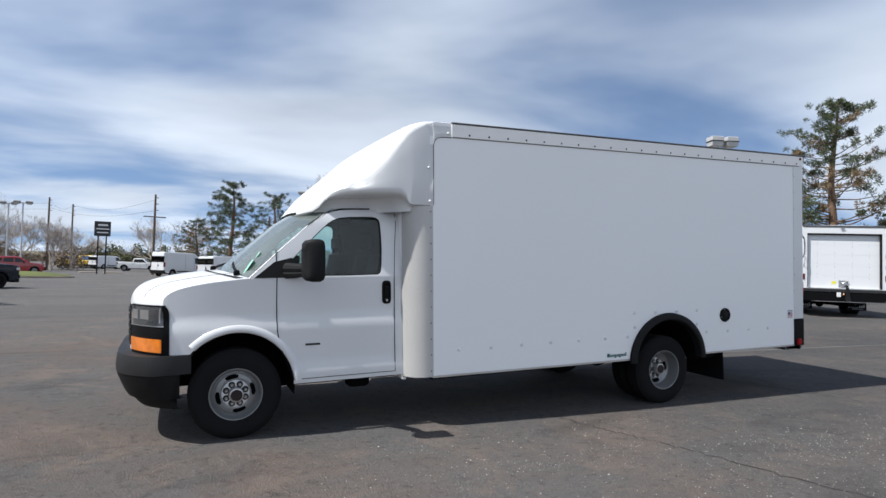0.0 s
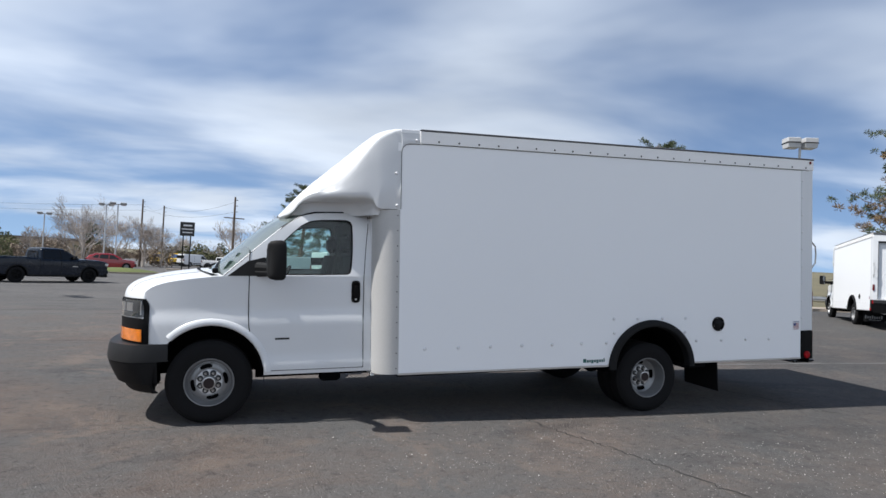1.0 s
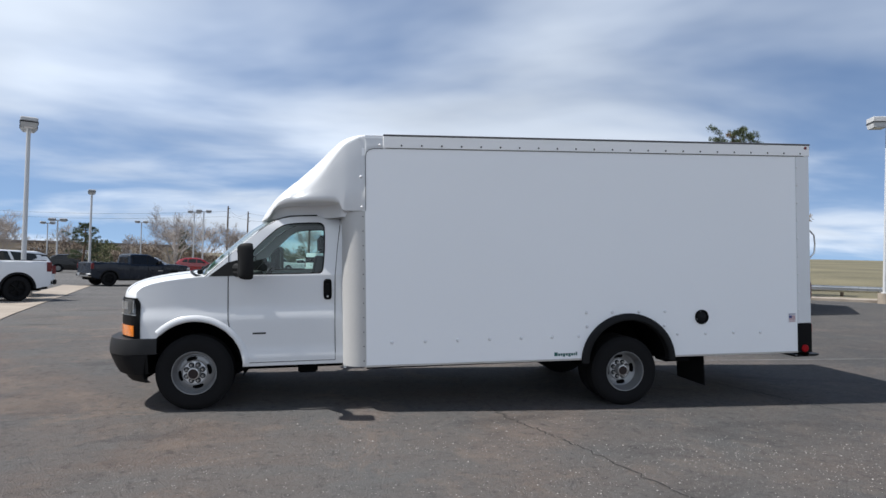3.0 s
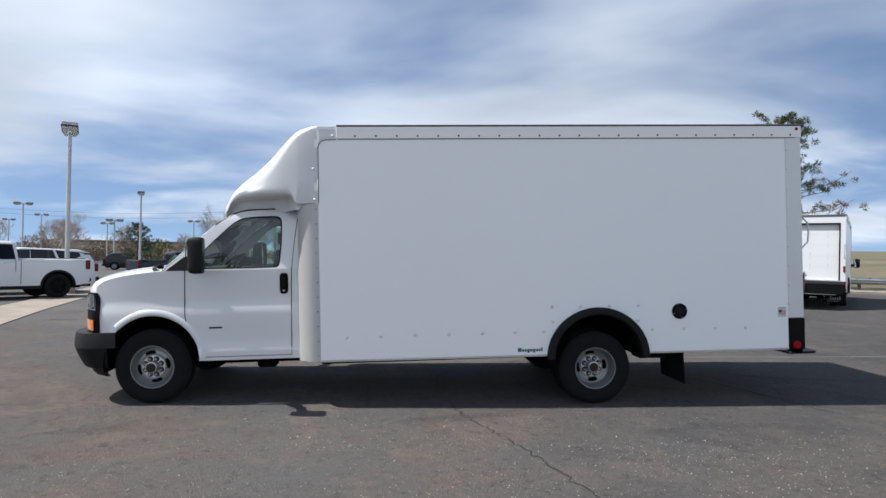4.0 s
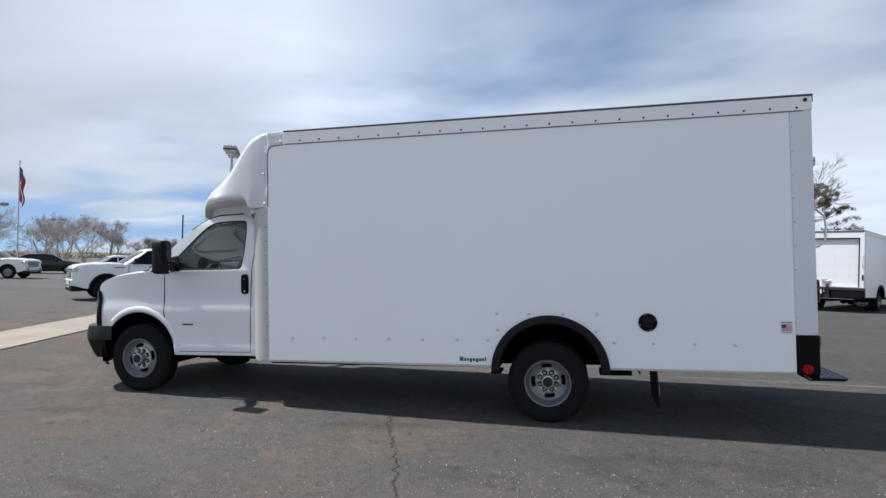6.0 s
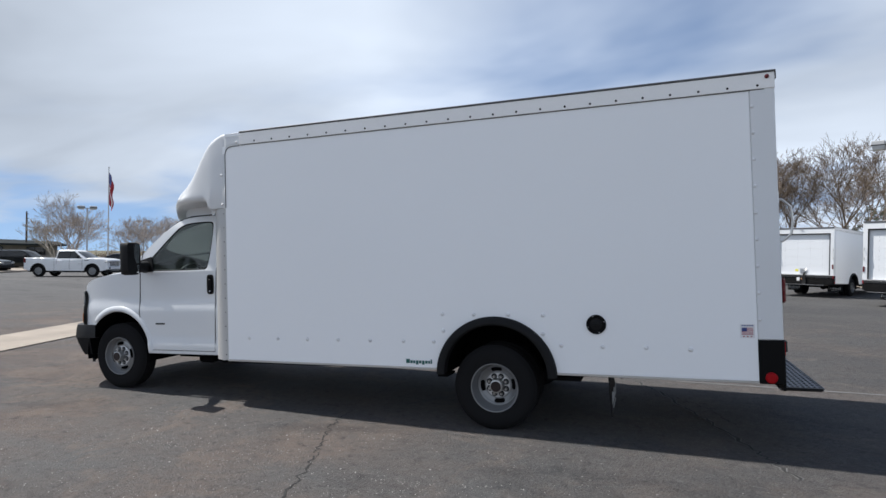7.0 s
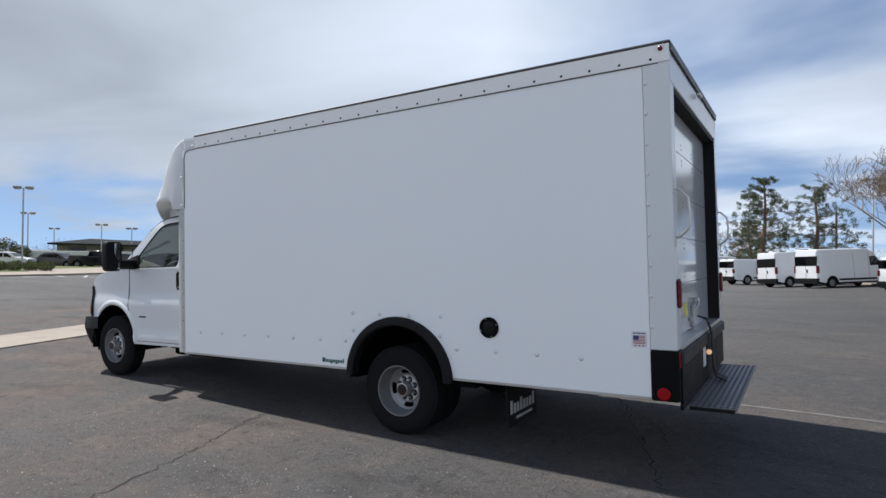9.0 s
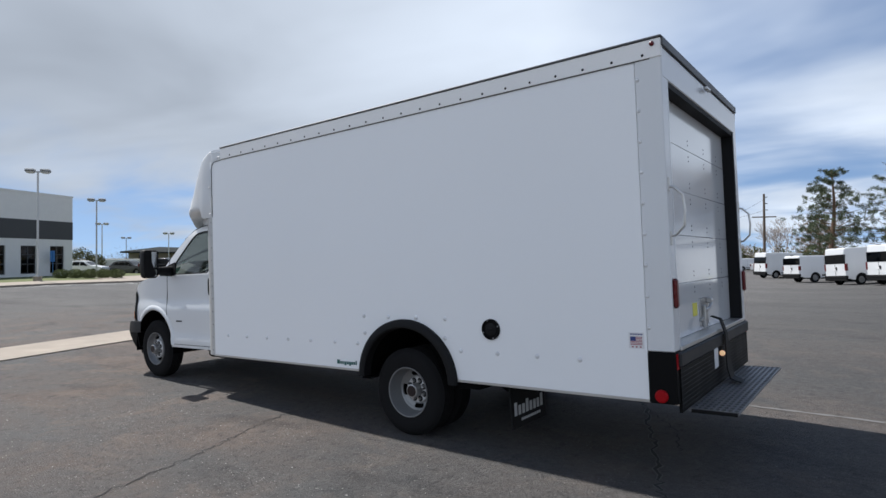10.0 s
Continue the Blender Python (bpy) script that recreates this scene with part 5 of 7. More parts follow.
# ---- other vehicles ----
def vehicle(name, label, cat, m, paint, prof, axles, wid, sill=0.30, r=0.38, belt=1.1, tumble=0.22, side_glass=(), front_glass=None, rear_glass=None, tail=None, head=None, deck=None, extras="", group="", wheelmat=None, side_mat=None, seams=(), pinch=(0.16, 0.16), cab=False, rear_slope=None):
    """A road vehicle: its nose at x = 0, its length along +x, its middle at y = 0.
    prof: the outline seen from the side, (x, top). side_glass: four (x, z) corners each."""
    T = empty(name, m, label, cat, group)
    L = prof[-1][0]
    hw = wid / 2
    ar = r * 1.17

    def zbot(x):
        for a in axles:
            if abs(x - a) < ar:
                return max(sill, r + math.sqrt(ar * ar - (x - a) ** 2) * 0.98)
        return sill + 0.12 * max(0, 1 - x / 0.4) + 0.12 * max(0, 1 - (L - x) / 0.4)

    def half(x, z):
        h = hw
        h -= pinch[0] * max(0.0, 1 - x / 0.45) ** 2.2 + pinch[1] * max(0.0, 1 - (L - x) / 0.45) ** 2.2
        if z > belt:
            h -= (z - belt) * tumble
        h -= 0.05 * max(0, 0.55 - z) + 0.02 * smoothstep(0.8 * belt, belt, z)
        return h
    xs = {0.0, 0.04, 0.10, 0.2, 0.35, L - 0.35, L - 0.2, L - 0.1, L - 0.04, L}
    for a in axles:
        xs |= {a - ar * math.cos(math.pi * k / 16) for k in range(17)}
    for (a, _), (b, _) in zip(prof, prof[1:]):
        xs |= set(spread(a, b, max(2, int((b - a) / 0.25) + 1)))
    xs = sorted(x for x in xs if 0 <= x <= L)
    rows = []
    for x in xs:
        zt, zb = lerp_table(prof, x), zbot(x)
        zt = max(zt, zb + 0.04)
        ring = []
        for k in (0, 0.12, 0.25, 0.4, 0.55, 0.7, 0.82, 0.91):
            z = zb + (zt - zb) * k
            ring.append((half(x, z), z))
        top = half(x, zt)
        rr = min(0.07, (zt - zb) * 0.2)
        ring += [(top - rr * 0.1, zt - rr * 0.55), (top - rr * 0.45, zt - rr * 0.15), (top - rr * 1.2, zt), (top * 0.5, zt + 0.02), (0, zt + 0.028)]
        rows.append([(x, -a, z) for a, z in ring] + [(x, a, z) for a, z in ring[-2::-1]])
    g = Geo().grid(rows)
    n = len(rows[0])
    g.f.append(tuple(range(n - 1, -1, -1)))
    k = len(g.v) - n
    g.f.append(tuple(k + i for i in range(n)))
    body = part("body", g, paint, T, "", 32)
    g = Geo().box(0.25, L - 0.25, -hw + 0.12, hw - 0.12, sill - 0.08, sill + 0.10)
    for a in axles:
        for s in (-1, 1):
            g.grid([[(a + ar * 0.99 * math.cos(math.pi * k / 14), s * yy, r + ar * 0.97 * math.sin(math.pi * k / 14)) for yy in (hw - 0.02, hw - 0.40)] for k in range(15)])
            g.grid([[(a + q * ar * 0.99 * math.cos(math.pi * k / 14), s * (hw - 0.40), r + q * ar * 0.97 * math.sin(math.pi * k / 14)) for q in (0.02, 1)] for k in range(15)])
    part("underbody", g, UNDER, T)
    for x, z0, z1 in seams:
        for s in (-1, 1):
            g = Geo().grid([[(x - 0.009, s * (half(x, z) + 0.004), z), (x + 0.009, s * (half(x, z) + 0.004), z)] for z in spread(z0, z1, 9)])
            part("panel_gap", g, UNDER, body)
    for a in axles:
        for s in (-1, 1):
            g = Geo().grid([[(a + q * ar * math.cos(math.pi * k / 18), s * (half(a, r) + o), r + q * ar * 0.98 * math.sin(math.pi * k / 18)) for q, o in ((1.13, 0.004), (1.12, 0.016), (0.99, 0.018), (0.985, -0.05))] for k in range(19)])
            part("arch_trim", g, BLACK if "trim" in extras else paint, body)
    if "trim" in extras:
        for s in (-1, 1):
            g = Geo().box(axles[0] + ar, axles[1] - ar, min(s * (hw - 0.10), s * (hw - 0.005)), max(s * (hw - 0.10), s * (hw - 0.005)), sill - 0.10, sill + 0.03, 0.015)
            part("side_step", g, BLACK, body)
    if "doors" in extras:
        z0, z1 = sill + 0.22, prof[-3][1] - 0.10
        part("door_gap", Geo().box(L - 0.004, L + 0.010, -0.007, 0.007, z0, z1 - 0.5), UNDER, body)
        part("brake_lamp", Geo().box(L - 0.16, L - 0.09, -0.16, 0.16, prof[-3][1] + 0.005, prof[-3][1] + 0.05, 0.01), BLACK, body)
        for s in (-1, 1):
            g = Geo().box(axles[0] + ar + 0.1, axles[1] - ar - 0.1, min(s * (hw - 0.03), s * (hw + 0.012)), max(s * (hw - 0.03), s * (hw + 0.012)), sill + 0.12, sill + 0.24, 0.01)
            part("side_moulding", g, BLACK, body)
        part("handle", Geo().box(L, L + 0.03, 0.05, 0.17, belt - 0.32, belt - 0.12, 0.01), BLACK, body)
    if cab:
        crew_cab(body, paint, hw)
    for s in (-1, 1):
        for q in side_glass if not cab else ():
            g = Geo()
            p = [(x, s * (half(x, z) + 0.006), z) for x, z in q]
            g.slab([[p[0], p[1]], [p[3], p[2]]], (0, -s * 0.012, 0))
            part("side_window", g, side_mat or DARKGLASS, body, "dark side window")
        if "handles" in extras:
            for q in side_glass[:2]:
                x, z = q[2][0] - 0.16, belt - 0.12
                g = Geo().box(x - 0.1, x + 0.1, s * half(x, z) - 0.02, s * half(x, z) + 0.02, z - 0.02, z + 0.015, 0.008)
                part("door_handle", g, paint, body)
        if side_glass and not cab:
            x, z = side_glass[0][0][0] + 0.12, belt + 0.08
            g = Geo().box(x - 0.06, x + 0.08, min(s * hw * 0.98, s * (hw + 0.20)), max(s * hw * 0.98, s * (hw + 0.20)), z - 0.07, z + 0.11, 0.03)
            part("wing_mirror", g, BLACK, body)
        for a in axles:
            w = new("wheel")
            w.parent = T
            w.matrix_basis = Matrix.Translation((a, s * (hw - 0.02), r)) @ (Matrix.Rotation(math.pi, 4, "Z") if s > 0 else Matrix.Identity(4))
            g = Geo().lathe([(r * 0.6, 0.03), (r * 0.64, 0.005), (r * 0.85, 0.0), (r * 0.96, 0.02), (r, 0.045), (r, 0.20), (r * 0.95, 0.23), (r * 0.6, 0.23)], (0, 0, 0), 28)
            part("tyre", g, RUBBER, w, "", 50)
            g = Geo().lathe([(r * 0.6, 0.20), (r * 0.61, 0.012), (r * 0.56, 0.02), (r * 0.54, 0.05), (r * 0.2, 0.035), (r * 0.16, 0.02), (0, 0.02)], (0, 0, 0), 20)
            for k in range(5):
                an = 2 * math.pi * k / 5
                g.tube([(r * 0.15 * math.cos(an), 0.025, r * 0.15 * math.sin(an)), (r * 0.57 * math.cos(an), 0.02, r * 0.57 * math.sin(an))], r * 0.07, 5)
            part("rim", g, wheelmat or RIM, w)

    def cross(xa, xb, cover, nm, lab, mat, up=0.008):
        g = Geo()
        rws = []
        for x in spread(xa, xb, 7):
            z = lerp_table(prof, x)
            h = half(x, z) * cover
            rws.append([(x, h * q, z + 0.022 * (1 - q * q) + up) for q in spread(-1, 1, 7)])
        g.grid(rws)
        part(nm, g, mat, body, lab)
    if front_glass:
        cross(*front_glass, 0.90, "windscreen", "dark windscreen", DARKGLASS)
    if rear_slope:
        cross(*rear_slope, 0.92, "rear_window", "dark sloping rear window", DARKGLASS)
    if rear_glass:
        z0, z1, c = rear_glass
        g = Geo().box(L - 0.10, L + 0.012, -hw * c, hw * c, z0, z1, 0.006)
        part("rear_window", g, DARKGLASS, body, "dark rear window")
    if tail:
        z0, z1 = tail
        for s in (-1, 1):
            g = Geo().box(L - 0.14, L + 0.012, min(s * (half(L, z0) - 0.05), s * (half(L - 0.1, z0) + 0.02)), max(s * (half(L, z0) - 0.05), s * (half(L - 0.1, z0) + 0.02)), z0, z1, 0.012)
            part("tail_lamp", g, RED, body, "red tail lamp")
    if head:
        z0, z1 = head
        for s in (-1, 1):
            g = Geo().box(-0.01, 0.20, min(s * (hw * 0.55), s * (half(0.12, z0) + 0.02)), max(s * (hw * 0.55), s * (half(0.12, z0) + 0.02)), z0, z1, 0.02)
            part("headlight", g, STEEL, body, "headlight")
    if "bumpers" in extras:
        g = Geo().box(-0.05, 0.12, -hw + 0.06, hw - 0.06, sill + 0.10, sill + 0.32, 0.03)
        fb = part("front_bumper", g, paint if cab else BLACK, body)
        if cab:
            part("lower_lip", Geo().box(-0.03, 0.30, -hw + 0.10, hw - 0.10, sill - 0.10, sill + 0.10, 0.03), BLACK, fb)
            part("skid_bar", Geo().box(-0.06, 0.02, -hw * 0.5, hw * 0.5, sill + 0.02, sill + 0.07, 0.01), STEEL, fb)
            for s in (-1, 1):
                part("fog_lamp", Geo().box(-0.062, 0.02, min(s * 0.66, s * 0.84), max(s * 0.66, s * 0.84), sill + 0.15, sill + 0.27, 0.01), BLACK, fb)
        g = Geo().box(L - 0.12, L + 0.07, -hw + 0.06, hw - 0.06, sill + 0.10, sill + 0.30, 0.03)
        if "doors" in extras:
            g.box(L - 0.10, L + 0.05, -hw + 0.10, hw - 0.10, sill - 0.04, sill + 0.12, 0.02)
        rb = part("rear_bumper", g, STEEL if cab else BLACK, body, "bright metal step bumper" if cab else "")
        if cab:
            part("step_pad", Geo().box(L - 0.05, L + 0.075, -hw * 0.45, hw * 0.45, sill + 0.19, sill + 0.305, 0.01), BLACK, rb)
            for s in (-1, 1):
                part("corner_pad", Geo().box(L - 0.10, L + 0.074, min(s * 0.80, s * (hw - 0.055)), max(s * 0.80, s * (hw - 0.055)), sill + 0.13, sill + 0.24, 0.01), BLACK, rb)
            tg = part("tailgate", Geo().box(L - 0.06, L + 0.006, -0.74, 0.74, sill + 0.36, 1.31, 0.02), paint, body)
            part("handle", Geo().box(L, L + 0.016, -0.13, 0.13, 1.16, 1.24, 0.01), BLACK, tg)
    if "grille" in extras:
        g = Geo()
        for k in range(5):
            g.box(-0.02, 0.05, -hw * 0.55, hw * 0.55, sill + 0.36 + k * 0.075, sill + 0.40 + k * 0.075, 0.008)
        gr = part("grille", g, STEEL, body)
        if cab:
            part("opening", Geo().box(-0.012, 0.05, -hw * 0.60, hw * 0.60, sill + 0.33, sill + 0.72, 0.02), BLACK, gr)
    if "plate" in extras:
        g = Geo().box(L, L + 0.012, -0.17, 0.17, belt - 0.35, belt - 0.20)
        part("number_plate", g, STICK, body, "blank number plate")
    if deck:
        x0, x1, z = deck
        g = Geo().box(x0, x1, -hw + 0.13, hw - 0.13, z - 0.10, z + 0.034)
        part("bed_liner", g, BLACK, body, "black open cargo bed")
    return T


def crew_cab(body, paint, hw, z0=1.26, z1=1.80, top=1.91, front=(1.40, 2.20), rear=(3.69, 3.63), fall=0.17):
    """A crew cab's glasshouse on the body's belt: leaning sides, raked screen, crowned roof."""
    def xf(z):
        return front[0] + (front[1] - front[0]) * (z - z0) / (z1 - z0)

    def xr(z):
        return rear[0] + (rear[1] - rear[0]) * (z - z0) / (z1 - z0)

    def hy(z):
        return hw - 0.065 - fall * (z - z0) / (z1 - z0)

    def ring(a, b, h, z):
        half = [(a, 0), (a + 0.03, 0.5 * h), (a + 0.09, 0.82 * h), (a + 0.17, 0.955 * h), (a + 0.27, h)]
        half += [(a + 0.27 + (b - a - 0.40) * k / 5, h) for k in range(1, 6)]
        half += [(b - 0.05, 0.975 * h), (b - 0.01, 0.90 * h), (b, 0.5 * h), (b, 0)]
        return [(x, -y, z) for x, y in half] + [(x, y, z) for x, y in half[-2:0:-1]]
    rows = [ring(xf(z), xr(z), hy(z), z) for z in spread(z0 - 0.05, z1, 6)]
    rows += [ring(xf(z1) + 0.11, xr(z1) - 0.03, hy(z1) - 0.035, z1 + 0.055), ring(xf(z1) + 0.24, xr(z1) - 0.10, hy(z1) - 0.11, top - 0.02), ring(xf(z1) + 0.5, xr(z1) - 0.4, hy(z1) * 0.6, top), ring(xf(z1) + 0.75, xr(z1) - 0.6, 0.05, top + 0.01)]
    house = part("cab", Geo().grid(rows, close_v=True), paint, body, "", 40)
    sides = [((xf(1.33) + 0.36, 1.33), (2.61, 1.32), (2.61, 1.785), (xf(1.785) + 0.24, 1.785)), ((2.66, 1.32), (3.52, 1.33), (3.45, 1.74), (2.66, 1.785))]
    for s in (-1, 1):
        def at(x, z, o):
            return (x, s * (hy(z) + o), z)
        q = [(sides[0][0][0] - 0.07, 1.30), (3.56, 1.30), (3.50, 1.79), (sides[0][3][0] - 0.03, 1.81)]
        g = Geo().slab([[at(*q[0], 0.004), at(*q[1], 0.004)], [at(*q[3], 0.004), at(*q[2], 0.004)]], (0, -s * 0.01, 0))
        tr = part("window_surround", g, BLACK, house, "black window surround")
        for q in sides:
            g = Geo().slab([[at(*q[0], 0.010), at(*q[1], 0.010)], [at(*q[3], 0.010), at(*q[2], 0.010)]], (0, -s * 0.005, 0))
            part("side_window", g, DARKGLASS, house, "dark side window")
        x = sides[0][0][0] + 0.10
        g = Geo().box(x - 0.07, x + 0.07, min(s * hw * 0.96, s * (hw + 0.22)), max(s * hw * 0.96, s * (hw + 0.22)), 1.31, 1.53, 0.04)
        part("wing_mirror", g, BLACK, house, "black wing mirror")
        part("fender_vent", Geo().box(1.28, 1.62, min(s * (hw - 0.05), s * (hw - 0.008)), max(s * (hw - 0.05), s * (hw - 0.008)), 1.13, 1.19, 0.01), BLACK, body)
        part("name_badge", Geo().box(1.72, 2.02, min(s * (hw - 0.02), s * (hw + 0.004)), max(s * (hw - 0.02), s * (hw + 0.004)), 0.90, 0.935), STEEL, body)
    for a, nm, k in (("f", "windscreen", 1), ("r", "rear_window", 0)):
        rws = []
        for z in (spread(1.31, 1.785, 4) if k else spread(1.38, 1.72, 3)):
            h = hy(z) * (0.86 if k else 0.72)
            rws.append([((xf(z) + 0.085 * (abs(y) / hy(z) / 0.82) ** 1.6 - 0.012) if k else xr(z) + 0.006, y, z + 0.008 * k) for y in spread(-h, h, 9)])
        part(nm, Geo().slab(rws, (0.006 if k else -0.006, 0, 0)), DARKGLASS, house, "dark " + nm.replace("_", " "))


def heading(x, y, dx, dy, back=0.0):
    """The pose of a vehicle whose nose stands at (x, y), pointing along (dx, dy)."""
    n = math.hypot(dx, dy)
    ex, ey = Vector((-dx / n, -dy / n, 0)), Vector((dy / n, -dx / n, 0))

    def foot(a, b):
        p = Vector((x, y, 0)) + ex * a + ey * b
        p.z = gz(p.x, p.y)
        return p
    # stands on the lot with all four wheels
    c = [foot(a, b) for a, b in ((1.0, -0.9), (1.0, 0.9), (4.8, -0.9), (4.8, 0.9))]
    ax = (c[2] + c[3] - c[0] - c[1]).normalized()
    az = ax.cross((c[1] + c[3] - c[0] - c[2]).normalized()).normalized()
    ay = az.cross(ax)
    o = (c[0] + c[1] + c[2] + c[3]) / 4 - ax * 2.9
    m = Matrix((ax, ay, az)).transposed().to_4x4()
    m.translation = o
    return m


def nose_from_axle(ax, ay, dx, dy, ahead):
    n = math.hypot(dx, dy)
    return ax + dx / n * ahead, ay + dy / n * ahead, dx, dy


PICKUP = dict(prof=[(0.0, 1.10), (0.03, 1.18), (0.14, 1.24), (0.5, 1.29), (1.30, 1.335), (1.55, 1.31), (1.75, 1.27), (3.67, 1.27), (3.70, 1.34), (5.76, 1.34), (5.80, 1.31)],
              axles=(1.05, 4.80), wid=2.06, sill=0.42, r=0.42, belt=1.30, tumble=0.26, pinch=(0.11, 0.025), cab=True,
              side_glass=(((1.8, 1.33), (2.61, 1.33), (2.61, 1.78), (2.4, 1.78)), ((2.66, 1.33), (3.52, 1.33), (3.46, 1.74), (2.66, 1.78))),
              tail=(0.98, 1.30), head=(0.98, 1.14), deck=(3.75, 5.70, 1.33), extras="handles bumpers grille trim", seams=((1.74, 0.55, 1.26), (2.63, 0.55, 1.27), (3.54, 0.90, 1.27), (3.69, 0.50, 1.32)))
WAGON = dict(prof=[(0.0, 0.92), (0.05, 1.05), (0.4, 1.14), (1.35, 1.20), (2.10, 1.68), (2.5, 1.76), (4.6, 1.72), (4.90, 1.62), (5.15, 1.15), (5.2, 1.0)],
             axles=(0.98, 4.0), wid=2.00, sill=0.34, r=0.38, belt=1.20, tumble=0.24, pinch=(0.16, 0.10),
             side_glass=(((1.75, 1.22), (2.74, 1.20), (2.74, 1.70), (2.22, 1.68)), ((2.76, 1.20), (3.70, 1.20), (3.52, 1.70), (2.76, 1.70)), ((3.80, 1.20), (5.10, 1.18), (4.90, 1.60), (3.62, 1.695))),
             front_glass=(1.40, 2.10), rear_slope=(4.70, 5.13), tail=(0.86, 1.18), head=(0.82, 0.98), extras="handles bumpers grille")
SUV = dict(prof=[(0.0, 0.92), (0.05, 1.05), (0.4, 1.16), (1.35, 1.24), (2.10, 1.80), (2.5, 1.88), (4.7, 1.86), (4.95, 1.78), (5.18, 1.15), (5.2, 1.0)],
           axles=(0.98, 4.0), wid=2.02, sill=0.34, r=0.40, belt=1.22, tumble=0.24,
           side_glass=(((1.75, 1.30), (2.70, 1.28), (2.70, 1.74), (2.25, 1.74)), ((2.80, 1.28), (3.60, 1.28), (3.60, 1.75), (2.80, 1.75)), ((3.70, 1.28), (4.75, 1.30), (4.62, 1.72), (3.70, 1.75))),
           front_glass=(1.40, 2.15), tail=(1.05, 1.45), head=(0.85, 1.02), extras="handles bumpers grille")
CROSS = dict(prof=[(0.0, 0.80), (0.05, 0.92), (0.5, 1.02), (1.2, 1.10), (2.0, 1.58), (2.5, 1.66), (3.7, 1.62), (4.25, 1.40), (4.55, 1.05), (4.6, 0.9)],
             axles=(0.88, 3.6), wid=1.86, sill=0.28, r=0.36, belt=1.05, tumble=0.30,
             side_glass=(((1.60, 1.12), (2.45, 1.10), (2.45, 1.52), (2.10, 1.50)), ((2.53, 1.10), (3.35, 1.12), (3.25, 1.52), (2.53, 1.53)), ((3.43, 1.14), (3.95, 1.20), (3.70, 1.46), (3.38, 1.50))),
             front_glass=(1.25, 2.05), tail=(0.90, 1.08), head=(0.72, 0.86), extras="handles bumpers")
BIGVAN = dict(prof=[(0.0, 0.85), (0.04, 1.00), (0.35, 1.18), (0.85, 1.38), (1.55, 2.22), (1.95, 2.46), (2.6, 2.50), (5.85, 2.50), (5.93, 2.44), (5.98, 2.0)],
              axles=(0.95, 4.95), wid=2.05, sill=0.36, r=0.35, belt=1.35, tumble=0.07,
              side_glass=(((0.98, 1.40), (1.95, 1.38), (1.95, 1.98), (1.48, 2.0)),), front_glass=(0.90, 1.52), rear_glass=(1.46, 2.08, 0.84), tail=(0.98, 1.46), head=(0.82, 1.12), extras="bumpers plate doors trim", seams=((0.95, 0.6, 1.36), (2.05, 0.5, 2.3), (3.25, 0.5, 2.3)))
NVAN = dict(prof=[(0.0, 0.90), (0.05, 1.10), (0.4, 1.20), (1.45, 1.30), (2.05, 1.95), (2.35, 2.08), (5.95, 2.08), (6.05, 2.0), (6.1, 1.5)],
            axles=(1.1, 4.8), wid=2.03, sill=0.38, r=0.38, belt=1.28, tumble=0.12,
            side_glass=(((1.65, 1.34), (2.62, 1.32), (2.62, 1.86), (2.15, 1.86)),), front_glass=(1.48, 2.05), rear_glass=(1.38, 1.90, 0.86), tail=(0.95, 1.28), head=(0.85, 1.08), extras="bumpers plate doors", seams=((1.55, 0.6, 1.28), (2.72, 0.5, 1.9), (4.0, 0.5, 1.9)))
SMALLVAN = dict(prof=[(0.0, 0.75), (0.04, 0.90), (0.3, 1.05), (0.8, 1.16), (1.55, 1.72), (1.95, 1.86), (4.55, 1.86), (4.66, 1.80), (4.73, 1.4)],
                axles=(0.8, 3.72), wid=1.73, sill=0.28, r=0.31, belt=1.15, tumble=0.12,
                side_glass=(((1.05, 1.18), (2.05, 1.16), (2.05, 1.64), (1.55, 1.62)),), front_glass=(0.84, 1.52), rear_glass=(1.26, 1.72, 0.86), tail=(0.85, 1.15), head=(0.72, 0.92), extras="bumpers plate doors", seams=((2.15, 0.4, 1.7), (3.2, 0.4, 1.7)))


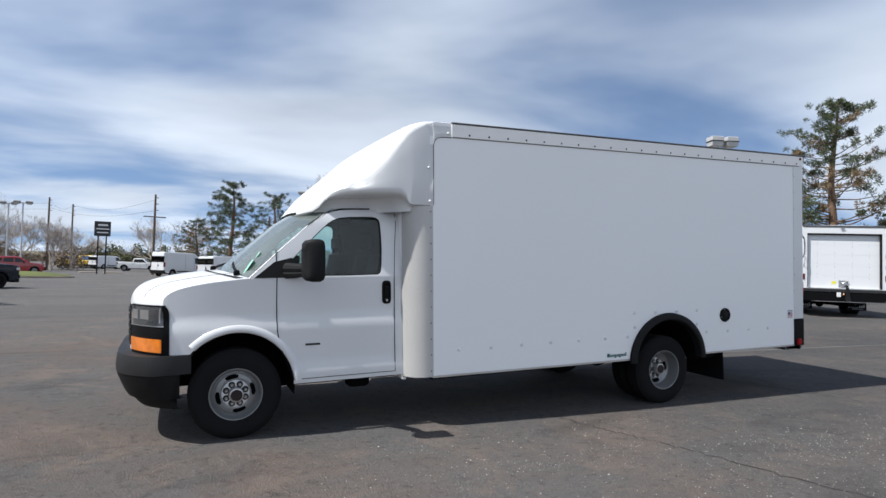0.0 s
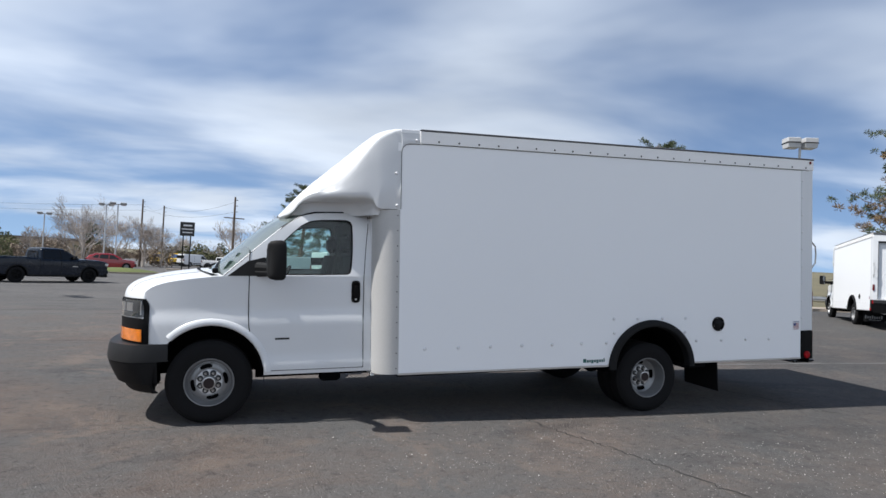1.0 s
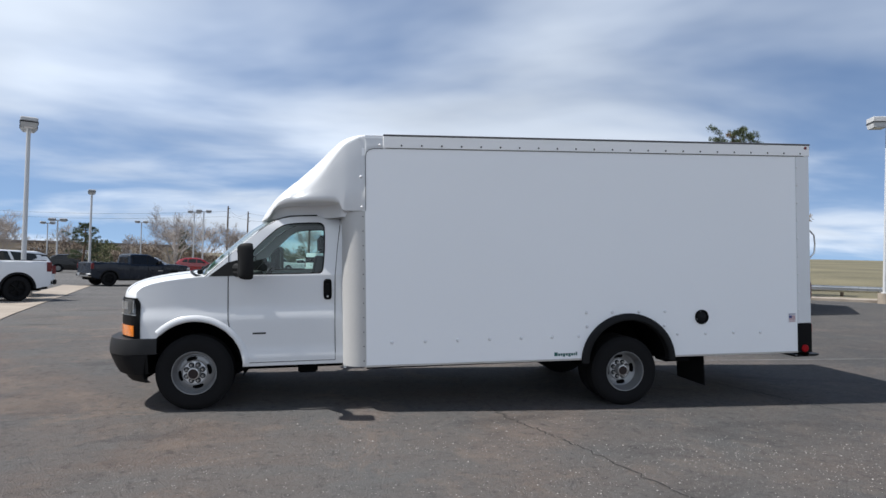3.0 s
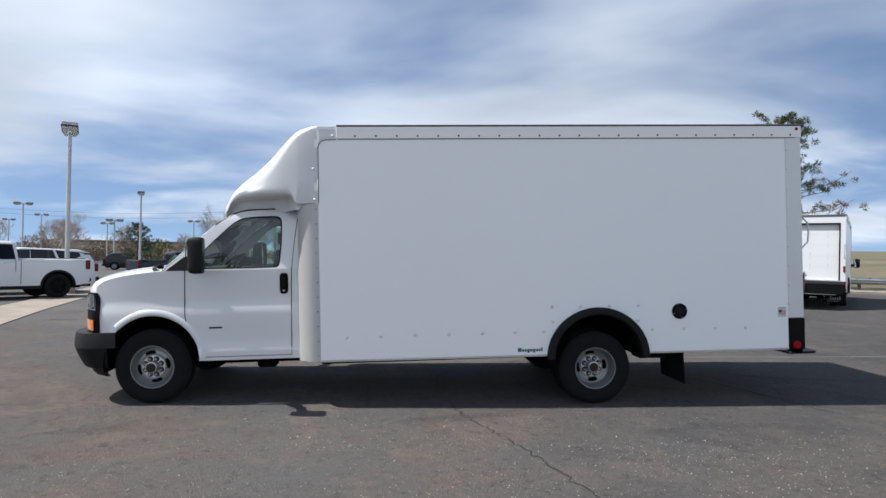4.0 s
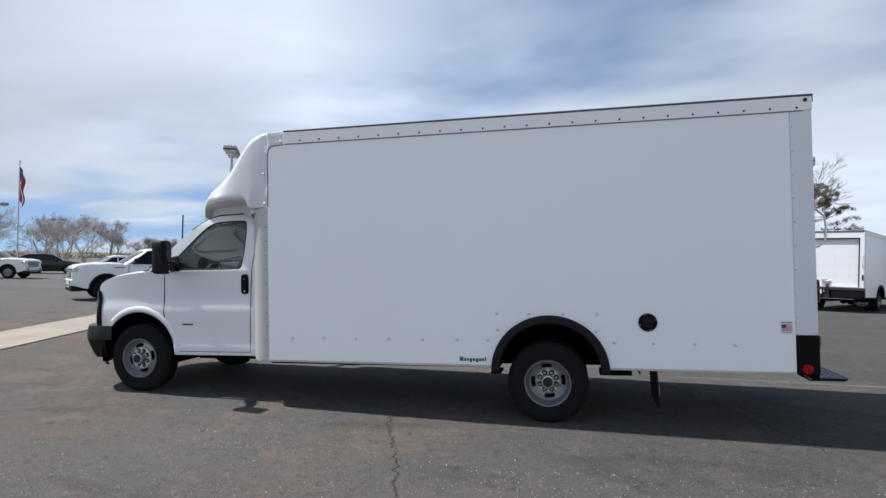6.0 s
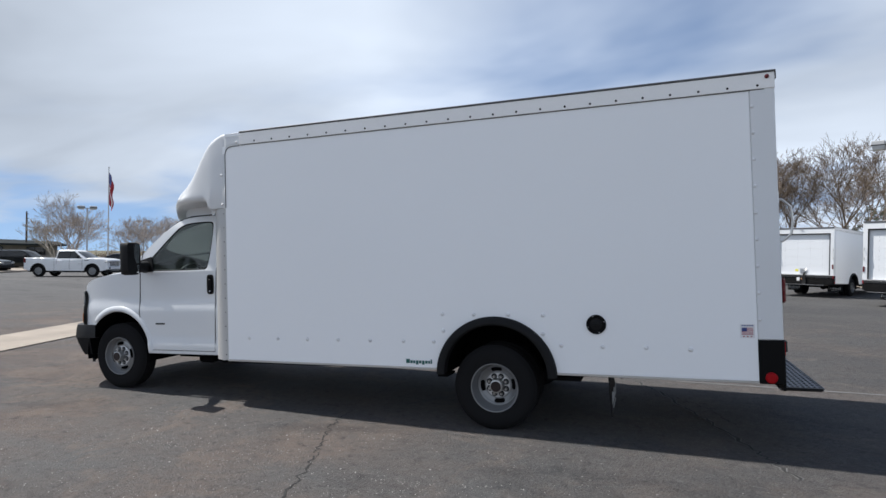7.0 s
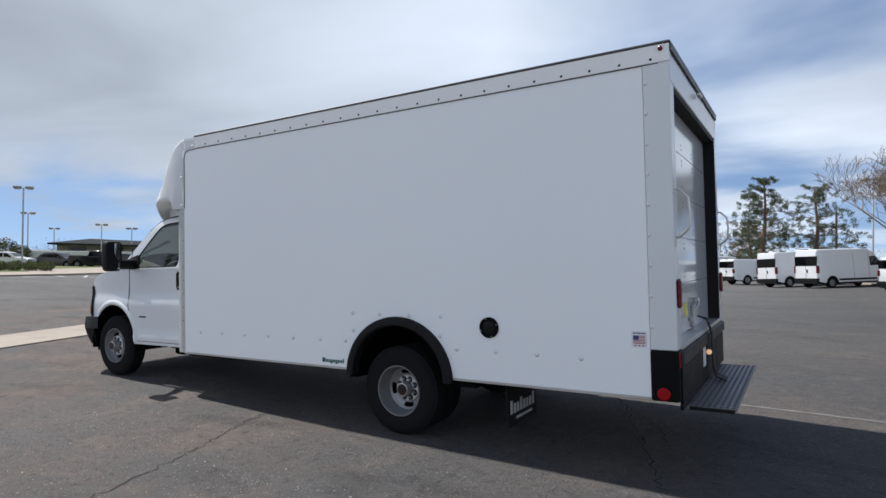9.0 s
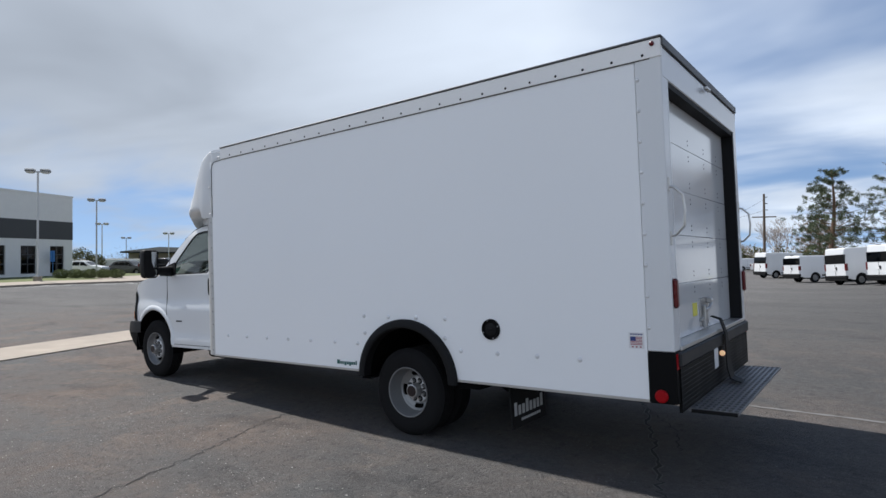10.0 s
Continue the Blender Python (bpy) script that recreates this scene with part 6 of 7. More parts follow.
def build_vehicles(truck):
    # row of sister trucks, tails towards the lane
    lean = Matrix.Rotation(radians(-RAKE), 4, "Y")
    for x, y, az in BOXROW:
        m = Matrix.Translation((x, y, gz(x, y))) @ Matrix.Rotation(radians(270 - az), 4, "Z") @ lean
        copy_thing(truck, m)
    B = dict(PICKUP)
    vehicle("pickup_truck", "white crew cab pickup truck parked beside the concrete pan", "pickup", heading(*nose_from_axle(-12.20, 13.25, -0.654, -0.757, 1.05)), PAINT, wheelmat=BLACKP, **B)
    vehicle("pickup_truck", "dark blue crew cab pickup with black wheels", "pickup", heading(*nose_from_axle(-9.66, 34.45, 0.752, 0.659, 1.05)), NAVY, wheelmat=BLACKP, **B)
    vehicle("pickup_truck", "white crew cab pickup with chrome grille", "pickup", heading(*nose_from_axle(-31.6, 27.4, 0.94, 0.34, 1.05)), PAINT, **B)
    vehicle("pickup_truck", "white crew cab pickup far across the lot", "pickup", heading(-2.4, 95.0, 0.95, -0.2), PAINT, **B)
    vehicle("pickup_truck", "black crew cab pickup in the far row", "pickup", heading(-54.5, 33.0, 0.92, 0.39), CARBLACK, **B)
    vehicle("large_suv", "white full-size suv with black tinted windows", "suv", heading(-13.9, 16.55, -0.654, -0.757), PAINT, **WAGON)
    vehicle("crossover", "black crossover in the far parking row", "car", heading(-45.6, 30.6, 0.92, 0.39), CARBLACK, **CROSS)
    vehicle("large_suv", "dark suv in the far parking row", "suv", heading(-49.6, 37.6, 0.92, 0.39), CARBLACK, **SUV)
    vehicle("crossover", "black crossover beside the white pickup", "car", heading(-36.8, 38.2, 0.75, 0.66), CARBLACK, **CROSS)
    vehicle("crossover", "white crossover parked in the far row", "car", heading(-31.1, 31.9, -0.6, -0.8), PAINT, **CROSS)
    vehicle("crossover", "dark grey crossover beside the hedge", "car", heading(-60.0, 31.3, 0.92, 0.39), GUNMETAL, **CROSS)
    vehicle("crossover", "white crossover near the dealership", "car", heading(-64.2, 28.5, 0.8, 0.59), PAINT, **CROSS)
    vehicle("crossover", "black crossover near the dealership", "car", heading(-58.5, 36.0, 0.8, 0.59), CARBLACK, **CROSS)
    vehicle("crossover", "red crossover far across the lot", "car", heading(-12.0, 64.0, 0.9, 0.2), CARRED, **CROSS)
    vehicle("crossover", "black crossover parked behind the pickups", "car", heading(-21.2, 56.0, 0.9, 0.3), CARBLACK, **CROSS)
    vehicle("crossover", "silver crossover parked behind the pickups", "car", heading(-11.0, 44.5, 0.9, 0.3), SILVER, **CROSS)
    vehicle("cargo_van", "white high-roof cargo van seen from behind", "van", heading(11.9, 45.7, 0.72, 0.695), PAINT, group="white vans", **BIGVAN)
    vehicle("cargo_van", "white high-roof cargo van seen from behind", "van", heading(9.5, 48.9, 0.72, 0.695), PAINT, group="white vans", **BIGVAN)
    vehicle("cargo_van", "white cargo van with windowed rear doors", "van", heading(6.3, 54.6, 0.72, 0.695), PAINT, group="white vans", **NVAN)
    vehicle("cargo_van", "white high-roof cargo van seen from behind", "van", heading(2.2, 66.5, 0.72, 0.695), PAINT, group="white vans", **BIGVAN)
    vehicle("cargo_van", "white cargo van far along the row", "van", heading(-8.0, 108.0, 0.72, 0.695), PAINT, group="white vans", **NVAN)
    vehicle("compact_van", "small white cargo van seen from behind", "van", heading(14.1, 39.5, 0.545, 0.839), PAINT, group="white vans", **SMALLVAN)
    for x, y in ((-16.1, 105.5), (-13.1, 106.0)):
        vehicle("yellow_truck", "yellow service truck far beyond the lot", "truck", heading(x, y, 0.2, -0.98), YELLOW, **NVAN)


# ---- lamps, poles, sign, flag ----
def street_lamp(x, y, h, turn=0.0, heads=2, size=1.0, boxy=False, base=True, lab="tall pale steel lot lamp with box heads"):
    z = gz(x, y)
    h += -0.18 - z
    T = empty("street_lamp", pose(x, y, z, 0, 0, turn), lab, "street lamp", "lot lamps")
    b = 0.0
    if base:
        b = 0.55
        part("footing", Geo().cyl((0, 0, -0.1), (0, 0, b), 0.30, n=20), CONCRETE, T, "round concrete footing")
    g = Geo().cyl((0, 0, b), (0, 0, h), 0.085, 0.065, n=10)
    g.cyl((0, 0, b), (0, 0, b + 0.05), 0.17, n=8)
    part("pole", g, POLEM, T, "pale grey steel pole")
    for s in ((-1, 1) if heads == 2 else (1,)):
        g = Geo().box(min(s * 0.05, s * 0.35), max(s * 0.05, s * 0.35), -0.04, 0.04, h - 0.10 * size, h - 0.02)
        part("arm", g, POLEM, T)
        p, q, d, e = (0.07 * size, 0.56 * size, 0.25 * size, 0.19 * size) if boxy else (0.20 * size, 0.82 * size, 0.27 * size, 0.17 * size)
        g = Geo().box(min(s * p, s * q), max(s * p, s * q), -d, d, h + 0.01, h + e, 0.03)
        xm, xw = (p + q) / 2, (q - p) / 2
        g.grid([[(s * xm + a * xw * k, b * d * k, z) for a, b in ((-1, -1), (1, -1), (1, 1), (-1, 1))] for k, z in ((0.96, h - 0.02), (0.96, h - 0.06), (0.86 if boxy else 0.66, h - e), (0.02, h - e))], close_v=True)
        hd = part("lamp_head", g, LAMPM, T, "pale box lamp head over a tapered trough", 20)
        g = Geo().box(min(s * (p - 0.015), s * (q + 0.015)), max(s * (p - 0.015), s * (q + 0.015)), -d - 0.015, d + 0.015, h - 0.025, h + 0.012)
        part("band", g, TRIM, hd, "dark band round the head")
        g = Geo().box(s * xm - xw * 0.5, s * xm + xw * 0.5, -d * 0.5, d * 0.5, h - e - 0.012, h - e - 0.002)
        part("lamp_glass", g, STICK, hd, "pale lens below")


def utility_pole(x, y, h, arms=1):
    z = gz(x, y) - 0.1
    h += -0.18 - z
    T = empty("utility_pole", pose(x, y, z, 0, 0, 20), "weathered brown wooden utility pole", "utility pole", "utility poles")
    part("pole", Geo().cyl((0, 0, 0), (0, 0, h), 0.17, 0.11, n=8), WOOD, T)
    for k in range(arms):
        zz = h - 2.6 - 0.9 * k
        part("crossarm", Geo().box(-1.2, 1.2, -0.06, 0.06, zz, zz + 0.12), WOOD, T)
    for k in range(3):
        part("insulator", Geo().box(0.1, 0.35, -0.03, 0.03, h - 0.4 - 0.7 * k, h - 0.33 - 0.7 * k), TRIM, T)


def build_poles():
    for x, y, h, turn, *more in LAMPS:
        street_lamp(x, y, h, turn, *more)
    for x, y, h, arms in POLES:
        utility_pole(x, y, h, arms)
    # wires between poles
    g = Geo()
    for (xa, ya, za), (xb, yb, zb) in (((-16.5, 92.0, 8.4), (-15.6, 106.0, 8.8)), ((-15.6, 106.0, 8.8), (-2.75, 70.0, 7.6)), ((-16.5, 92.0, 7.4), (-2.75, 70.0, 6.4)), ((-60.0, 84.0, 7.0), (-16.5, 92.0, 8.0)), ((-60.0, 84.0, 6.4), (-16.5, 92.0, 7.2))):
        g.tube([(xa + (xb - xa) * k / 10, ya + (yb - ya) * k / 10, za + (zb - za) * k / 10 - 0.9 * math.sin(math.pi * k / 10)) for k in range(11)], 0.012, 4)
    whole("power_lines", g, BLACK, "thin black power lines between the poles", "cable", kind="stuff")
    # sign board on two posts
    T = empty("sign_board", Matrix.Translation((-7.8, 69.6, 0.13)) @ Matrix.Rotation(radians(8), 4, "Z") @ Matrix.Scale(0.52, 4), "black roadside sign board on two steel posts", "sign")
    for x in (-0.75, 0.75):
        part("post", Geo().box(x - 0.13, x + 0.13, -0.13, 0.13, -2.3, 6.2), TRIM, T)
    part("board", Geo().box(-1.5, 1.5, -0.25, 0.25, 6.0, 9.1, 0.05), SIGNK, T, "black sign board")
    g = Geo()
    for x0, x1, z0, z1 in ((-0.85, 0.95, 8.15, 8.50), (-1.15, 1.2, 7.40, 7.62), (-1.0, 1.05, 6.65, 6.87)):
        g.box(x0, x1, -0.262, -0.252, z0, z1)
    part("lettering_bars", g, STICK, T, "pale rows of lettering")
    # flagpole
    T = empty("flagpole", pose(-57.5, 51.0, -0.2, 0, 0, 0), "tall white flagpole with a hanging striped flag", "flagpole")
    part("pole", Geo().cyl((0, 0, 0), (0, 0, 11.9), 0.09, 0.05, n=8), POLEM, T)
    part("ball", Geo().lathe([(0, -0.1), (0.08, -0.05), (0.1, 0), (0.08, 0.05), (0, 0.1)], (0, 0, 11.95), 10), STEEL, T)
    rows = []
    for k in range(13):
        z = 11.3 - 3.9 * k / 12
        rows.append([(0.1 + q * (0.55 + 0.25 * math.sin(k * 0.8)), 0.18 * math.sin(5 * q + k * 0.5) * q, z - 0.9 * q) for q in spread(0, 1, 8)])
    fl = part("flag", Geo().slab([r for r in rows], (0, 0.01, 0)), FLAGRED, T, "drooping red and white striped flag")
    part("stripes", Geo().slab([[(a, b - 0.02, c) for a, b, c in (r[i] for i in (3, 4))] for r in rows], (0, -0.01, 0)), STICK, fl, "white stripes")
    part("canton", Geo().slab([[(a, b - 0.03, c) for a, b, c in r[:5]] for r in rows[:5]], (0, -0.01, 0)), BLUE, fl, "dark blue corner")


LAMPS = [(-10.2, 18.3, 6.25, 116, 2), (-16.5, 40.5, 5.8, 112, 2, 0.85), (-14.5, 66.5, 6.4, 10, 2), (-17.5, 75.0, 6.8, 12, 2), (-27.5, 61.0, 4.6, 10, 2), (-26.0, 82.0, 5.6, 10, 2),
         (-34.5, 57.0, 5.9, 30, 2), (-45.0, 79.0, 5.9, 30, 2), (-36.0, 78.0, 4.9, 30, 2), (-54.0, 87.0, 5.5, 30, 2),
         (-45.5, 38.0, 5.8, 50, 2), (-55.0, 54.0, 5.4, 50, 2),
         (-86.0, 53.0, 5.3, 40, 2), (-45.0, 14.8, 8.5, 55, 2), (-58.5, 25.0, 7.8, 55, 2), (-82.0, 36.0, 6.6, 55, 2), (-84.0, 47.0, 5.6, 55, 2), (-104.0, 50.0, 5.4, 55, 2),
         (29.6, 21.2, 9.55, -20, 2, 1.5, True), (18.8, 36.5, 8.3, -25, 2, 1.35, True), (12.8, 62.5, 9.0, -20, 2, 1.2)]
POLES = [(-16.5, 92.0, 9.0, 0), (-15.6, 106.0, 9.2, 0), (-2.75, 70.0, 8.4, 1), (-60.0, 84.0, 8.2, 0), (10.5, 75.0, 7.0, 0), (-84.0, 60.0, 7.5, 0)]
BOXROW = [(22.3, 13.15, 39), (18.5, 17.6, 40.5), (16.67, 24.86, 36), (14.58, 30.66, 33)]


# ---- trees and hedges ----
def pine(x, y, h, spread_r, seed, brown=0.0, low=0.28):
    """A ponderosa-like pine: tapered trunk, bent limbs and clumps of needles with gaps."""
    rnd = random.Random(seed)
    z = gz(x, y) - 0.1
    T = empty("pine_tree", pose(x, y, z), "tall pine with open green needle clumps" + (" and browned lower limbs" if brown else ""), "tree", "pines")
    g = Geo()
    trunk = [(0.12 * math.sin(k * 0.7 + seed), 0.10 * math.cos(k * 0.9 + seed), h * 0.97 * k / 10) for k in range(11)]
    g.tube(trunk, [0.026 * h * (1 - 0.92 * k / 10) ** 0.9 + 0.015 for k in range(11)], 8)
    leaf, dead = Geo(), Geo()

    def clump(c, r, target):
        for _ in range(72):
            d = Vector((rnd.gauss(0, 1), rnd.gauss(0, 1), rnd.gauss(0, 0.75)))
            d.normalize()
            p = Vector(c) + d * r * rnd.uniform(0.1, 0.75)
            e = (d + Vector((rnd.uniform(-.5, .5), rnd.uniform(-.5, .5), rnd.uniform(-.1, .7)))).normalized()
            ln, w = r * rnd.uniform(0.35, 0.7), r * rnd.uniform(0.05, 0.11)
            s = e.cross(Vector((rnd.gauss(0, 1), rnd.gauss(0, 1), rnd.gauss(0, 1)))).normalized() * w
            target.add([tuple(p - s), tuple(p + s), tuple(p + e * ln)], [(0, 1, 2)])
    n = int(38 + h * 4.6)
    for k in range(n):
        q = low + (0.985 - low) * (k + rnd.random()) / n
        base = Vector(trunk[min(10, int(q * 10))]).lerp(Vector(trunk[min(10, int(q * 10) + 1)]), q * 10 - int(q * 10))
        a = rnd.uniform(0, 2 * math.pi)
        env = (1 - ((q - low) / (1 - low)) ** 1.5 * 0.80) * (0.55 + 0.45 * min(1.0, (q - low) / 0.18 + 0.3))
        ln = spread_r * env * rnd.uniform(0.55, 1.12)
        d = Vector((math.cos(a), math.sin(a), rnd.uniform(-0.18, 0.30) + 0.35 * q))
        pts = [base, base + d * ln * 0.4 + Vector((0, 0, -0.04 * ln)), base + d * ln * 0.75 + Vector((0, 0, 0.0)), base + d * ln + Vector((0, 0, 0.14 * ln))]
        g.tube([tuple(p) for p in pts], [0.011 * h * (1 - q * 0.7) * f for f in (0.5, 0.36, 0.24, 0.1)], 5, False)
        tgt = dead if rnd.random() < brown * (1.5 - q * 1.4) else leaf
        for f in (0.45, 0.62, 0.76, 0.88, 0.97, 1.05):
            if rnd.random() < 0.13 + 0.4 * max(0.0, 0.7 - f):
                continue
            c = base + d * ln * f + Vector((rnd.uniform(-.2, .2) * ln * 0.8, rnd.uniform(-.2, .2) * ln * 0.8, rnd.uniform(-0.02, 0.16) * ln))
            clump(c, rnd.uniform(0.25, 0.40) * (0.32 + 0.055 * h) * (0.75 + 0.35 * (1 - q)), tgt)
    for k in range(8):
        c = Vector(trunk[10]) + Vector((rnd.uniform(-.18, .18), rnd.uniform(-.18, .18), rnd.uniform(-0.5, 0.15)))
        clump(c, 0.20 * (0.35 + 0.05 * h), leaf)
    part("trunk", g, BARK, T, "reddish brown trunk and limbs")
    part("crown", leaf, NEEDLE, T, "dark green needles", smooth=False)
    if dead.f:
        part("browned_needles", dead, NEEDLEB, T, "browned needles", smooth=False)


def bare_tree(x, y, h, seed, stems=1, fork=0.22, wide=1.18, mat=None, twigs=6, thin=0.014, lab="leafless deciduous tree with fine grey-brown twigs"):
    rnd = random.Random(seed)
    T = empty("bare_tree", pose(x, y, gz(x, y) - 0.1), lab, "tree", "bare trees")
    g, fine = Geo(), Geo()

    def grow(p, d, ln, r, lev):
        bend = Vector((rnd.uniform(-1, 1), rnd.uniform(-1, 1), rnd.uniform(-0.2, 0.6))) * 0.22
        mid = p + d * ln * 0.5 + bend * ln * 0.3
        end = p + d * ln + bend * ln * 0.45
        (g if lev < 3 else fine).tube([tuple(p), tuple(mid), tuple(end)], [r, r * 0.8, r * 0.6], 7 if lev < 2 else (4 if lev < 4 else 3), False)
        if lev >= twigs:
            return
        n = 2 if lev < 1 else (3 if rnd.random() < 0.72 else 2)
        for k in range(n):
            ax = Vector((rnd.gauss(0, 1), rnd.gauss(0, 1), rnd.gauss(0, 0.3))).normalized()
            nd = (d.normalized() + ax * rnd.uniform(0.35, 0.75) * wide + Vector((0, 0, 0.10))).normalized()
            s = end if k < n - 1 else mid
            grow(s, nd, ln * rnd.uniform(0.62, 0.84), max(r * 0.58, thin), lev + 1)
    for k in range(stems):
        d = Vector((rnd.uniform(-0.35, 0.35), rnd.uniform(-0.35, 0.35), 1)).normalized() if stems > 1 else Vector((0.03, 0.02, 1))
        grow(Vector((rnd.uniform(-.15, .15), rnd.uniform(-.15, .15), 0)), d, 1.25 * h * (fork + 0.04 * rnd.random()), 0.021 * h / math.sqrt(stems) + 0.03, 0)
    part("trunk", g, mat or BRANCH, T, "grey-brown trunk and boughs")
    part("crown", fine, mat or BRANCH, T, "fine bare twigs", smooth=False)


def leafy_mass(name, boxes, mat, label, cat, seed, size=0.16, density=55):
    """A hedge or thicket of many small leaves, with an uneven outline."""
    rnd = random.Random(seed)
    g = Geo()
    for x, y, z, rx, ry, rz in boxes:
        for _ in range(int(density * rx * ry * 4 + density * 0.6 * (rx + ry) * rz * 4)):
            d = Vector((rnd.gauss(0, 1), rnd.gauss(0, 1), rnd.gauss(0, 1))).normalized()
            q = rnd.uniform(0.55, 1.05)
            p = Vector((x + d.x * rx * q, y + d.y * ry * q, z + d.z * rz * q))
            if p.z < z - rz * 0.95:
                continue
            a = Vector((rnd.gauss(0, 1), rnd.gauss(0, 1), rnd.gauss(0, 1))).normalized() * size * rnd.uniform(0.5, 1.2)
            b = a.cross(Vector((rnd.gauss(0, 1), rnd.gauss(0, 1), rnd.gauss(0, 1)))).normalized() * size * 0.6
            g.add([tuple(p - a), tuple(p + b), tuple(p + a), tuple(p - b)], [(0, 1, 2, 3)])
    return whole(name, g, mat, label, cat, kind="stuff", smooth=False)


def build_trees():
    for a in ((4.4, 55.6, 9.6, 3.5, 3, 0.0, 0.2), (8.3, 55.5, 8.3, 4.0, 4, 0.0, 0.18), (1.9, 76.0, 7.0, 3.0, 5, 0.6), (24.5, 26.8, 10.2, 4.0, 6, 0.12), (37.5, 19.5, 13.2, 4.4, 7, 0.40, 0.2), (22.8, 46.0, 8.2, 3.5, 8, 0.1, 0.15), (-20.6, 50.0, 4.5, 1.9, 9), (-23.8, 96.0, 6.2, 2.4, 10), (-43.4, 64.6, 5.2, 2.1, 11, 0.15, 0.04)):
        pine(*a)
    for a in ((-2.8, 85.0, 8.3, 21, 2), (0.5, 85.0, 8.7, 22, 2), (-21.2, 81.3, 8.6, 41, 4), (-15.2, 87.5, 6.4, 42, 3), (-18.6, 90.0, 7.6, 43, 3), (-13.6, 92.0, 6.6, 44, 3), (-42.3, 77.6, 6.0, 45, 3), (-39.0, 73.5, 5.4, 46, 3), (-24.8, 91.0, 6.6, 50, 3), (-29.5, 88.0, 5.2, 51, 3), (-25.0, 99.0, 9.4, 23, 3), (-19.0, 113.0, 7.0, 24, 2), (-46.0, 84.0, 7.0, 25, 2), (-37.0, 86.0, 6.5, 26, 2), (-53.0, 41.5, 8.0, 27, 3), (-51.0, 48.5, 7.2, 28, 3), (-57.0, 60.0, 6.8, 29, 3), (-49.0, 56.0, 6.2, 30, 3), (-55.5, 45.0, 7.2, 52, 3), (-53.0, 53.0, 6.8, 53, 3),
              (-60.0, 46.0, 6.6, 37, 2), (-62.0, 95.0, 6.5, 38, 2), (-12.0, 118.0, 6.0, 39, 2)):
        bare_tree(*a, twigs=7, thin=0.012, mat=FARBRANCH)
    for a in ((13.6, 38.0, 7.5, 31, 2, 0.30, 1.25), (15.2, 42.0, 7.1, 32, 2, 0.30, 1.15), (17.6, 41.0, 7.5, 33, 2, 0.30, 1.15), (20.5, 43.0, 6.9, 40, 2, 0.30, 1.15), (-50.0, 65.0, 4.6, 47, 5, 0.2, 1.3), (-52.5, 66.5, 4.9, 48, 5, 0.2, 1.3), (-48.0, 66.0, 4.4, 49, 5, 0.2, 1.3)):
        bare_tree(*a, twigs=8 if a[3] < 45 else 7, thin=0.009, mat=WARMBRANCH, lab="leafless tree with warm brown upswept boughs")
    leafy_mass("evergreen_thicket", [(-14.5 + 1.35 * k, 112 + 2 * math.sin(k), 0.5, 1.4, 1.3, 1.9 + 0.9 * math.sin(k * 2.3)) for k in range(14)], SHRUB, "dark evergreen shrubs beyond the lot", "shrub", 71, 0.24, 22)
    leafy_mass("shrub_row", [(-62 + 2.4 * k, 84 + 4 * math.sin(k * 1.7) + (k > 15) * 9, 0.5, 2.0, 1.6, 1.5 + 0.9 * math.sin(k * 1.3)) for k in range(21)], FARWOOD, "brown leafless shrubs along the lot's edge", "shrub", 72, 0.14, 46)
    leafy_mass("conifer_shrub", [(-75.5, 30.6, 1.4, 1.5, 1.4, 1.5), (-73.8, 31.6, 1.0, 1.2, 1.1, 1.1), (-42.0, 65.2, 0.4, 1.2, 1.2, 1.1), (-23.0, 59.8, 0.3, 1.3, 1.3, 1.8), (-31.0, 84.0, 1.0, 2.0, 1.6, 1.7)], SHRUB, "dark green rounded evergreens", "shrub", 73, 0.13, 70)
    leafy_mass("hedge", [(-50.0 + 0.9 * k, 18.4 + 0.75 * k, 0.18, 0.75, 0.65, 0.42) for k in range(5)], HEDGEM, "low clipped green hedge", "hedge", 74, 0.055, 520)
    # far belt of bare woods all round
    rnd = random.Random(5)
    g = Geo()
    for k in range(420):
        a = 2 * math.pi * k / 420 + rnd.uniform(-0.01, 0.01)
        az = math.degrees(math.atan2(math.cos(a), math.sin(a)))
        if 25 < (az % 360) < 80:
            continue
        r = rnd.uniform(170, 230)
        x, y = r * math.cos(a), r * math.sin(a)
        h = rnd.uniform(2.2, 5.0)
        for _ in range(190):
            q = rnd.random() ** 1.7
            p = Vector((x + rnd.gauss(0, 2.0), y + rnd.gauss(0, 2.0), -1.2 + (h + 1.2) * q))
            u = Vector((rnd.gauss(0, 0.6), rnd.gauss(0, 0.6), rnd.gauss(0.8, 0.6))).normalized() * rnd.uniform(0.3, 0.7)
            s = u.cross(Vector((rnd.gauss(0, 1), rnd.gauss(0, 1), rnd.gauss(0, 1)))).normalized() * rnd.uniform(0.6, 1.2) * (0.28 - 0.24 * min(1.0, q * 1.6))
            g.add([tuple(p - u), tuple(p + s), tuple(p + u), tuple(p - s)], [(0, 1, 2, 3)])
    whole("far_woods", g, FARWOOD, "distant belt of bare brown woods", "woods", kind="stuff", smooth=False)


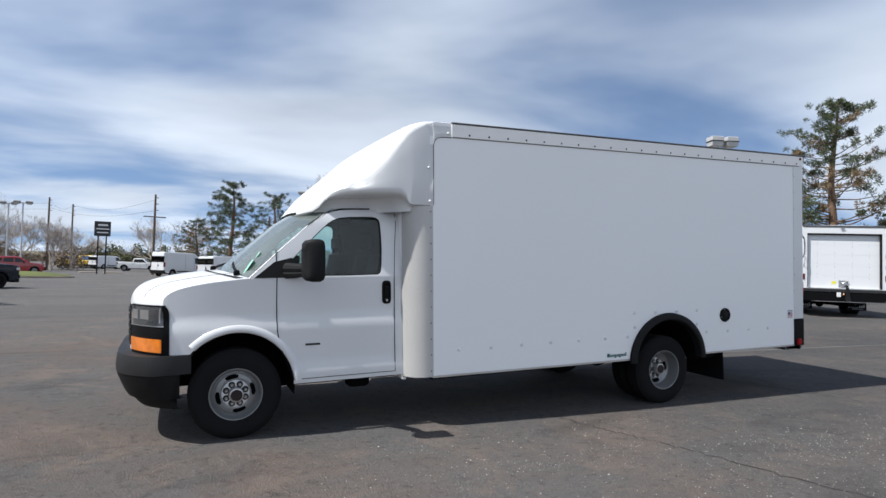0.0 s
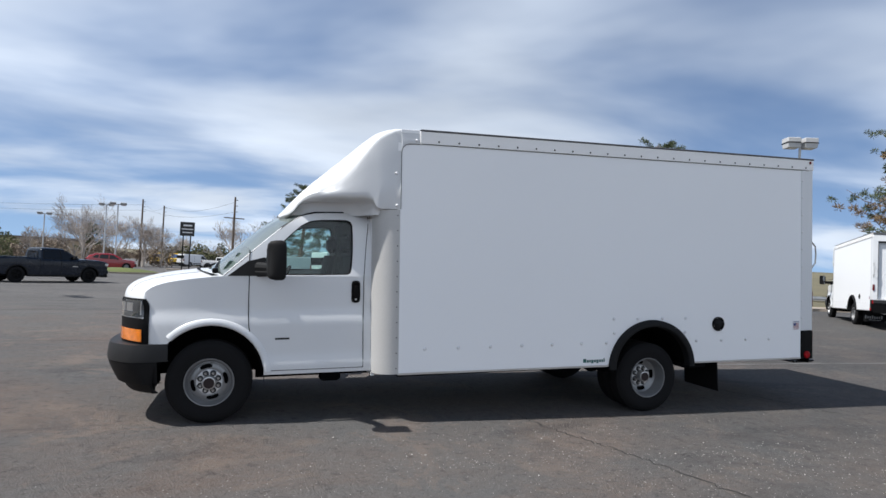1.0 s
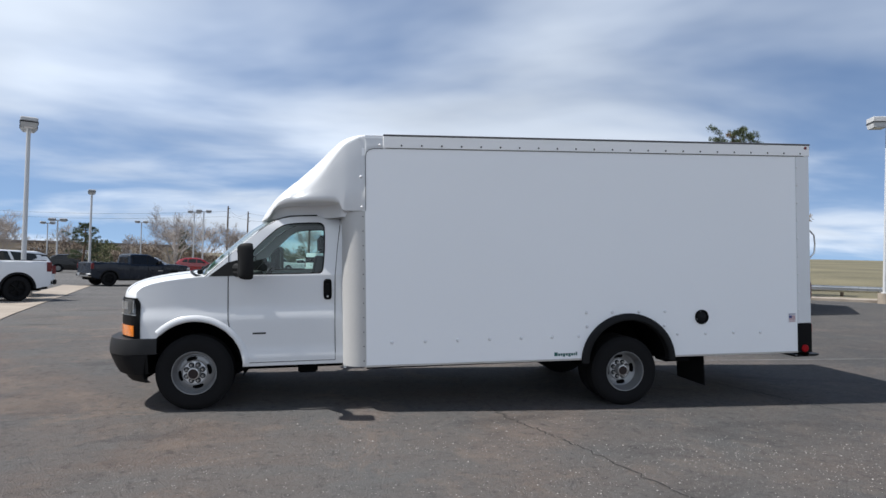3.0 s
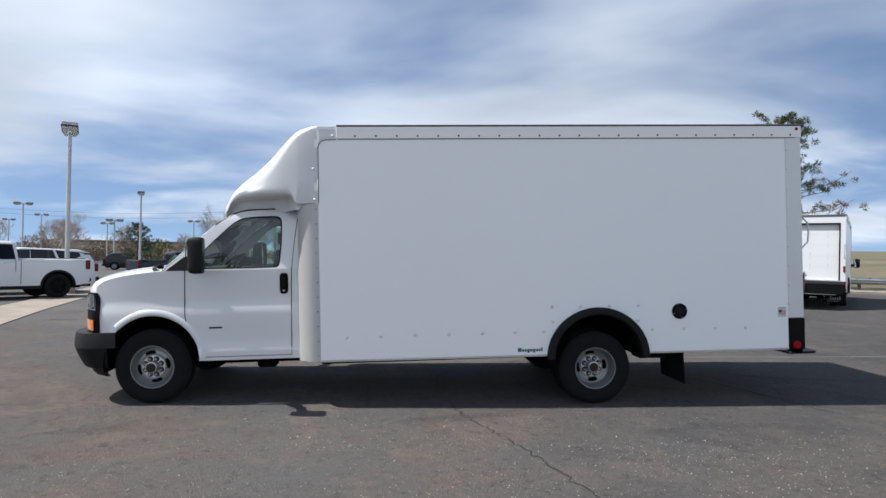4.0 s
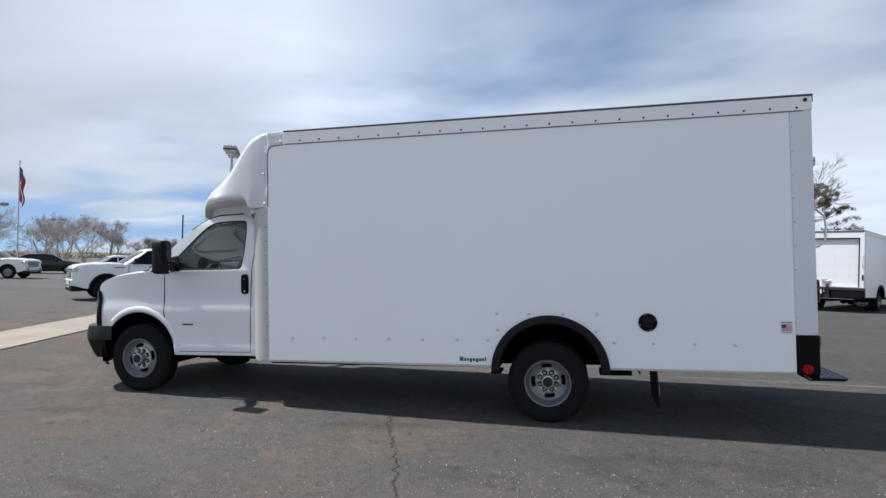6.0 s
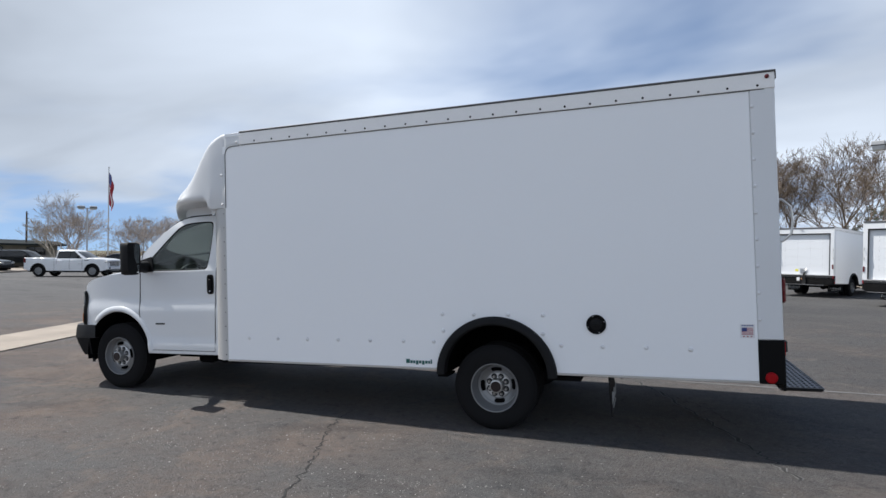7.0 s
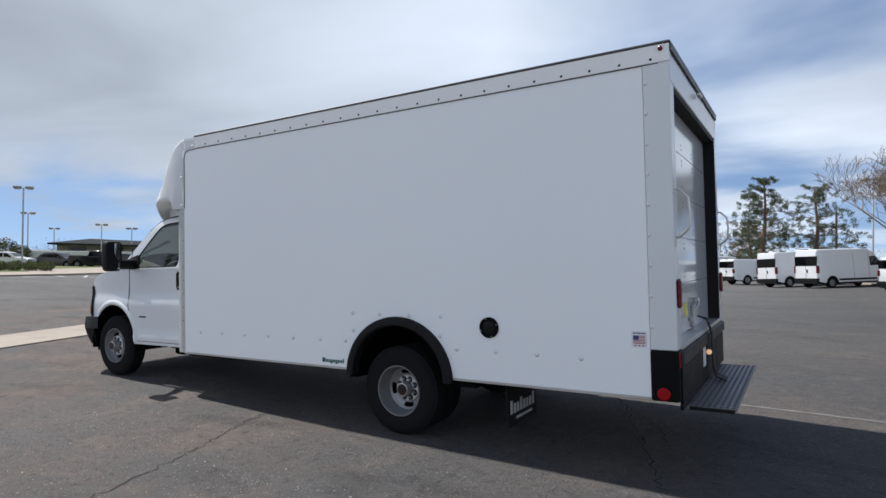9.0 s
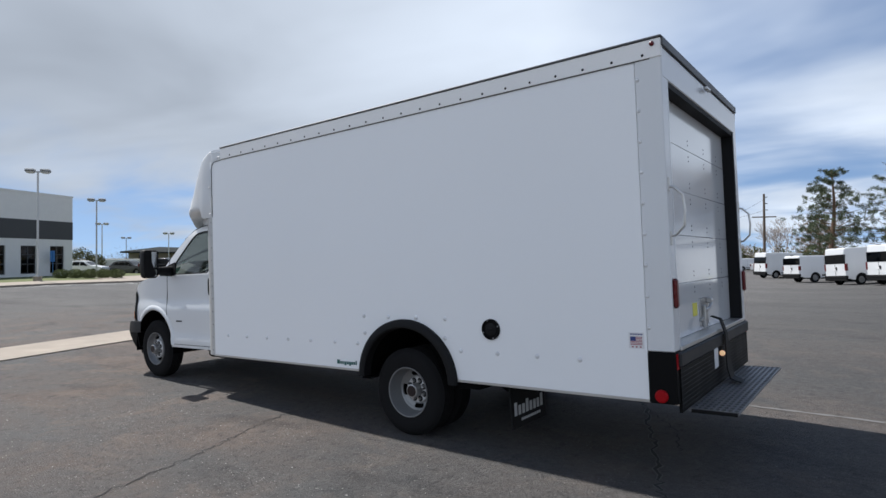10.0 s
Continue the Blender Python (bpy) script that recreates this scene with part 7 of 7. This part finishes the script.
# ---- verge, guardrail, buildings ----
def build_edges():
    # kerb and grassy rise along the far side of the trucks
    pts = [(4.0, 62.0), (12.0, 45.0), (16.0, 36.0), (21.6, 26.6), (25.5, 23.9), (31.0, 21.2), (37.0, 18.0), (60.0, 4.0)]
    g = Geo()
    rows = []
    for i, p in enumerate(pts):
        q, o = (pts[i + 1], p) if i + 1 < len(pts) else (p, pts[i - 1])
        rows.append([(*off2(p, o, q, d), gz(*p) + z) for d, z in ((0.0, -0.05), (0.0, 0.13), (0.18, 0.14), (1.6, 0.16), (1.6, -0.1))])
    g.grid(rows)
    whole("kerb", g, CONCRETE, "pale concrete kerb and walk along the verge", "kerb", kind="structure", angle=25)
    g = Geo()
    rows = []
    for i, p in enumerate(pts):
        q, o = (pts[i + 1], p) if i + 1 < len(pts) else (p, pts[i - 1])
        r = []
        for d, z in ((1.55, 0.10), (3, 0.16), (8, 0.1), (20, 0.3), (45, 1.0), (90, 1.9), (170, 3.4), (300, 6.2), (480, 7.6), (520, 3.0)):
            xx, yy = off2(p, o, q, d)
            r.append((xx, yy, gz(*p) + z + 0.12 * math.sin(xx * 0.21 + d) * min(1, d / 30)))
        rows.append(r)
    g.grid(rows)
    whole("grass_rise", g, FIELD, "dry grass slope rising beyond the guardrail", "grass", kind="structure", angle=60)
    # guardrail
    T = empty("guardrail", pose(0, 0, 0), "galvanised steel guardrail on posts beyond the kerb", "guardrail")
    line = []
    for p, q in zip(pts[2:-1], pts[3:]):
        n = max(2, int(math.hypot(q[0] - p[0], q[1] - p[1]) / 2.0))
        line += [(p[0] + (q[0] - p[0]) * k / n, p[1] + (q[1] - p[1]) * k / n) for k in range(n)]
    lo = [(*off2(p, line[max(0, i - 1)], line[min(len(line) - 1, i + 1)], 3.0), gz(*p)) for i, p in enumerate(line)]
    g = Geo()
    prof = [(0, 0.42), (0.05, 0.48), (0.05, 0.55), (0, 0.60), (0.05, 0.65), (0.05, 0.72), (0, 0.78)]
    g.grid([[(x - d * 0.5, y - d * 0.8, z + h) for d, h in prof] for x, y, z in lo])
    part("rail", g, STEEL, T, "galvanised corrugated rail", 40)
    for x, y, z in lo:
        part("post", Geo().box(x - 0.06, x + 0.06, y + 0.02, y + 0.14, z - 0.2, z + 0.76), WOOD, T)
    # grass island with kerb near the far lamps
    g = Geo()
    for k in range(1):
        cx, cy = -11.2, 52.5
        zi = gz(cx, cy)
        ring = [(cx + 3.2 * math.cos(t), cy + 2.4 * math.sin(t)) for t in [2 * math.pi * i / 32 for i in range(32)]]
        g.grid([[(x, y, zi - 0.1) for x, y in ring], [(x, y, zi + 0.13) for x, y in ring], [(cx + (x - cx) * 0.95, cy + (y - cy) * 0.93, zi + 0.14) for x, y in ring]], close_v=True)
        whole("island_kerb", g, CONCRETE, "concrete kerb of a planted island", "kerb", kind="structure")
        g = Geo().grid([[(cx + (x - cx) * q, cy + (y - cy) * q, zi + 0.13 + 0.34 * (1 - q * q)) for x, y in ring] for q in (0.95, 0.8, 0.5, 0.2, 0.02)], close_v=True)
        whole("island_lawn", g, GRASS, "green and brown grass on the island", "grass", kind="structure")
    for x, y in ((-9.7, 76.5), (-7.2, 76.8), (0.2, 65.0)):
        g = Geo().box(-1.0, 1.0, -0.6, 0.6, -0.1, 0.14, 0.04)
        whole("kerb", g, CONCRETE, "pale concrete kerb at the end of a parking row", "kerb", kind="structure", m=pose(x, y, gz(x, y), 0, 0, 12))
    # verge in front of the dealership
    pts2 = [(-28.0, -14.0), (-34.5, 2.0), (-41.0, 14.0), (-40.5, 20.0), (-41.5, 24.0), (-48.0, 36.0), (-55.0, 60.0)]
    g = Geo()
    rows = []
    for i, p in enumerate(pts2):
        q, o = (pts2[i + 1], p) if i + 1 < len(pts2) else (p, pts2[i - 1])
        rows.append([(*off2(p, o, q, d), gz(*p) + z) for d, z in ((0.0, -0.05), (0.0, 0.13), (0.18, 0.14), (3.0, 0.17), (8.0 if i > 3 else 3.4, 0.21), (8.0 if i > 3 else 3.4, -0.1))])
    g.grid(rows)
    whole("walkway", g, CONCRETE, "pale concrete kerb and walkway by the dealership", "kerb", kind="structure", angle=25)
    g = Geo().grid([[(*off2(p, pts2[max(0, i - 1)], pts2[min(len(pts2) - 1, i + 1)], d), gz(*p) + z) for d, z in ((7.95 if i > 3 else 3.35, 0.17), (9, 0.21), (14, 0.20), (60, 0.25))] for i, p in enumerate(pts2)])
    whole("dealership_verge", g, GRASS, "short green lawn in front of the dealership", "grass", kind="structure")
    # painted lines on the lane
    for k, p in enumerate((((-37.2, 9.0), (-38.4, 13.0), (-37.8, 17.0), (-33.4, 18.6)), ((-39.9, 13.2), (-38.6, 13.6)), ((-40.0, 14.9), (-38.4, 15.3)), ((-39.8, 16.8), (-38.2, 17.2)), ((-39.4, 18.8), (-36.6, 18.0)), ((-38.6, 20.6), (-34.9, 18.4)))):
        whole("line", jagged(p, 0.26, 80 + k, 8, 0.01, 0.02), LINEM, "worn white painted line on the asphalt", "line marking", kind="structure", smooth=False)
    # pale low wall behind the parked cars
    g = Geo().box(-9.0, 9.0, -0.15, 0.15, -0.2, 1.8, 0.03)
    whole("boundary_wall", g, STUCCO, "long low white wall behind the parked cars", "wall", kind="structure", m=pose(-72.0, 37.0, gz(-72.0, 37.0), 0, 0, 62))


def off2(p, o, q, d):
    """A point beside p, d metres to the left of the way from o to q."""
    v = Vector((q[0] - o[0], q[1] - o[1]))
    v = v.normalized() if v.length > 1e-6 else Vector((1, 0))
    return (p[0] - v.y * d, p[1] + v.x * d)


def build_buildings():
    # dealership: white block with a charcoal band and tall windows
    c, e = Vector((-60.27, 23.4)), Vector((-45.77, -7.6))
    ln = (e - c).length
    ang = math.degrees(math.atan2(e.y - c.y, e.x - c.x))
    T = empty("dealership", pose(c.x, c.y, -0.28, 0, 0, ang), "white dealership building with a charcoal band and tall windows", "building")
    D = 26.0
    g = Geo()
    wins = [(1.05 + 3.3 * k, 1.72) for k in range(10)]
    x = 0.0
    for a, w in wins:
        g.box(x, a, -0.35, 0.0, 0, 3.72)
        g.box(a, a + w, -0.35, 0.0, 3.05, 3.72)
        g.box(a, a + w, -0.35, 0.0, 0, 0.35)
        x = a + w
    g.box(x, ln, -0.35, 0.0, 0, 3.72)
    g.box(0, 0.35, -D, -0.35, 0, 3.72)
    g.box(ln - 0.35, ln, -D, -0.35, 0, 3.72)
    g.box(0, ln, -D, -D + 0.3, 0, 8)
    g.box(0, ln, -D + 0.3, 0.0, 5.55, 8.1)
    part("wall", g, STUCCO, T, "white stucco wall")
    part("band", Geo().box(-0.02, ln + 0.02, -D - 0.02, 0.02, 3.72, 5.55), DARKBAND, T, "charcoal cladding band")
    part("roof", Geo().box(-0.05, ln + 0.05, -D - 0.05, 0.05, 8.1, 8.25), STUCCO, T)
    for a, w in wins:
        fr = Geo()
        for q in (0, 0.5, 1):
            fr.box(a + (w - 0.08) * q, a + (w - 0.08) * q + 0.08, -0.20, -0.12, 0.35, 3.05)
        for z in (0.35, 1.25, 2.15, 2.97):
            fr.box(a, a + w, -0.20, -0.12, z, z + 0.08)
        wf = part("window", fr, DARKBAND, T, "tall dark-framed window")
        part("pane", Geo().box(a, a + w, -0.17, -0.15, 0.35, 3.05), DARKGLASS, wf, "dark glass")
    part("floor", Geo().box(0.35, ln - 0.35, -D, -0.35, 0, 0.05), INTERIOR, T)
    g = Geo().box(2.85, 3.40, 0.6, 0.64, 1.35, 2.45, 0.01)
    g.cyl((3.12, 0.66, 0), (3.12, 0.66, 2.4), 0.03)
    whole("parking_sign", g, material("sign_blue", (0.02, 0.16, 0.42), 0.4), "small blue sign by the dealership door", "sign", m=pose(c.x, c.y, -0.15, 0, 0, ang))
    # low tan building with a dark eave
    T = empty("low_building", pose(-92.0, 60.0, -0.2, 0, 0, 58), "low tan building with a dark sloping eave", "building")
    part("wall", Geo().box(-13, 8, -9, 9, 0, 2.7), BRICKB, T, "tan masonry wall")
    g = Geo().add([(-14, -11, 2.8), (9, -11, 2.55), (9, 0, 3.1), (-9, 0, 3.7), (9, 11, 2.55), (-14, 11, 2.8), (-14, -11, 2.55), (9, -11, 2.3), (9, 11, 2.3), (-14, 11, 2.55)], [(0, 1, 2, 3), (3, 2, 4, 5), (0, 6, 7, 1), (5, 4, 8, 9), (0, 3, 5, 9, 6), (1, 7, 8, 4, 2), (6, 9, 8, 7)])
    part("roof", g, ROOFM, T, "dark grey-green metal roof", smooth=False)
    for k in range(4):
        w = part("window", Geo().box(-11.5 + 5.2 * k, -9.1 + 5.2 * k, -9.06, -8.98, 0.9, 2.2), DARKBAND, T)
        part("pane", Geo().box(-11.4 + 5.2 * k, -9.2 + 5.2 * k, -9.09, -9.05, 1.0, 2.1), DARKGLASS, w)
    # tan warehouse beyond the lamps
    T = empty("warehouse", pose(-42.3, 106.0, -0.9, 0, 0, 24), "wide tan warehouse with a flat roof", "building")
    part("wall", Geo().box(-15, 15, -4, 16, 0, 3.1), TANWALL, T, "tan wall")
    part("roof", Geo().box(-15.2, 15.2, -4.2, 16.2, 3.1, 3.55), BROWNROOF, T, "brown roof edge")
    for k in range(3):
        part("dock_door", Geo().box(-8 + 6.5 * k, -6.4 + 6.5 * k, -4.08, -3.98, 0.9, 2.4, 0.02), STUCCO, T)


build_ground()
build_ground_marks()
build_edges()
build_buildings()
main_truck = build_truck()
build_vehicles(main_truck)
build_poles()
build_trees()
